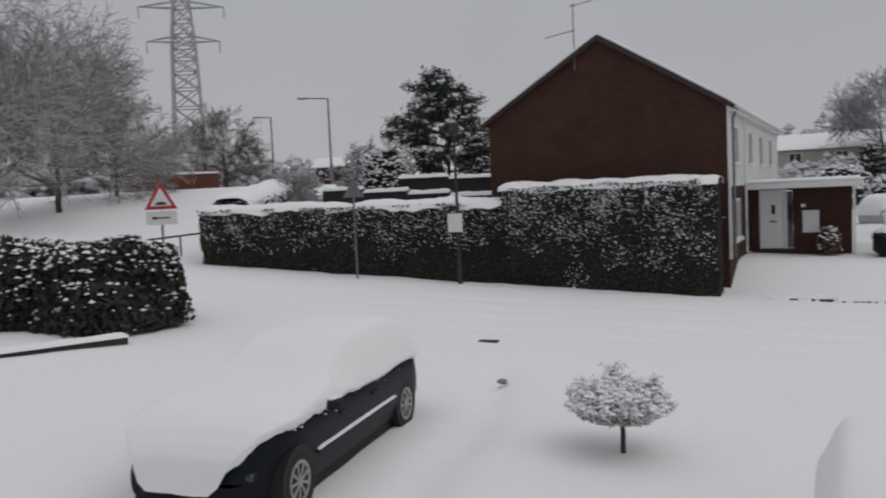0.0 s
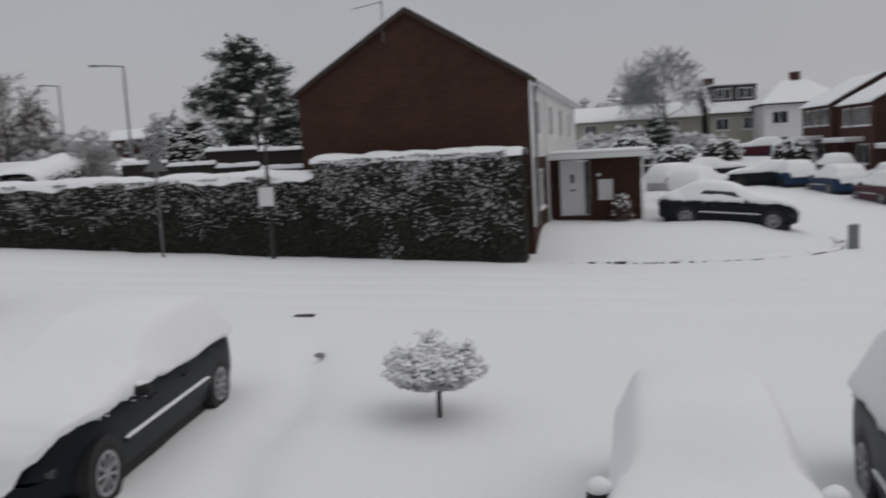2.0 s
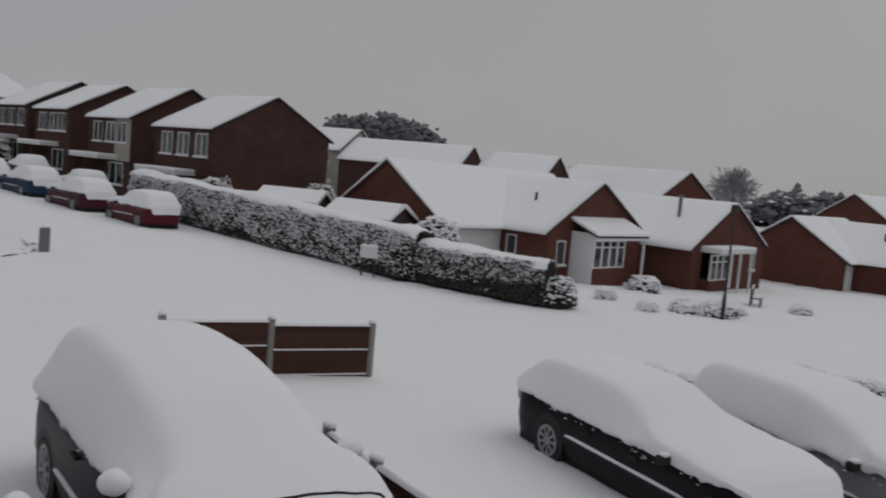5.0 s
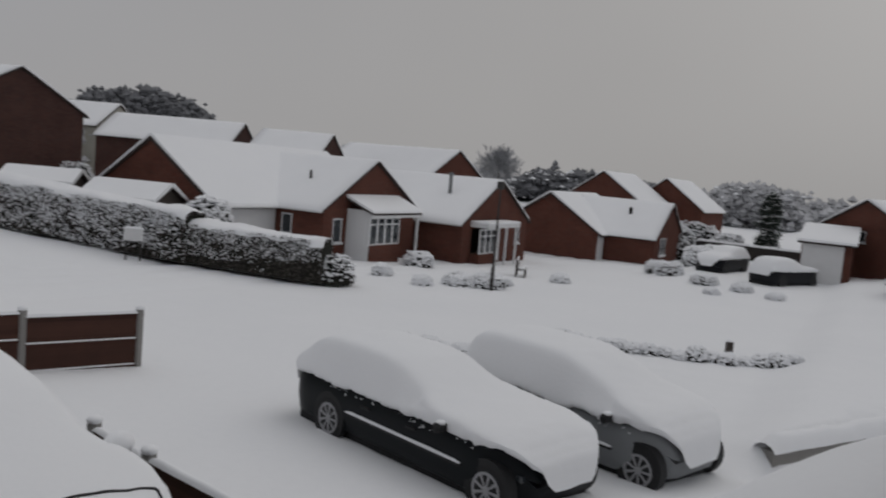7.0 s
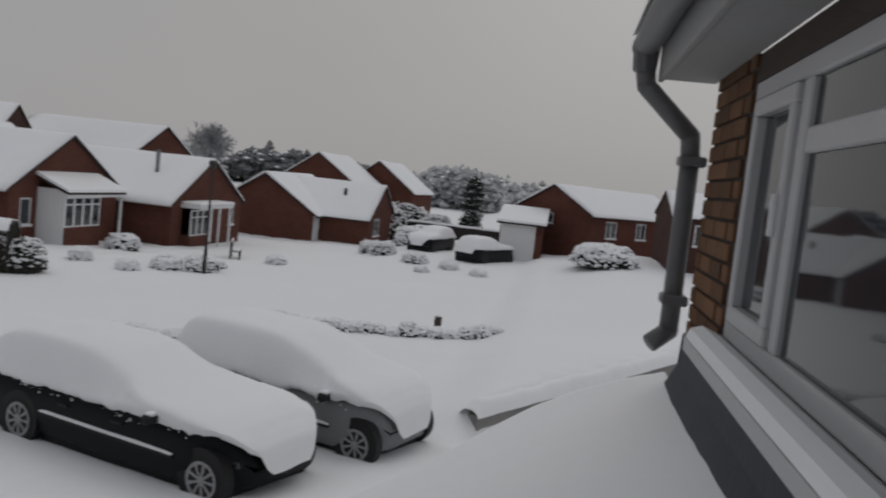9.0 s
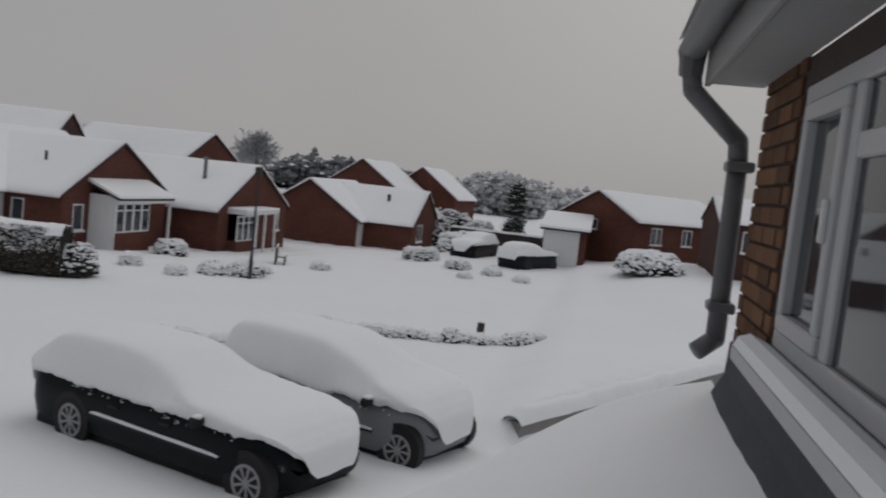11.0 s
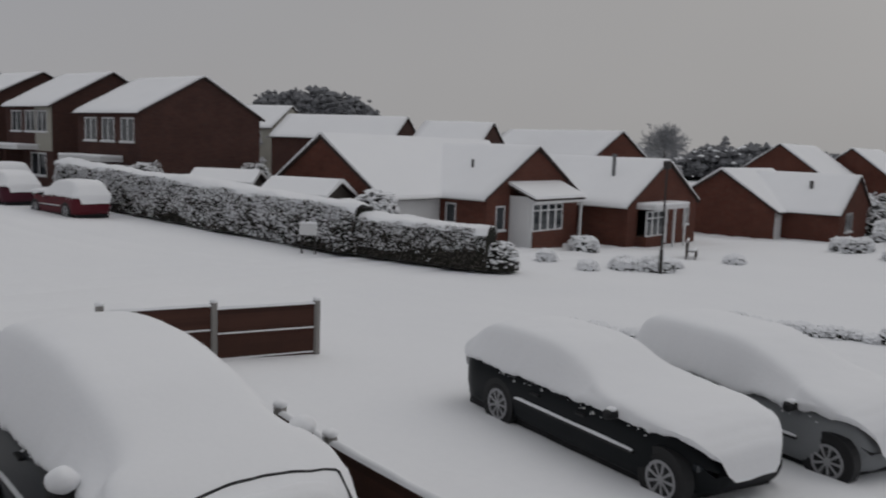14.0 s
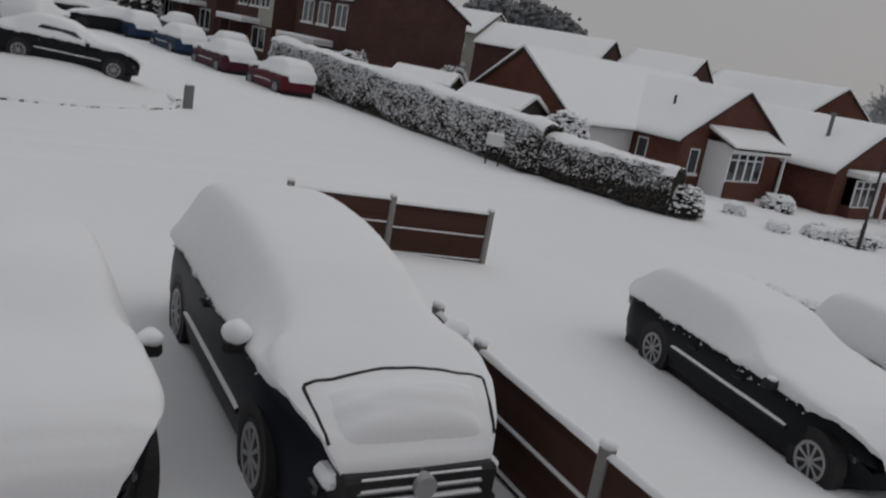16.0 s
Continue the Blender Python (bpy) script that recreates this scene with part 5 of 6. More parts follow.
# ---- the house of the viewpoint: wall, window, eaves and lean-to roof ----
def own_house():
    y = -0.60
    ob = tagged(new("house_wall"), "yellow-brown brick wall of the house with a lead flashing", "wall", kind="structure")
    bm = bmesh.new()
    wall_run(bm, -7.0, 3.69, y - 0.28, y - 0.006, -0.6, 3.84, [(0.95, 2.86, 2.97, 3.74)])
    box(bm, 3.42, y - 7.0, -0.6, 3.69, y - 0.28, 3.84)
    part("backing", bm, MORTAR, ob)
    part("flashing", prism([(y - 0.002, 2.745), (y + 0.012, 2.745), (y + 0.02, 2.60), (y + 0.07, 2.50), (y - 0.002, 2.40)], -3.0, 3.72, "x"), LEAD, ob, "grey lead flashing along the wall")
    # bricks in stretcher courses
    full = boxes((0, 0, 0, 0.212, 0.014, 0.063), bevel=0.003)
    me = bpy.data.meshes.new("brick")
    full.to_mesh(me)
    full.free()
    me.materials.append(BRICK_PIECE)
    half_me = me.copy()
    for v in half_me.vertices:
        v.co.x *= 0.47
    rng = random.Random(4)
    for row in range(15):
        z = 2.668 + (row + 1) * 0.075
        x = 3.69 if row % 2 else 3.69 - 0.112
        if row % 2 == 0:
            b = new("brick", half_me)
            b.parent, b.location = ob, (3.588, y - 0.007, z)
        while x > 1.2:
            x -= 0.2225
            if z > 2.78 and x < 2.97:
                break
            b = new("brick", me)
            b.parent, b.location = ob, (x, y - 0.007 + rng.uniform(-0.001, 0.002), z)
        if z > 2.78 and row % 2 == 0:
            b = new("brick", half_me)
            b.parent, b.location = ob, (2.985, y - 0.006, z)
    return ob


def own_window():
    y = -0.60
    ob = tagged(new("window_1"), "white plastic casement window beside the eaves", "window", kind="structure")
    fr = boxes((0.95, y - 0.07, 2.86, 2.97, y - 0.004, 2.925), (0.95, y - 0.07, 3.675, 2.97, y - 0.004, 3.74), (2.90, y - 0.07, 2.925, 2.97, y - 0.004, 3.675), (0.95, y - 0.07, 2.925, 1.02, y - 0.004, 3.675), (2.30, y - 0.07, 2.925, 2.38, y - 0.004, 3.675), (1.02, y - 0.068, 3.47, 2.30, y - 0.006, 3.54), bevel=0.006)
    part("window_frame", fr, UPVC_SHADED, ob)
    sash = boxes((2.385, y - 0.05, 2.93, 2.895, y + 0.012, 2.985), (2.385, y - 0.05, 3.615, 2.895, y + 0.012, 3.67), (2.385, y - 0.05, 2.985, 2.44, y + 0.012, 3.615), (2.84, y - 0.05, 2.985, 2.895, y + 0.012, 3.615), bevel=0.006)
    part("sash", sash, UPVC_SHADED, ob)
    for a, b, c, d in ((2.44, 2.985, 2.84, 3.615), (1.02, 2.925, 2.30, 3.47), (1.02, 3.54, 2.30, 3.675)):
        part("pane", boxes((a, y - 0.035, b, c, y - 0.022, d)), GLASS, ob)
    part("window_sill", prism([(y - 0.01, 2.86), (y + 0.115, 2.835), (y + 0.115, 2.79), (y - 0.01, 2.79)], 0.85, 3.03, "x"), UPVC_SHADED, ob, "white sloping sill")
    part("sill_snow", prism([(y + 0.005, 2.862), (y + 0.06, 2.885), (y + 0.10, 2.87), (y + 0.113, 2.838)], 0.9, 3.02, "x"), SNOW, ob)
    part("handle", boxes((2.41, y + 0.012, 3.24, 2.43, y + 0.03, 3.36), bevel=0.004), UPVC, ob)
    room = tagged(new("room_behind_window"), "dim room behind the window", "room", kind="structure")
    # room walls coloured near-black to stand for the dimness inside
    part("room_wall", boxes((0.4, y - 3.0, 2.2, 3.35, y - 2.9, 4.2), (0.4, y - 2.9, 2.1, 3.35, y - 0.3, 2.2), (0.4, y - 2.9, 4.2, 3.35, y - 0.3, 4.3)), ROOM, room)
    part("blind", boxes((1.05, y - 0.25, 3.05, 1.5, y - 0.22, 3.65)), WHITE_PAINT, room)
    return ob


def own_eaves():
    y = -0.60
    ob = tagged(new("eaves"), "white soffit and fascia with a grey gutter under the roof edge", "eaves", kind="structure")
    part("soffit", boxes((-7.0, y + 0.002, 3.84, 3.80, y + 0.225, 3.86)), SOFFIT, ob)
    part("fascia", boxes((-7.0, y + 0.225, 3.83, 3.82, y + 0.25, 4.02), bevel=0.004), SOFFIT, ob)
    gut = bmesh.new()
    n = 12
    for i in range(n):
        a, b = math.pi + math.pi * i / n, math.pi + math.pi * (i + 1) / n
        for r, flip in ((0.060, False), (0.054, True)):
            q = [gut.verts.new((x, y + 0.318 + r * math.cos(t), 3.985 + r * math.sin(t))) for x, t in ((-7.0, a), (3.86, a), (3.86, b), (-7.0, b))]
            gut.faces.new(q[::-1] if flip else q)
    part("gutter", gut, GREY_PIPE, ob, "grey half-round gutter")
    part("outlet", tubes(((3.76, y + 0.318, 3.99), (3.76, y + 0.318, 3.86), 0.062, 0.05)), GREY_PIPE, ob)
    pipe_ob = part("downpipe", pipe([(3.76, y + 0.318, 3.90), (3.76, y + 0.30, 3.80), (3.76, y + 0.085, 3.60), (3.76, y + 0.075, 3.50), (3.76, y + 0.070, 2.74), (3.72, y + 0.15, 2.68)], 0.042, 14), GREY_PIPE, ob, "grey plastic downpipe", smooth=True)
    for z in (3.47, 2.86):
        part("bracket", boxes((3.70, y + 0.01, z, 3.82, y + 0.125, z + 0.045), bevel=0.008), GREY_PIPE, pipe_ob)
    part("roof_slab", prism([(y + 0.36, 4.02), (y + 0.24, 4.02), (-4.6, 6.1), (-4.6, 6.25)], -7.2, 3.85, "x"), TILE, ob)
    part("roof_snow", prism([(y + 0.38, 4.03), (y + 0.34, 4.14), (-4.6, 6.42), (-4.6, 6.27)], -7.2, 3.87, "x"), SNOW, ob)
    return ob


def lean_to():
    ob = tagged(new("lean_to_roof"), "sloping lean-to roof under smooth snow below the window", "roof", kind="structure")

    def top(u, v):
        y = -0.56 + 1.75 * v
        x = -6.0 + (9.99 + 0.31 * math.exp(-((y + 0.05) / 0.42) ** 2)) * u
        z = 2.555 - 0.592 * (y + 0.57) + 0.02 * hum(x, y, 1.1, 4.0) + 0.006 * hum(x, y, 5.0, 2.0) - 0.02 * math.exp(-((v - 0.0) / 0.05) ** 2)
        z -= 0.24 * step(0.986, 1.0, u) + 0.10 * step(0.95, 1.0, v)
        return (x, y, z)

    part("roof_snow", grid_mesh(240, 36, top), SNOW, ob, smooth=True)
    part("roof_deck", prism([(-0.595, 2.40), (1.15, 1.37), (1.15, 1.25), (-0.595, 2.28)], -5.98, 3.92, "x"), TILE, ob)
    part("wall", boxes((-5.9, 0.75, -0.5, 3.72, 0.95, 1.35), (3.52, -0.58, -0.5, 3.72, 0.75, 1.3)), BRICK_RED, ob)
    return ob


own_house()
own_window()
own_eaves()
lean_to()


# ---- fences ----
def fence_panel(a, b, top, base, name="wooden_fence", label="dark stained wooden fence panel with snow on its rails", group="fence between the drives", boards=5):
    a, b = Vector((*a, base)), Vector((*b, base))
    L = (b - a).length
    ob = thing(name, Matrix.Translation(a) @ Matrix.Rotation(math.atan2((b - a).y, (b - a).x), 4, "Z"), label, "fence", group)
    h = top - base
    bh = (h - 0.10) / (boards * 2)
    for half in range(2):
        for k in range(boards):
            z = 0.04 + half * (h / 2) + k * bh * 0.98
            bm = prism([(0.012, z), (-0.012, z), (-0.004, z + bh * 1.06), (0.008, z + bh * 1.06)], 0.05, L - 0.05, "x")
            part("board", bm, WOOD_FENCE, ob)
        z = 0.02 + half * (h / 2 - 0.01)
        for s in (-1, 1):
            rail = part("rail", boxes((0.05, s * 0.03 - 0.015, z - 0.02, L - 0.05, s * 0.03 + 0.015, z + 0.01)), WOOD_FENCE, ob)
            part("rail_snow", boxes((0.06, s * 0.03 - 0.02, z + 0.01, L - 0.06, s * 0.03 + 0.02, z + 0.035), bevel=0.008), SNOW, rail)
    part("top_rail", boxes((0.05, -0.03, h - 0.03, L - 0.05, 0.03, h)), WOOD_FENCE, ob)
    part("top_snow", snow_bar(0.04, L - 0.04, h, 0.045, 0.05), SNOW, ob, smooth=True)
    return ob


def fence_post(x, y, base, top, label="grey concrete fence post capped with snow", group="fence posts"):
    ob = thing("fence_post", pose(x, y, base), label, "post", group)
    part("shaft", boxes((-0.05, -0.05, -0.2, 0.05, 0.05, top - base), bevel=0.01), CONCRETE, ob)
    bm = bmesh.new()
    bmesh.ops.create_icosphere(bm, subdivisions=2, radius=0.075, matrix=Matrix.Translation((0, 0, top - base + 0.02)) @ Matrix.Diagonal((1, 1, 0.6, 1)))
    part("cap_snow", bm, SNOW, ob, smooth=True)
    return ob


for p in ((9.98, 10.82, -0.6, 0.50), (8.31, 11.54, -0.5, 0.56), (6.65, 12.2, -0.4, 0.62)):
    fence_post(*p)
fence_panel((8.31, 11.54), (9.98, 10.82), 0.44, -0.47)
fence_panel((6.65, 12.2), (8.31, 11.54), 0.50, -0.38)
for p in ((5.25, 6.2, -0.3, 0.68), (4.98, 5.2, -0.3, 0.70), (4.6, 3.3, -0.3, 0.72), (4.25, 1.5, -0.3, 0.74)):
    fence_post(*p)
fence_panel((4.98, 5.2), (5.25, 6.2), 0.62, -0.25, group="low fence beside the car", boards=4)
fence_panel((4.6, 3.3), (4.98, 5.2), 0.64, -0.23, group="low fence beside the car", boards=4)
fence_panel((4.25, 1.5), (4.6, 3.3), 0.66, -0.2, group="low fence beside the car", boards=4)


def stepped_fence(pts, base, name="garden_fence"):
    ob = thing(name, pose(0, 0, 0), "stepped dark garden fence with snow along its top", "fence", "garden fences behind the hedge")
    for (x0, y0, z0), (x1, y1, z1) in zip(pts, pts[1:]):
        n = max(1, round(math.hypot(x1 - x0, y1 - y0) / 1.9))
        for k in range(n):
            u, w = k / n, (k + 1) / n
            a, b = Vector((x0 + (x1 - x0) * u, y0 + (y1 - y0) * u, 0)), Vector((x0 + (x1 - x0) * w, y0 + (y1 - y0) * w, 0))
            t = z0 + (z1 - z0) * u
            L = (b - a).length
            m = Matrix.Translation(a) @ Matrix.Rotation(math.atan2((b - a).y, (b - a).x), 4, "Z")
            p = part("panel", boxes((0, -0.04, base, L, 0.04, t), bevel=0.01), FENCE_DARK, ob)
            p.matrix_local = m
            s = part("panel_snow", snow_bar(0, L, t, 0.13, 0.16, k), SNOW, p, smooth=True)
    return ob


stepped_fence([(-15.9, 32.6, 3.55), (-11.5, 31.4, 3.25), (-7.6, 30.0, 2.95)], 0.8)
stepped_fence([(-13.0, 34.2, 3.95), (-8.6, 35.0, 3.75)], 0.8)
stepped_fence([(61.0, 11.2, -0.1), (61.9, 4.0, -0.2)], -2.2)

# ---- small tree on the lawn ----
def mophead_tree():
    ob = thing("ornamental_tree", pose(-1.07, 9.97, 0.0, 0, 0, 0) @ Matrix.Scale(1.12, 4), "small round-headed ornamental tree with snow on red-brown twigs", "tree")
    rng = np.random.default_rng(5)
    part("trunk", tubes(((0, 0, -0.1), (0.01, 0, 0.30), 0.030, 0.026), ((0.01, 0, 0.30), (-0.03, 0.01, 0.56), 0.026, 0.024), sides=8), BARK, ob, smooth=True)
    segs = []
    for k in range(22):
        t = k * math.tau / 22 + rng.random() * 0.3
        limbs((-0.02, 0, 0.50), (math.cos(t), math.sin(t), 0.10 + 0.9 * rng.random()), 0.30 + 0.06 * rng.random(), 0.011, 3, rng, segs, spread=0.75, droop=0.16, forks=3, shrink=0.66, wander=0.28, end=0.0028)
    keep = [s for s in segs if (math.hypot(s[1].x, s[1].y) / 0.60) ** 2 + ((s[1].z - 0.63) / (0.40 if s[1].z > 0.63 else 0.24)) ** 2 < 1 + 0.10 * rng.random()]
    v, f = limb_mesh(keep, 3)
    bare("branchwork", v, f, TWIG_RED, ob, kind="stuff")
    v, f = limb_mesh([(a, b, max(0.005, r), max(0.005, q), d) for a, b, r, q, d in keep], 3, 1.2, 0.012)
    bare("branch_snow", v, f, SNOW, ob, "snow lying on every twig", kind="stuff")
    pts = np.array([tuple(s[1]) for s in keep if rng.random() < 0.6 and s[1].z > 0.58])
    v, f = lumps(pts, 0.030, rng)
    bare("snow_load", v, f, SNOW, ob, kind="stuff")
    return ob


mophead_tree()

# ---- the near left corner: hedge, trees, kerb ----
CORNER = "dark shrubs at the near corner"
bush("corner_shrub", -13.0, 15.4, 0.55, "broad rounded evergreen shrub with snow on its shoulders", 1.75, 1.6, 2.05, 31, LEAF, 7000, 800, 0.085, 0.062, CORNER, cap=0.04)
bush("corner_shrub", -15.6, 14.9, 0.6, "broad rounded evergreen shrub with snow on its shoulders", 1.7, 1.5, 2.0, 32, LEAF, 6000, 800, 0.085, 0.062, CORNER, cap=0.04)
bare_tree("bare_tree", -39.0, 35.5, 1.8, "bare tree grey with frost across the road", 13.5, 1.1, 42, 0.26, 5, 2, 0.12, FROST, 0.012, "frosted trees", first=14, end=0.013, grow=0.6)
bare_tree("bare_tree", -40.5, 44.0, 2.6, "bare tree grey with frost across the road", 11.5, 1.2, 43, 0.22, 5, 2, 0.1, FROST, 0.012, "frosted trees", first=14, end=0.014, grow=0.6)
bare_tree("bare_tree", -43.0, 52.5, 3.0, "bare tree grey with frost beyond the road", 8.5, 1.3, 44, 0.2, 5, 2, 0.08, FROST, 0.012, "frosted trees", first=10, end=0.016, grow=0.6)
bare_tree("bare_tree", -45.0, 71.0, 4.0, "bare brown tree dusted with frost", 7.2, 1.2, 45, 0.2, 5, 2, 0.15, STEM, 0.008, "frosted trees", first=10, end=0.016, grow=0.5)
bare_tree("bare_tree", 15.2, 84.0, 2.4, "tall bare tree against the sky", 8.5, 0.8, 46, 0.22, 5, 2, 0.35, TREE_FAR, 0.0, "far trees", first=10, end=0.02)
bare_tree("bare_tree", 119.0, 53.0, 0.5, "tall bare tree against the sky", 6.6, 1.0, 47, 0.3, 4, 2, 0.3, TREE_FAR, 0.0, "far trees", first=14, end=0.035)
bare_tree("frosted_shrub", -15.9, 38.8, 2.2, "rounded garden tree white with snow", 3.4, 1.5, 48, 0.12, 5, 2, 0.0, FROST, 0.03, "frosted shrubs", first=10, end=0.016)
bare_tree("frosted_shrub", -18.7, 35.4, 1.8, "pale frosted shrub behind the hedge", 2.7, 1.5, 49, 0.1, 4, 2, 0.0, FROST, 0.012, "frosted shrubs", first=16, end=0.012)
bare_tree("frosted_shrub", -20.6, 37.5, 1.9, "pale frosted shrub behind the hedge", 2.7, 1.5, 50, 0.1, 4, 2, 0.0, FROST, 0.012, "frosted shrubs", first=16, end=0.012)
bush("garden_shrub", -15.0, 37.6, 2.0, "evergreen garden shrub piled with snow", 1.4, 1.3, 3.3, 51, LEAF, 1900, 1300, 0.09, 0.085, "frosted shrubs")


def kerb():
    ob = thing("bed_edging", pose(-12.0, 12.4, 0.62, 0, 0, 53), "dark edging of a raised bed with snow on top", "edging")
    part("edge", boxes((-2.6, -0.06, -0.25, 1.5, 0.06, 0.10), bevel=0.02), DARK_STEEL, ob)
    part("edge_snow", snow_bar(-2.6, 1.5, 0.10, 0.12, 0.10, 2.0), SNOW, ob, smooth=True)


kerb()


# ---- signs, lamps, pylon ----
def warning_sign(x, y, base, low, width, yaw, front=True, plate=True, label="triangular red-bordered warning sign on a grey pole"):
    ob = thing("warning_sign", pose(x, y, base, 0, 0, yaw), label, "road sign", "road signs")
    h = width * 0.88
    z = low - base
    part("pole", tubes(((0, 0.03, -0.2), (0, 0.03, z + h * 0.8), 0.035)), STEEL, ob)

    def tri(s, y0, y1):
        c = z + h * 0.36
        return prism([(-width / 2 * s, c + (z - c) * s), (width / 2 * s, c + (z - c) * s), (0, c + (z + h - c) * s)], y0, y1)
    b = part("board", tri(1.0, -0.012, -0.004), RED_SIGN if front else STEEL, ob)
    if front:
        part("face", tri(0.66, -0.016, -0.013), SIGN_WHITE, b)
        k = width
        bump = [(-0.17 * k, z + 0.14 * k), (0.17 * k, z + 0.14 * k), (0.15 * k, z + 0.20 * k), (0.07 * k, z + 0.235 * k), (-0.07 * k, z + 0.235 * k), (-0.15 * k, z + 0.20 * k)]
        part("symbol", prism(bump, -0.020, -0.0165), SIGN_BLACK, b)
    if plate:
        p = part("plate", boxes((-width * 0.47, -0.012, z - 0.43, width * 0.47, -0.004, z - 0.05)), SIGN_WHITE, ob)
        part("arrow", boxes((-width * 0.18, -0.016, z - 0.26, width * 0.25, -0.013, z - 0.22), (-width * 0.28, -0.016, z - 0.28, -width * 0.17, -0.013, z - 0.20)), SIGN_BLACK, p)
        part("plate_snow", snow_bar(-width * 0.45, width * 0.45, z - 0.05, 0.03, 0.04), SNOW, p)
    return ob


warning_sign(-14.55, 19.6, 0.7, 3.17, 0.88, 37)
warning_sign(-11.15, 25.1, 0.5, 3.25, 0.72, 200, False, False, "back of a grey triangular road sign on a pole")


def lamp_column(x, y, base, top, arm, yaw, label, mat=STEEL, r=0.07):
    ob = thing("street_lamp", pose(x, y, base, 0, 0, yaw), label, "street lamp", "street lamps")
    h = top - base
    part("column", tubes(((0, 0, -0.3), (0, 0, h * 0.25), r * 1.5, r * 1.4), ((0, 0, h * 0.25), (0, 0, h), r, r * 0.7)), mat, ob)
    if arm:
        part("arm", pipe([(0, 0, h), (arm, 0, h + 0.08)], r * 0.55), mat, ob)
        part("lantern", boxes((arm, -0.13, h - 0.02, arm + 0.75, 0.13, h + 0.14), bevel=0.04), mat, ob)
    else:
        part("lantern", boxes((-0.12, -0.12, h, 0.12, 0.12, h + 0.3), bevel=0.04), mat, ob)
    return ob


lamp_column(-32.1, 67.8, 3.8, 12.0, 1.9, 205, "tall grey street lamp with an arm over the main road", STEEL, 0.11)
lamp_column(-46.4, 83.0, 4.5, 12.4, 1.2, 205, "tall grey street lamp with an arm over the main road", STEEL, 0.11)
lamp_column(-7.55, 24.9, 0.2, 5.1, 0.0, 0, "dark street lamp column standing in the hedge", DARK_STEEL, 0.055)
lamp_column(28.82, 12.7, -1.2, 2.75, 0.0, 0, "dark street lamp column by the front gardens", DARK_STEEL, 0.05)
ob = thing("notice_board", pose(-7.6, 24.78, 2.02), "blank white sign plate fixed to the lamp column", "sign", "white sign plates")
part("plate", boxes((-0.24, -0.012, 0, 0.24, 0.004, 0.58), bevel=0.004), SIGN_WHITE, ob)
part("bracket", boxes((-0.05, 0.005, 0.2, 0.05, 0.07, 0.26)), STEEL, ob)
ob = thing("name_board", pose(19.2, 21.3, -0.35, 0, 0, -62), "white sign board on short posts in front of the hedge", "sign", "white sign plates")
part("plate", boxes((-0.32, -0.015, 0.45, 0.32, 0.005, 0.85), bevel=0.004), SIGN_WHITE, ob)
part("post", boxes((-0.27, 0.006, -0.2, -0.21, 0.05, 0.85)), DARK_STEEL, ob)
part("post", boxes((0.21, 0.006, -0.2, 0.27, 0.05, 0.85)), DARK_STEEL, ob)
part("plate_snow", snow_bar(-0.32, 0.32, 0.85, 0.05, 0.07), SNOW, ob)


def pylon():
    ob = thing("pylon", pose(-107.6, 156.6, 8.5, 0, 0, 30), "tall steel lattice electricity pylon", "pylon")
    legs = [(-3.4, -3.4), (3.4, -3.4), (3.4, 3.4), (-3.4, 3.4)]

    def at(i, z):
        k = 1 - 0.30 * z / 30 if z < 30 else 0.70 - 0.50 * (z - 30) / 18
        return Vector((legs[i % 4][0] * k, legs[i % 4][1] * k, z))
    levels = [0, 6, 11, 15.5, 19.5, 23, 26, 28.5, 31, 34, 37, 40, 43, 46]
    for i in range(4):
        part("leg", sweep([at(i, a) for a in levels], 0.26, 4), PYLON_STEEL, ob)
    lattice = bmesh.new()
    for a, b in zip(levels, levels[1:]):
        for i in range(4):
            tube(lattice, at(i, a), at(i + 1, b), 0.13, sides=4)
            tube(lattice, at(i + 1, a), at(i, b), 0.13, sides=4)
            tube(lattice, at(i, b), at(i + 1, b), 0.13, sides=4)
    part("lattice", lattice, PYLON_STEEL, ob, kind="stuff")
    for z, w in ((29.5, 7.6), (36.8, 8.9), (43.5, 7.0)):
        arm = bmesh.new()
        for s in (-1, 1):
            for d in (-0.9, 0.9):
                tube(arm, (s * 0.7, d, z), (s * w, 0, z + 0.3), 0.13, sides=4)
                tube(arm, (s * 0.7, d, z + 1.6), (s * w, 0, z + 0.3), 0.11, sides=4)
            tube(arm, (s * w, 0, z + 0.3), (s * w, 0, z - 2.2), 0.16, sides=5)
        part("cross_arm", arm, PYLON_STEEL, ob)


pylon()


def guard_rail():
    ob = thing("guard_rail", pose(0, 0, 0), "thin dark roadside rail with snow along it", "rail")
    a, b = Vector((-25.2, 23.0, 1.55)), Vector((-20.3, 31.5, 2.05))
    part("rail", tubes((a, b, 0.045), sides=6), DARK_STEEL, ob)
    for k in range(6):
        q = a.lerp(b, k / 5)
        part("post", tubes(((q.x, q.y, lie(q.x, q.y) - 0.2), (q.x, q.y, q.z), 0.04), sides=6), DARK_STEEL, ob)


guard_rail()


def brick_wall(x0, y0, x1, y1, base, top, label, mat, thick=0.25, cap=0.14, name="garden_wall", group="garden walls"):
    L = math.hypot(x1 - x0, y1 - y0)
    ob = thing(name, pose(x0, y0, base, 0, 0, math.degrees(math.atan2(y1 - y0, x1 - x0))), label, "wall", group)
    part("brickwork", boxes((0, -thick / 2, -0.3, L, thick / 2, top - base)), mat, ob)
    part("wall_snow", snow_bar(-0.08, L + 0.05, top - base, thick / 2 + 0.07, cap, x0), SNOW, ob, smooth=True)
    return ob


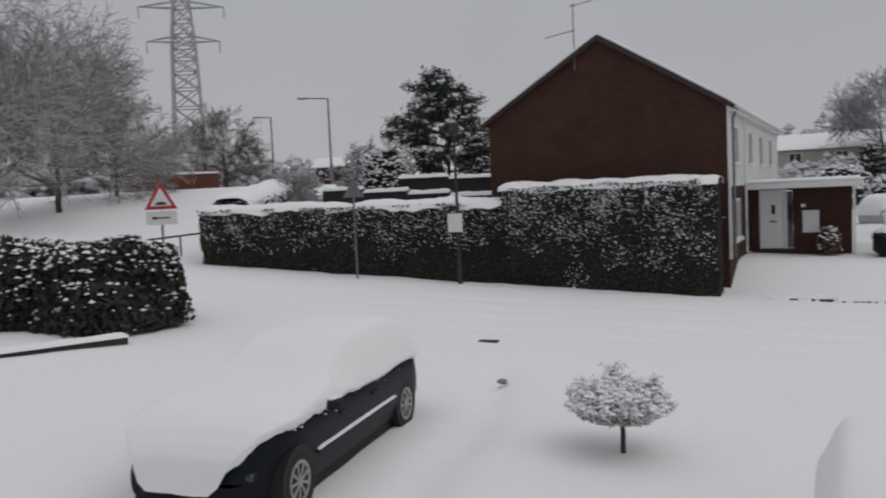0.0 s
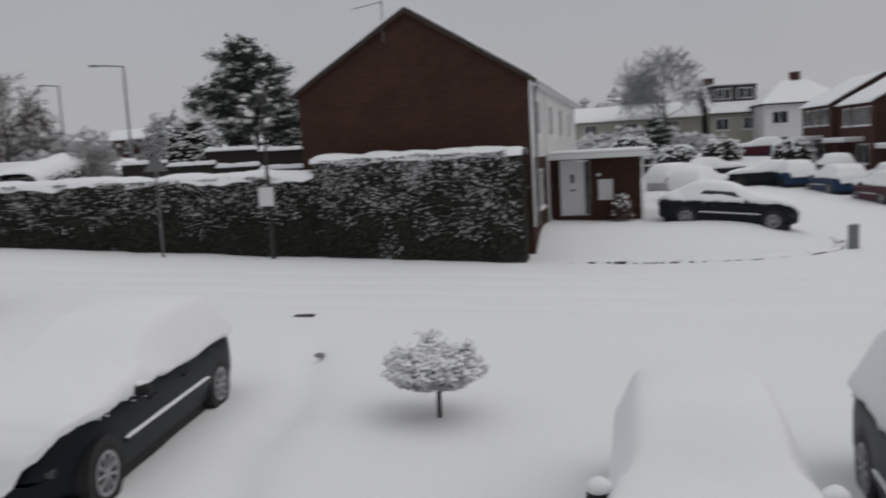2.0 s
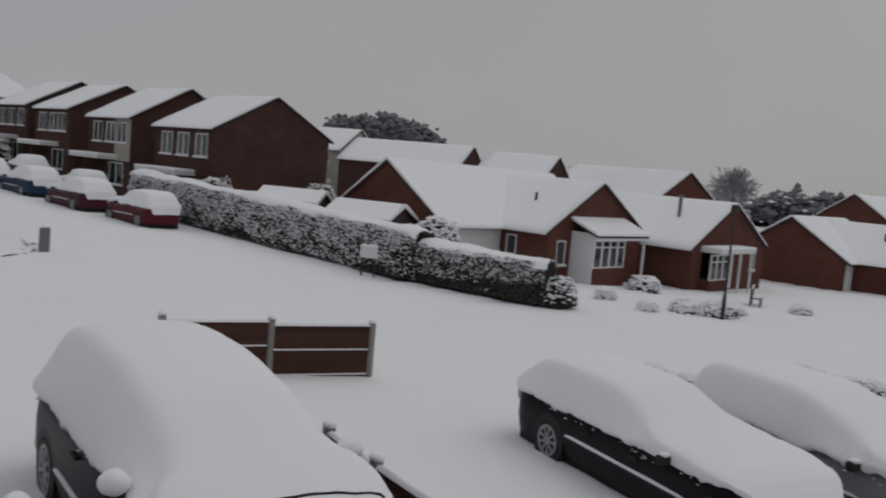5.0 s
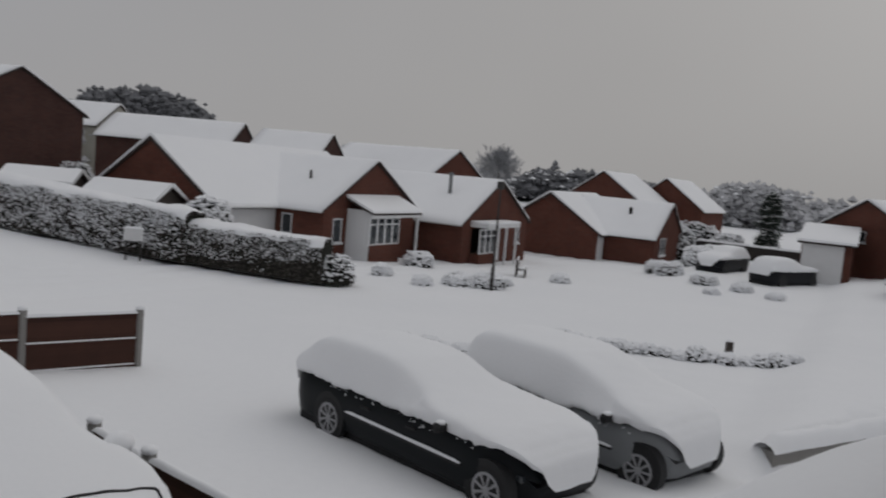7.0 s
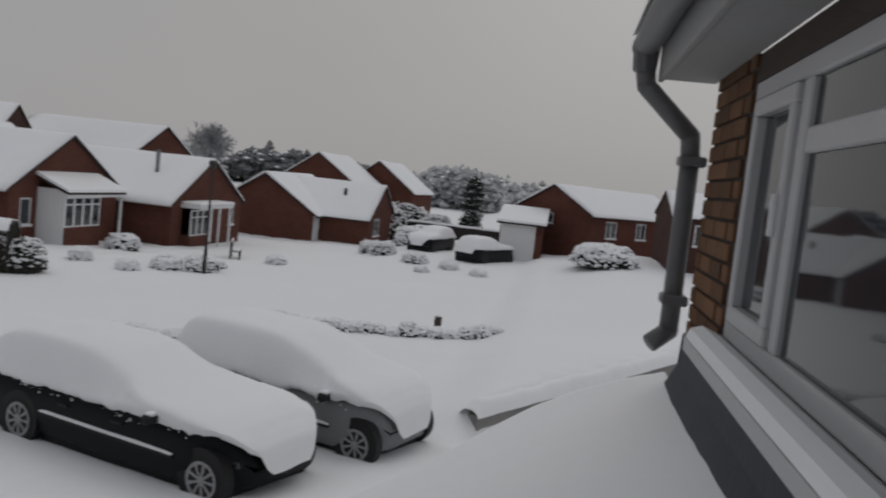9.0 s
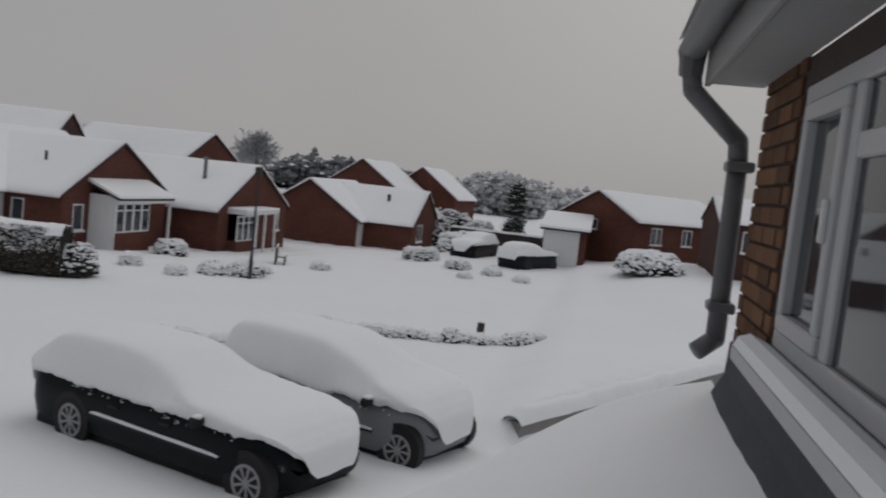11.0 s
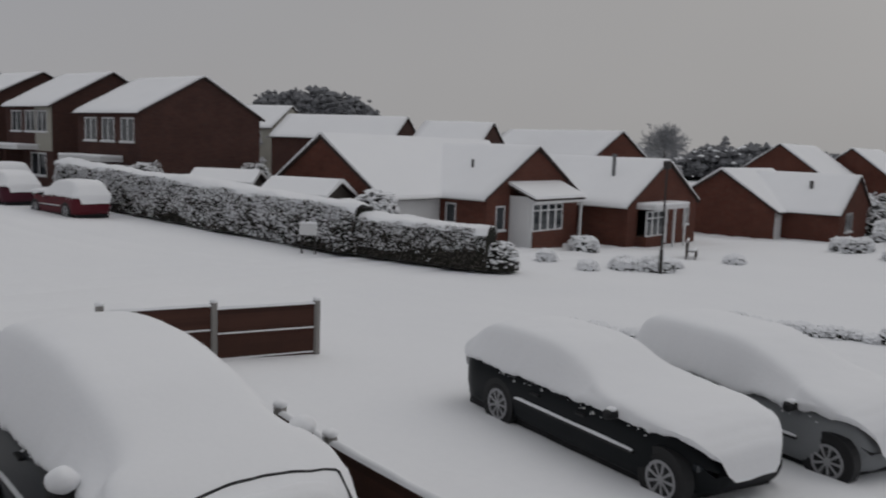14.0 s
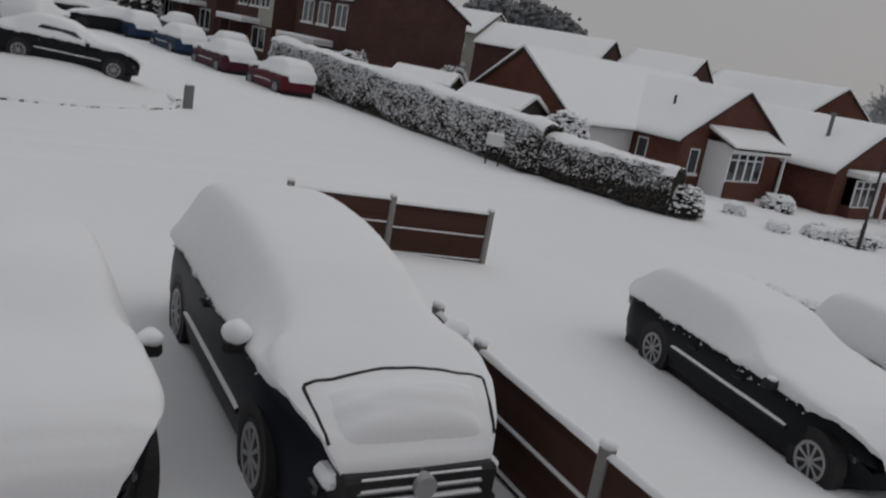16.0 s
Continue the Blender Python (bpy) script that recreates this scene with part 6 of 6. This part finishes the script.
brick_wall(-50.0, 62.5, -43.5, 67.5, 4.2, 6.0, "red brick wall beyond the main road with snow on top", BRICK_RED)
brick_wall(13.2, 1.05, 20.5, -3.1, -1.3, -0.46, "low pale garden wall under a rounded ridge of snow", CONCRETE, 0.26, 0.24)


# ---- pine and woods ----
def pine(x, y, base, top, spread, seed, label, name="pine_tree", whorls=9, clump=1.0):
    ob = thing(name, pose(x, y, base), label, "tree", "evergreen trees")
    h = top - base
    rng = np.random.default_rng(seed)
    part("trunk", tubes(((0, 0, -0.3), (0, 0, h * 0.93), 0.035 * h * 0.5, 0.02), sides=7), BARK, ob)
    branch = bmesh.new()
    pts, snow = [], []
    for k in range(whorls):
        z = h * (0.22 + 0.76 * k / whorls)
        r = spread * (math.sin(math.pi * (0.28 + 0.70 * k / whorls)) ** 0.8)
        for j in range(8):
            t = rng.random() * math.tau
            L = r * (0.45 + 0.75 * rng.random())
            tip = Vector((math.cos(t) * L, math.sin(t) * L, z + 0.12 * L + 0.15 * rng.normal()))
            tube(branch, (0, 0, z - 0.15), tip, 0.045, 0.015, sides=4, cap=False)
            for q in range(4):
                c = Vector((0, 0, z)).lerp(tip, 0.42 + 0.60 * (q + 0.5) / 4) + Vector(rng.normal(size=3)) * 0.12 * clump
                n = 62
                d = rng.normal(size=(n, 3)) * np.array((0.21, 0.21, 0.17)) * clump
                pts.append(np.array(c)[None] + d)
                s = rng.normal(size=(10, 3)) * np.array((0.17, 0.17, 0.05)) * clump
                snow.append(np.array(c)[None] + s + np.array((0, 0, 0.20 * clump)))
    part("branchwork", branch, BARK, ob, kind="stuff")
    pts = np.concatenate(pts)
    v, f = facets(pts, rng.normal(size=pts.shape), 0.13 * clump, rng, 1.0, 0.6)
    bare("needles", v, f, NEEDLE, ob, kind="stuff")
    snow = np.concatenate(snow)
    v, f = lumps(snow[rng.random(len(snow)) < 0.8], 0.10 * clump, rng)
    bare("needle_snow", v, f, SNOW, ob, "snow resting on the boughs", kind="stuff")


pine(-13.4, 43.0, 2.0, 10.1, 3.3, 61, "tall dark pine with snow on its boughs")
pine(12.3, 73.5, 1.6, 5.4, 1.3, 63, "small dark conifer at the end of the side road", whorls=7, clump=0.8)
pine(65.6, 7.0, -2.0, 3.9, 0.85, 62, "slim dark conifer behind the parked cars", whorls=9, clump=0.7)


def woods(name, cx, cy, length, depth, base, height, yaw, seed, label, count, mat, snow=0.3, clump=1.0):
    """A far belt of trees: many ragged clumps over a rise, thinning to the ends."""
    ob = tagged(new(name), label, "woods", kind="stuff")
    ob.matrix_world = pose(cx, cy, base, 0, 0, yaw)
    rng = np.random.default_rng(seed)
    pts, tops = [], []
    for k in range(count):
        u = rng.random() * 2 - 1
        z = height * (1 - abs(u) ** 3.2) * (0.72 + 0.28 * noise.noise(Vector((u * 4, seed, 0)))) * rng.random() ** 0.45
        c = np.array((u * length / 2, (rng.random() - 0.5) * depth, z))
        pts.append(c + rng.normal(size=(7, 3)) * clump)
        if rng.random() < snow:
            tops.append(c + rng.normal(size=(4, 3)) * clump * np.array((1, 1, 0.4)) + np.array((0, 0, clump)))
    pts = np.concatenate(pts)
    v, f = lumps(pts, clump * 0.75, rng, 0.9)
    bare("foliage", v, f, mat, ob, kind="stuff")
    tops = np.concatenate(tops)
    v, f = lumps(tops, clump * 0.55, rng)
    bare("foliage_snow", v, f, SNOW, ob, kind="stuff")


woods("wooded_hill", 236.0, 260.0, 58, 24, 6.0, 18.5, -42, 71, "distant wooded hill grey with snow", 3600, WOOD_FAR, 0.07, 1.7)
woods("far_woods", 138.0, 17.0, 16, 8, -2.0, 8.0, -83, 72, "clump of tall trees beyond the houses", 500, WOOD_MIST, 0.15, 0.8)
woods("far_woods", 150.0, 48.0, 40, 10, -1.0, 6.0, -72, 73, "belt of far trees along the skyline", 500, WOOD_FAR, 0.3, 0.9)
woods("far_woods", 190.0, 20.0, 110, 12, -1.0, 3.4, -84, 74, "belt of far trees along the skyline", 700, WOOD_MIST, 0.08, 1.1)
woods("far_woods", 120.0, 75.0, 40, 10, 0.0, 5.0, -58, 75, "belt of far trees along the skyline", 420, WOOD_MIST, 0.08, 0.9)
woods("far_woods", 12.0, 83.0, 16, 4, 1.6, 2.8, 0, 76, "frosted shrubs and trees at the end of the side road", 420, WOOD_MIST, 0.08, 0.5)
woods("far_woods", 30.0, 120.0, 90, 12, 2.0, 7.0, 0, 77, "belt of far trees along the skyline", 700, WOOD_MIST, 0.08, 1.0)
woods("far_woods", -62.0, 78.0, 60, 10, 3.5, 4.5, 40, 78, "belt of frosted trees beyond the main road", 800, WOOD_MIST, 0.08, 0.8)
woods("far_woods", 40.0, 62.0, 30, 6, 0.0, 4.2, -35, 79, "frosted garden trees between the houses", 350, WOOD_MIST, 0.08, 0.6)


# ---- sheds and garage ----
def shed(x, y, yaw, w, d, base, ez, rz, label, group="garden sheds"):
    ob = thing("garden_shed", pose(x, y, base, 0, 0, yaw), label, "shed", group)
    e, r = ez - base, rz - base
    part("boards", boxes((-w / 2, -d / 2, -0.2, w / 2, d / 2, e), bevel=0.01), BARK, ob)
    part("gable", prism([(-w / 2, e), (w / 2, e), (0, r - 0.05)], -d / 2, d / 2), BARK, ob)
    rf = part("roof", prism([(-w / 2 - 0.2, e - 0.12), (0, r), (w / 2 + 0.2, e - 0.12), (w / 2 + 0.2, e - 0.18), (0, r - 0.06), (-w / 2 - 0.2, e - 0.18)], -d / 2 - 0.15, d / 2 + 0.15), TILE, ob)
    part("roof_snow", prism([(-w / 2 - 0.24, e - 0.12), (-w / 2 - 0.18, e + 0.04), (-0.15, r + 0.14), (0.15, r + 0.14), (w / 2 + 0.18, e + 0.04), (w / 2 + 0.24, e - 0.12), (0, r + 0.004)], -d / 2 - 0.17, d / 2 + 0.17), SNOW, rf)
    return ob


shed(22.6, 30.3, 35, 2.2, 2.6, -0.4, 1.45, 1.85, "low dark wooden shed with thick snow on its roof")
shed(23.0, 25.6, 20, 2.4, 2.8, -0.7, 1.2, 1.7, "dark wooden shed behind the hedge with a snowy roof")
ob = thing("garage", pose(50.6, 2.3, -1.25, 0, 0, -90), "white garage with a snowy sloping roof beside the house", "garage")
part("wall", boxes((-1.3, 0.1, 0, 1.3, 4.5, 2.4)), BRICK_RED, ob)
part("garage_door", boxes((-1.25, 0.0, 0, 0.9, 0.098, 2.35)), WHITE_PAINT, ob, "plain white garage door")
rf = part("roof", prism([(-0.25, 2.40), (4.6, 3.2), (4.6, 3.08), (-0.25, 2.28)], -1.5, 1.5, "x"), TILE, ob)
part("roof_snow", prism([(-0.3, 2.40), (-0.25, 2.54), (4.6, 3.36), (4.6, 3.21)], -1.53, 1.53, "x"), SNOW, rf)

# ---- gardens across the street ----
GARDEN = "shrubs in the front gardens"
bush("dark_shrub", 22.9, 16.1, -0.85, "dark evergreen shrub capped with snow at the hedge end", 0.85, 0.8, 0.92, 81, LEAF, 700, 420, 0.07, 0.08, GARDEN)
bush("garden_shrub", 24.5, 23.2, -0.6, "evergreen shrub heaped with snow in front of the bungalow", 1.0, 0.8, 1.9, 82, LEAF, 500, 800, 0.08, 0.11, GARDEN)
for k, (x, y, rx, h) in enumerate(((26.8, 14.6, 0.4, 0.45), (28.6, 14.0, 0.7, 0.55), (29.6, 13.2, 0.8, 0.6), (31.2, 13.4, 0.6, 0.4), (35.8, 12.4, 0.5, 0.45), (33.6, 18.6, 0.8, 0.7), (27.5, 16.8, 0.4, 0.5), (44.0, 7.5, 0.8, 0.6), (43.0, 5.5, 0.6, 0.5), (41.8, 3.8, 0.5, 0.4), (46.5, 9.8, 0.9, 0.8), (48.5, 11.0, 0.8, 0.8), (40.5, 6.5, 0.4, 0.4))):
    bush("low_plant", x, y, lie(x, y) - 0.1, "low garden plants bowed under snow", rx, rx * 0.8, h, 90 + k, LEAF_BROWN, 80, 560, 0.05, 0.09, GARDEN, "plant", 0.8)
bush("spreading_shrub", 44.2, -2.5, lie(44.2, -2.5) - 0.1, "wide low shrub loaded with snow", 2.2, 1.6, 1.1, 120, LEAF, 500, 1500, 0.08, 0.13, GARDEN)
bush("spreading_shrub", 56.0, 9.5, -1.8, "wide evergreen shrub loaded with snow", 2.6, 1.5, 1.6, 121, LEAF, 500, 1200, 0.09, 0.14, GARDEN)
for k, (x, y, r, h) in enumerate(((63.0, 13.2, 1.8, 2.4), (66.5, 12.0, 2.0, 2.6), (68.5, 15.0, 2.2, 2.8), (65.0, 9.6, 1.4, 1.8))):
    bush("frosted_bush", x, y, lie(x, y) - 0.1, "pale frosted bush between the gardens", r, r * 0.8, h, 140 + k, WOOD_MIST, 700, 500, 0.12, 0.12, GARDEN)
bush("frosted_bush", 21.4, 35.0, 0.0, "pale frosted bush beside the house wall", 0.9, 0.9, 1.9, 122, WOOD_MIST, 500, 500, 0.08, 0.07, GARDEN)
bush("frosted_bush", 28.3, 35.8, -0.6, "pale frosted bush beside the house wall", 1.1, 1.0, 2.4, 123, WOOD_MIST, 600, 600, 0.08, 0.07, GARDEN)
for k, (x, y, rx, h) in enumerate(((9.2, 48.5, 1.4, 1.2), (12.5, 66.0, 1.5, 1.5), (16.6, 69.0, 1.5, 1.7), (7.4, 55.0, 1.8, 1.8), (10.0, 72.0, 2.0, 1.9), (20.2, 62.5, 1.5, 1.8))):
    bush("road_shrub", x, y, lie(x, y) - 0.1, "roadside shrub heaped with snow", rx, rx, h, 130 + k, LEAF, 700, 380, 0.10, 0.13, "shrubs along the side road")

# low plants along the bed between the drives
for k in range(22):
    if k < 6:
        x, y = 16.0 + 0.09 * k, 9.1 - 0.3 * k
    else:
        q = (k - 6) / 15
        x, y = 20.5 + 2.1 * q - 0.5 * math.sin(q * 3), 6.9 - 5.5 * q
    r = 0.16 + 0.12 * random.Random(k).random()
    bush("bed_plant", x + 0.1 * math.sin(k * 2.1), y, lie(x, y) - 0.04, "small bedding plant half buried in snow", r * 1.3, r, r * 1.2, 150 + k, LEAF_BROWN, 22, 230, 0.035, 0.06, "plants along the bed", "plant", 0.9)
ob = thing("stump", pose(22.8, 3.04, -0.95), "short wooden post standing in the bed", "post")
part("shaft", tubes(((0, 0, -0.1), (0, 0, 0.42), 0.12, 0.10), sides=9), BARK, ob)
part("cap_snow", tubes(((0, 0, 0.42), (0, 0, 0.47), 0.11, 0.06), sides=9), SNOW, ob)


def bench():
    ob = thing("garden_bench", pose(36.0, 14.4, -1.4, 0, 0, 20), "wooden garden bench with snow along seat and back", "bench")
    for x in (-0.7, 0.7):
        part("leg", boxes((x - 0.04, -0.2, 0, x + 0.04, -0.13, 0.42)), STEM, ob)
        part("leg", boxes((x - 0.04, 0.2, 0, x + 0.04, 0.27, 0.85)), STEM, ob)
    for k in range(3):
        part("seat_slat", boxes((-0.78, -0.2 + k * 0.14, 0.42, 0.78, -0.09 + k * 0.14, 0.45)), STEM, ob)
        part("back_slat", boxes((-0.78, 0.185, 0.55 + k * 0.11, 0.78, 0.2, 0.63 + k * 0.11)), STEM, ob)
    part("seat_snow", boxes((-0.75, -0.19, 0.45, 0.75, 0.17, 0.55), bevel=0.04), SNOW, ob)
    part("back_snow", boxes((-0.75, 0.17, 0.85, 0.75, 0.25, 0.93), bevel=0.03), SNOW, ob)


bench()


# ---- corner plot edging and bollard ----
def plot_edge():
    ob = thing("plot_edging", pose(0, 0, 0), "low dark edging of the corner garden, mostly under snow", "edging")
    pts = [(1.5, 24.55), (3.2, 24.3), (5.0, 24.1), (6.8, 24.1), (8.3, 24.5), (9.4, 25.2), (10.0, 26.2), (10.2, 27.6)]
    for (x0, y0), (x1, y1) in zip(pts, pts[1:]):
        L = math.hypot(x1 - x0, y1 - y0)
        p = part("kerb_stone", boxes((0, -0.05, -0.2, L, 0.05, 0.035), bevel=0.015), DARK_STEEL, ob)
        p.matrix_local = pose(x0, y0, (lie(x0, y0) + lie(x1, y1)) / 2, 0, 0, math.degrees(math.atan2(y1 - y0, x1 - x0)))
        part("kerb_snow", grid_mesh(int(L / 0.05), 8, lambda u, v: (u * (L + 0.04) - 0.02, 0.20 - 0.27 * v - 0.10 * v * hum(u * L + x0, y0, 3.5, 6.0) - 0.06 * v * hum(u * L + x0, y0, 9.0), 0.03 - 0.10 * step(0.9, 1, v) + 0.09 * (1 - abs(v * 2 - 1) ** 3) * (1 + 0.5 * hum(u * L + x0, v, 3.0, 2.0)))), SNOW, p, "lumpy snow along the edging", smooth=True)


plot_edge()
ob = thing("bollard", pose(9.95, 25.5, -0.2, 0, 0, 15), "short grey bollard at the garden corner", "bollard")
part("shaft", boxes((-0.16, -0.06, -0.1, 0.16, 0.06, 0.78), bevel=0.02), STEEL, ob)
part("cap_snow", boxes((-0.15, -0.06, 0.78, 0.15, 0.06, 0.84), bevel=0.025), SNOW, ob)
ob = thing("drain_cover", pose(-4.34, 16.09, 0.235), "bare iron drain cover melted clear of snow", "drain cover")
part("plate", boxes((-0.20, -0.09, -0.05, 0.20, 0.09, 0.015), bevel=0.008), DARK_STEEL, ob)
ob = thing("stone", pose(-3.3, 12.98, 0.16), "small stone poking out of the snow", "stone")
bm = bmesh.new()
bmesh.ops.create_icosphere(bm, subdivisions=2, radius=0.08, matrix=Matrix.Diagonal((1.2, 0.8, 0.6, 1)))
for v in bm.verts:
    v.co *= 1 + 0.2 * noise.noise(v.co * 9)
part("boulder", bm, CONCRETE, ob)


# ---- details of the sport utility car: bonnet shut lines, grille and badge ----
def ribbon(points, r, name, mat, label=""):
    return part(name, sweep(points, r), mat, van, label)


def on_van(x, y):
    """The height of the snow on the car at a point of its own plan."""
    best = 0.0
    for o in van.children:
        if o.name.startswith("snow_cover"):
            hit, place, _, _ = o.ray_cast(Vector((x, y, 4)), Vector((0, 0, -1)))
            best = place.z if hit else 0.6
    return best


def shut_line():
    """Up one edge of the bonnet, across below the windscreen and down the other edge."""
    plan = [(2.34 - 0.047 * k, -0.64 - 0.010 * k) for k in range(9)] + [(1.94, -0.71), (1.915, -0.62)]
    plan += [(1.86 + 0.055 * (y / 0.5) ** 2, y) for y in [0.05 * k for k in range(-10, 1)]]
    plan += [(x, -y) for x, y in reversed(plan[:-1])]
    return [(x + 0.012 * hum(y, x, 5.0), y, on_van(x, y) - 0.002 + 0.010 * hum(y, 3 + x, 7.0)) for x, y in plan]


ribbon(shut_line(), 0.014, "bonnet_gap", BLACK_TRIM)
part("grille_panel", boxes((2.20, -0.60, 0.44, 2.545, 0.60, 0.74), bevel=0.03), BLACK_TRIM, van)
part("bonnet_snow", grid_mesh(18, 22, lambda u, v: (1.99 + 0.40 * u, (v * 2 - 1) * (0.63 - 0.06 * u), on_van(min(2.32, 1.99 + 0.40 * u), (v * 2 - 1) * (0.63 - 0.06 * u)) - 0.03 - 0.10 * step(0.82, 1.0, u) + 0.12 * (1 - abs(u * 2 - 1) ** 4) * (1 - abs(v * 2 - 1) ** 4) + 0.015 * hum(u, v, 5.0))), SNOW, van, "a loose slab of snow on the bonnet", smooth=True)
for k in range(3):
    z = 0.54 + 0.075 * k
    part("grille_bar", boxes((2.34 + 0.02 * (2 - k), -0.48, z, 2.53 + 0.02 * (2 - k), 0.48, z + 0.02), bevel=0.006), ALLOY, van)
    part("grille_snow", boxes((2.36 + 0.02 * (2 - k), -0.46, z + 0.02, 2.54 + 0.02 * (2 - k), 0.46, z + 0.038), bevel=0.006), SNOW, van)
part("badge", tubes(((2.40, 0, 0.66), (2.60, 0, 0.65), 0.085), sides=20), ALLOY, van, "round chrome badge")
part("bumper_face", boxes((2.21, -0.66, 0.26, 2.535, 0.66, 0.50), bevel=0.05), BLACK_TRIM, van)
for s in (-1, 1):
    part("lamp_snow", boxes((2.20, s * 0.50, 0.60, 2.46, s * 0.68, 0.72), bevel=0.04), SNOW, van)
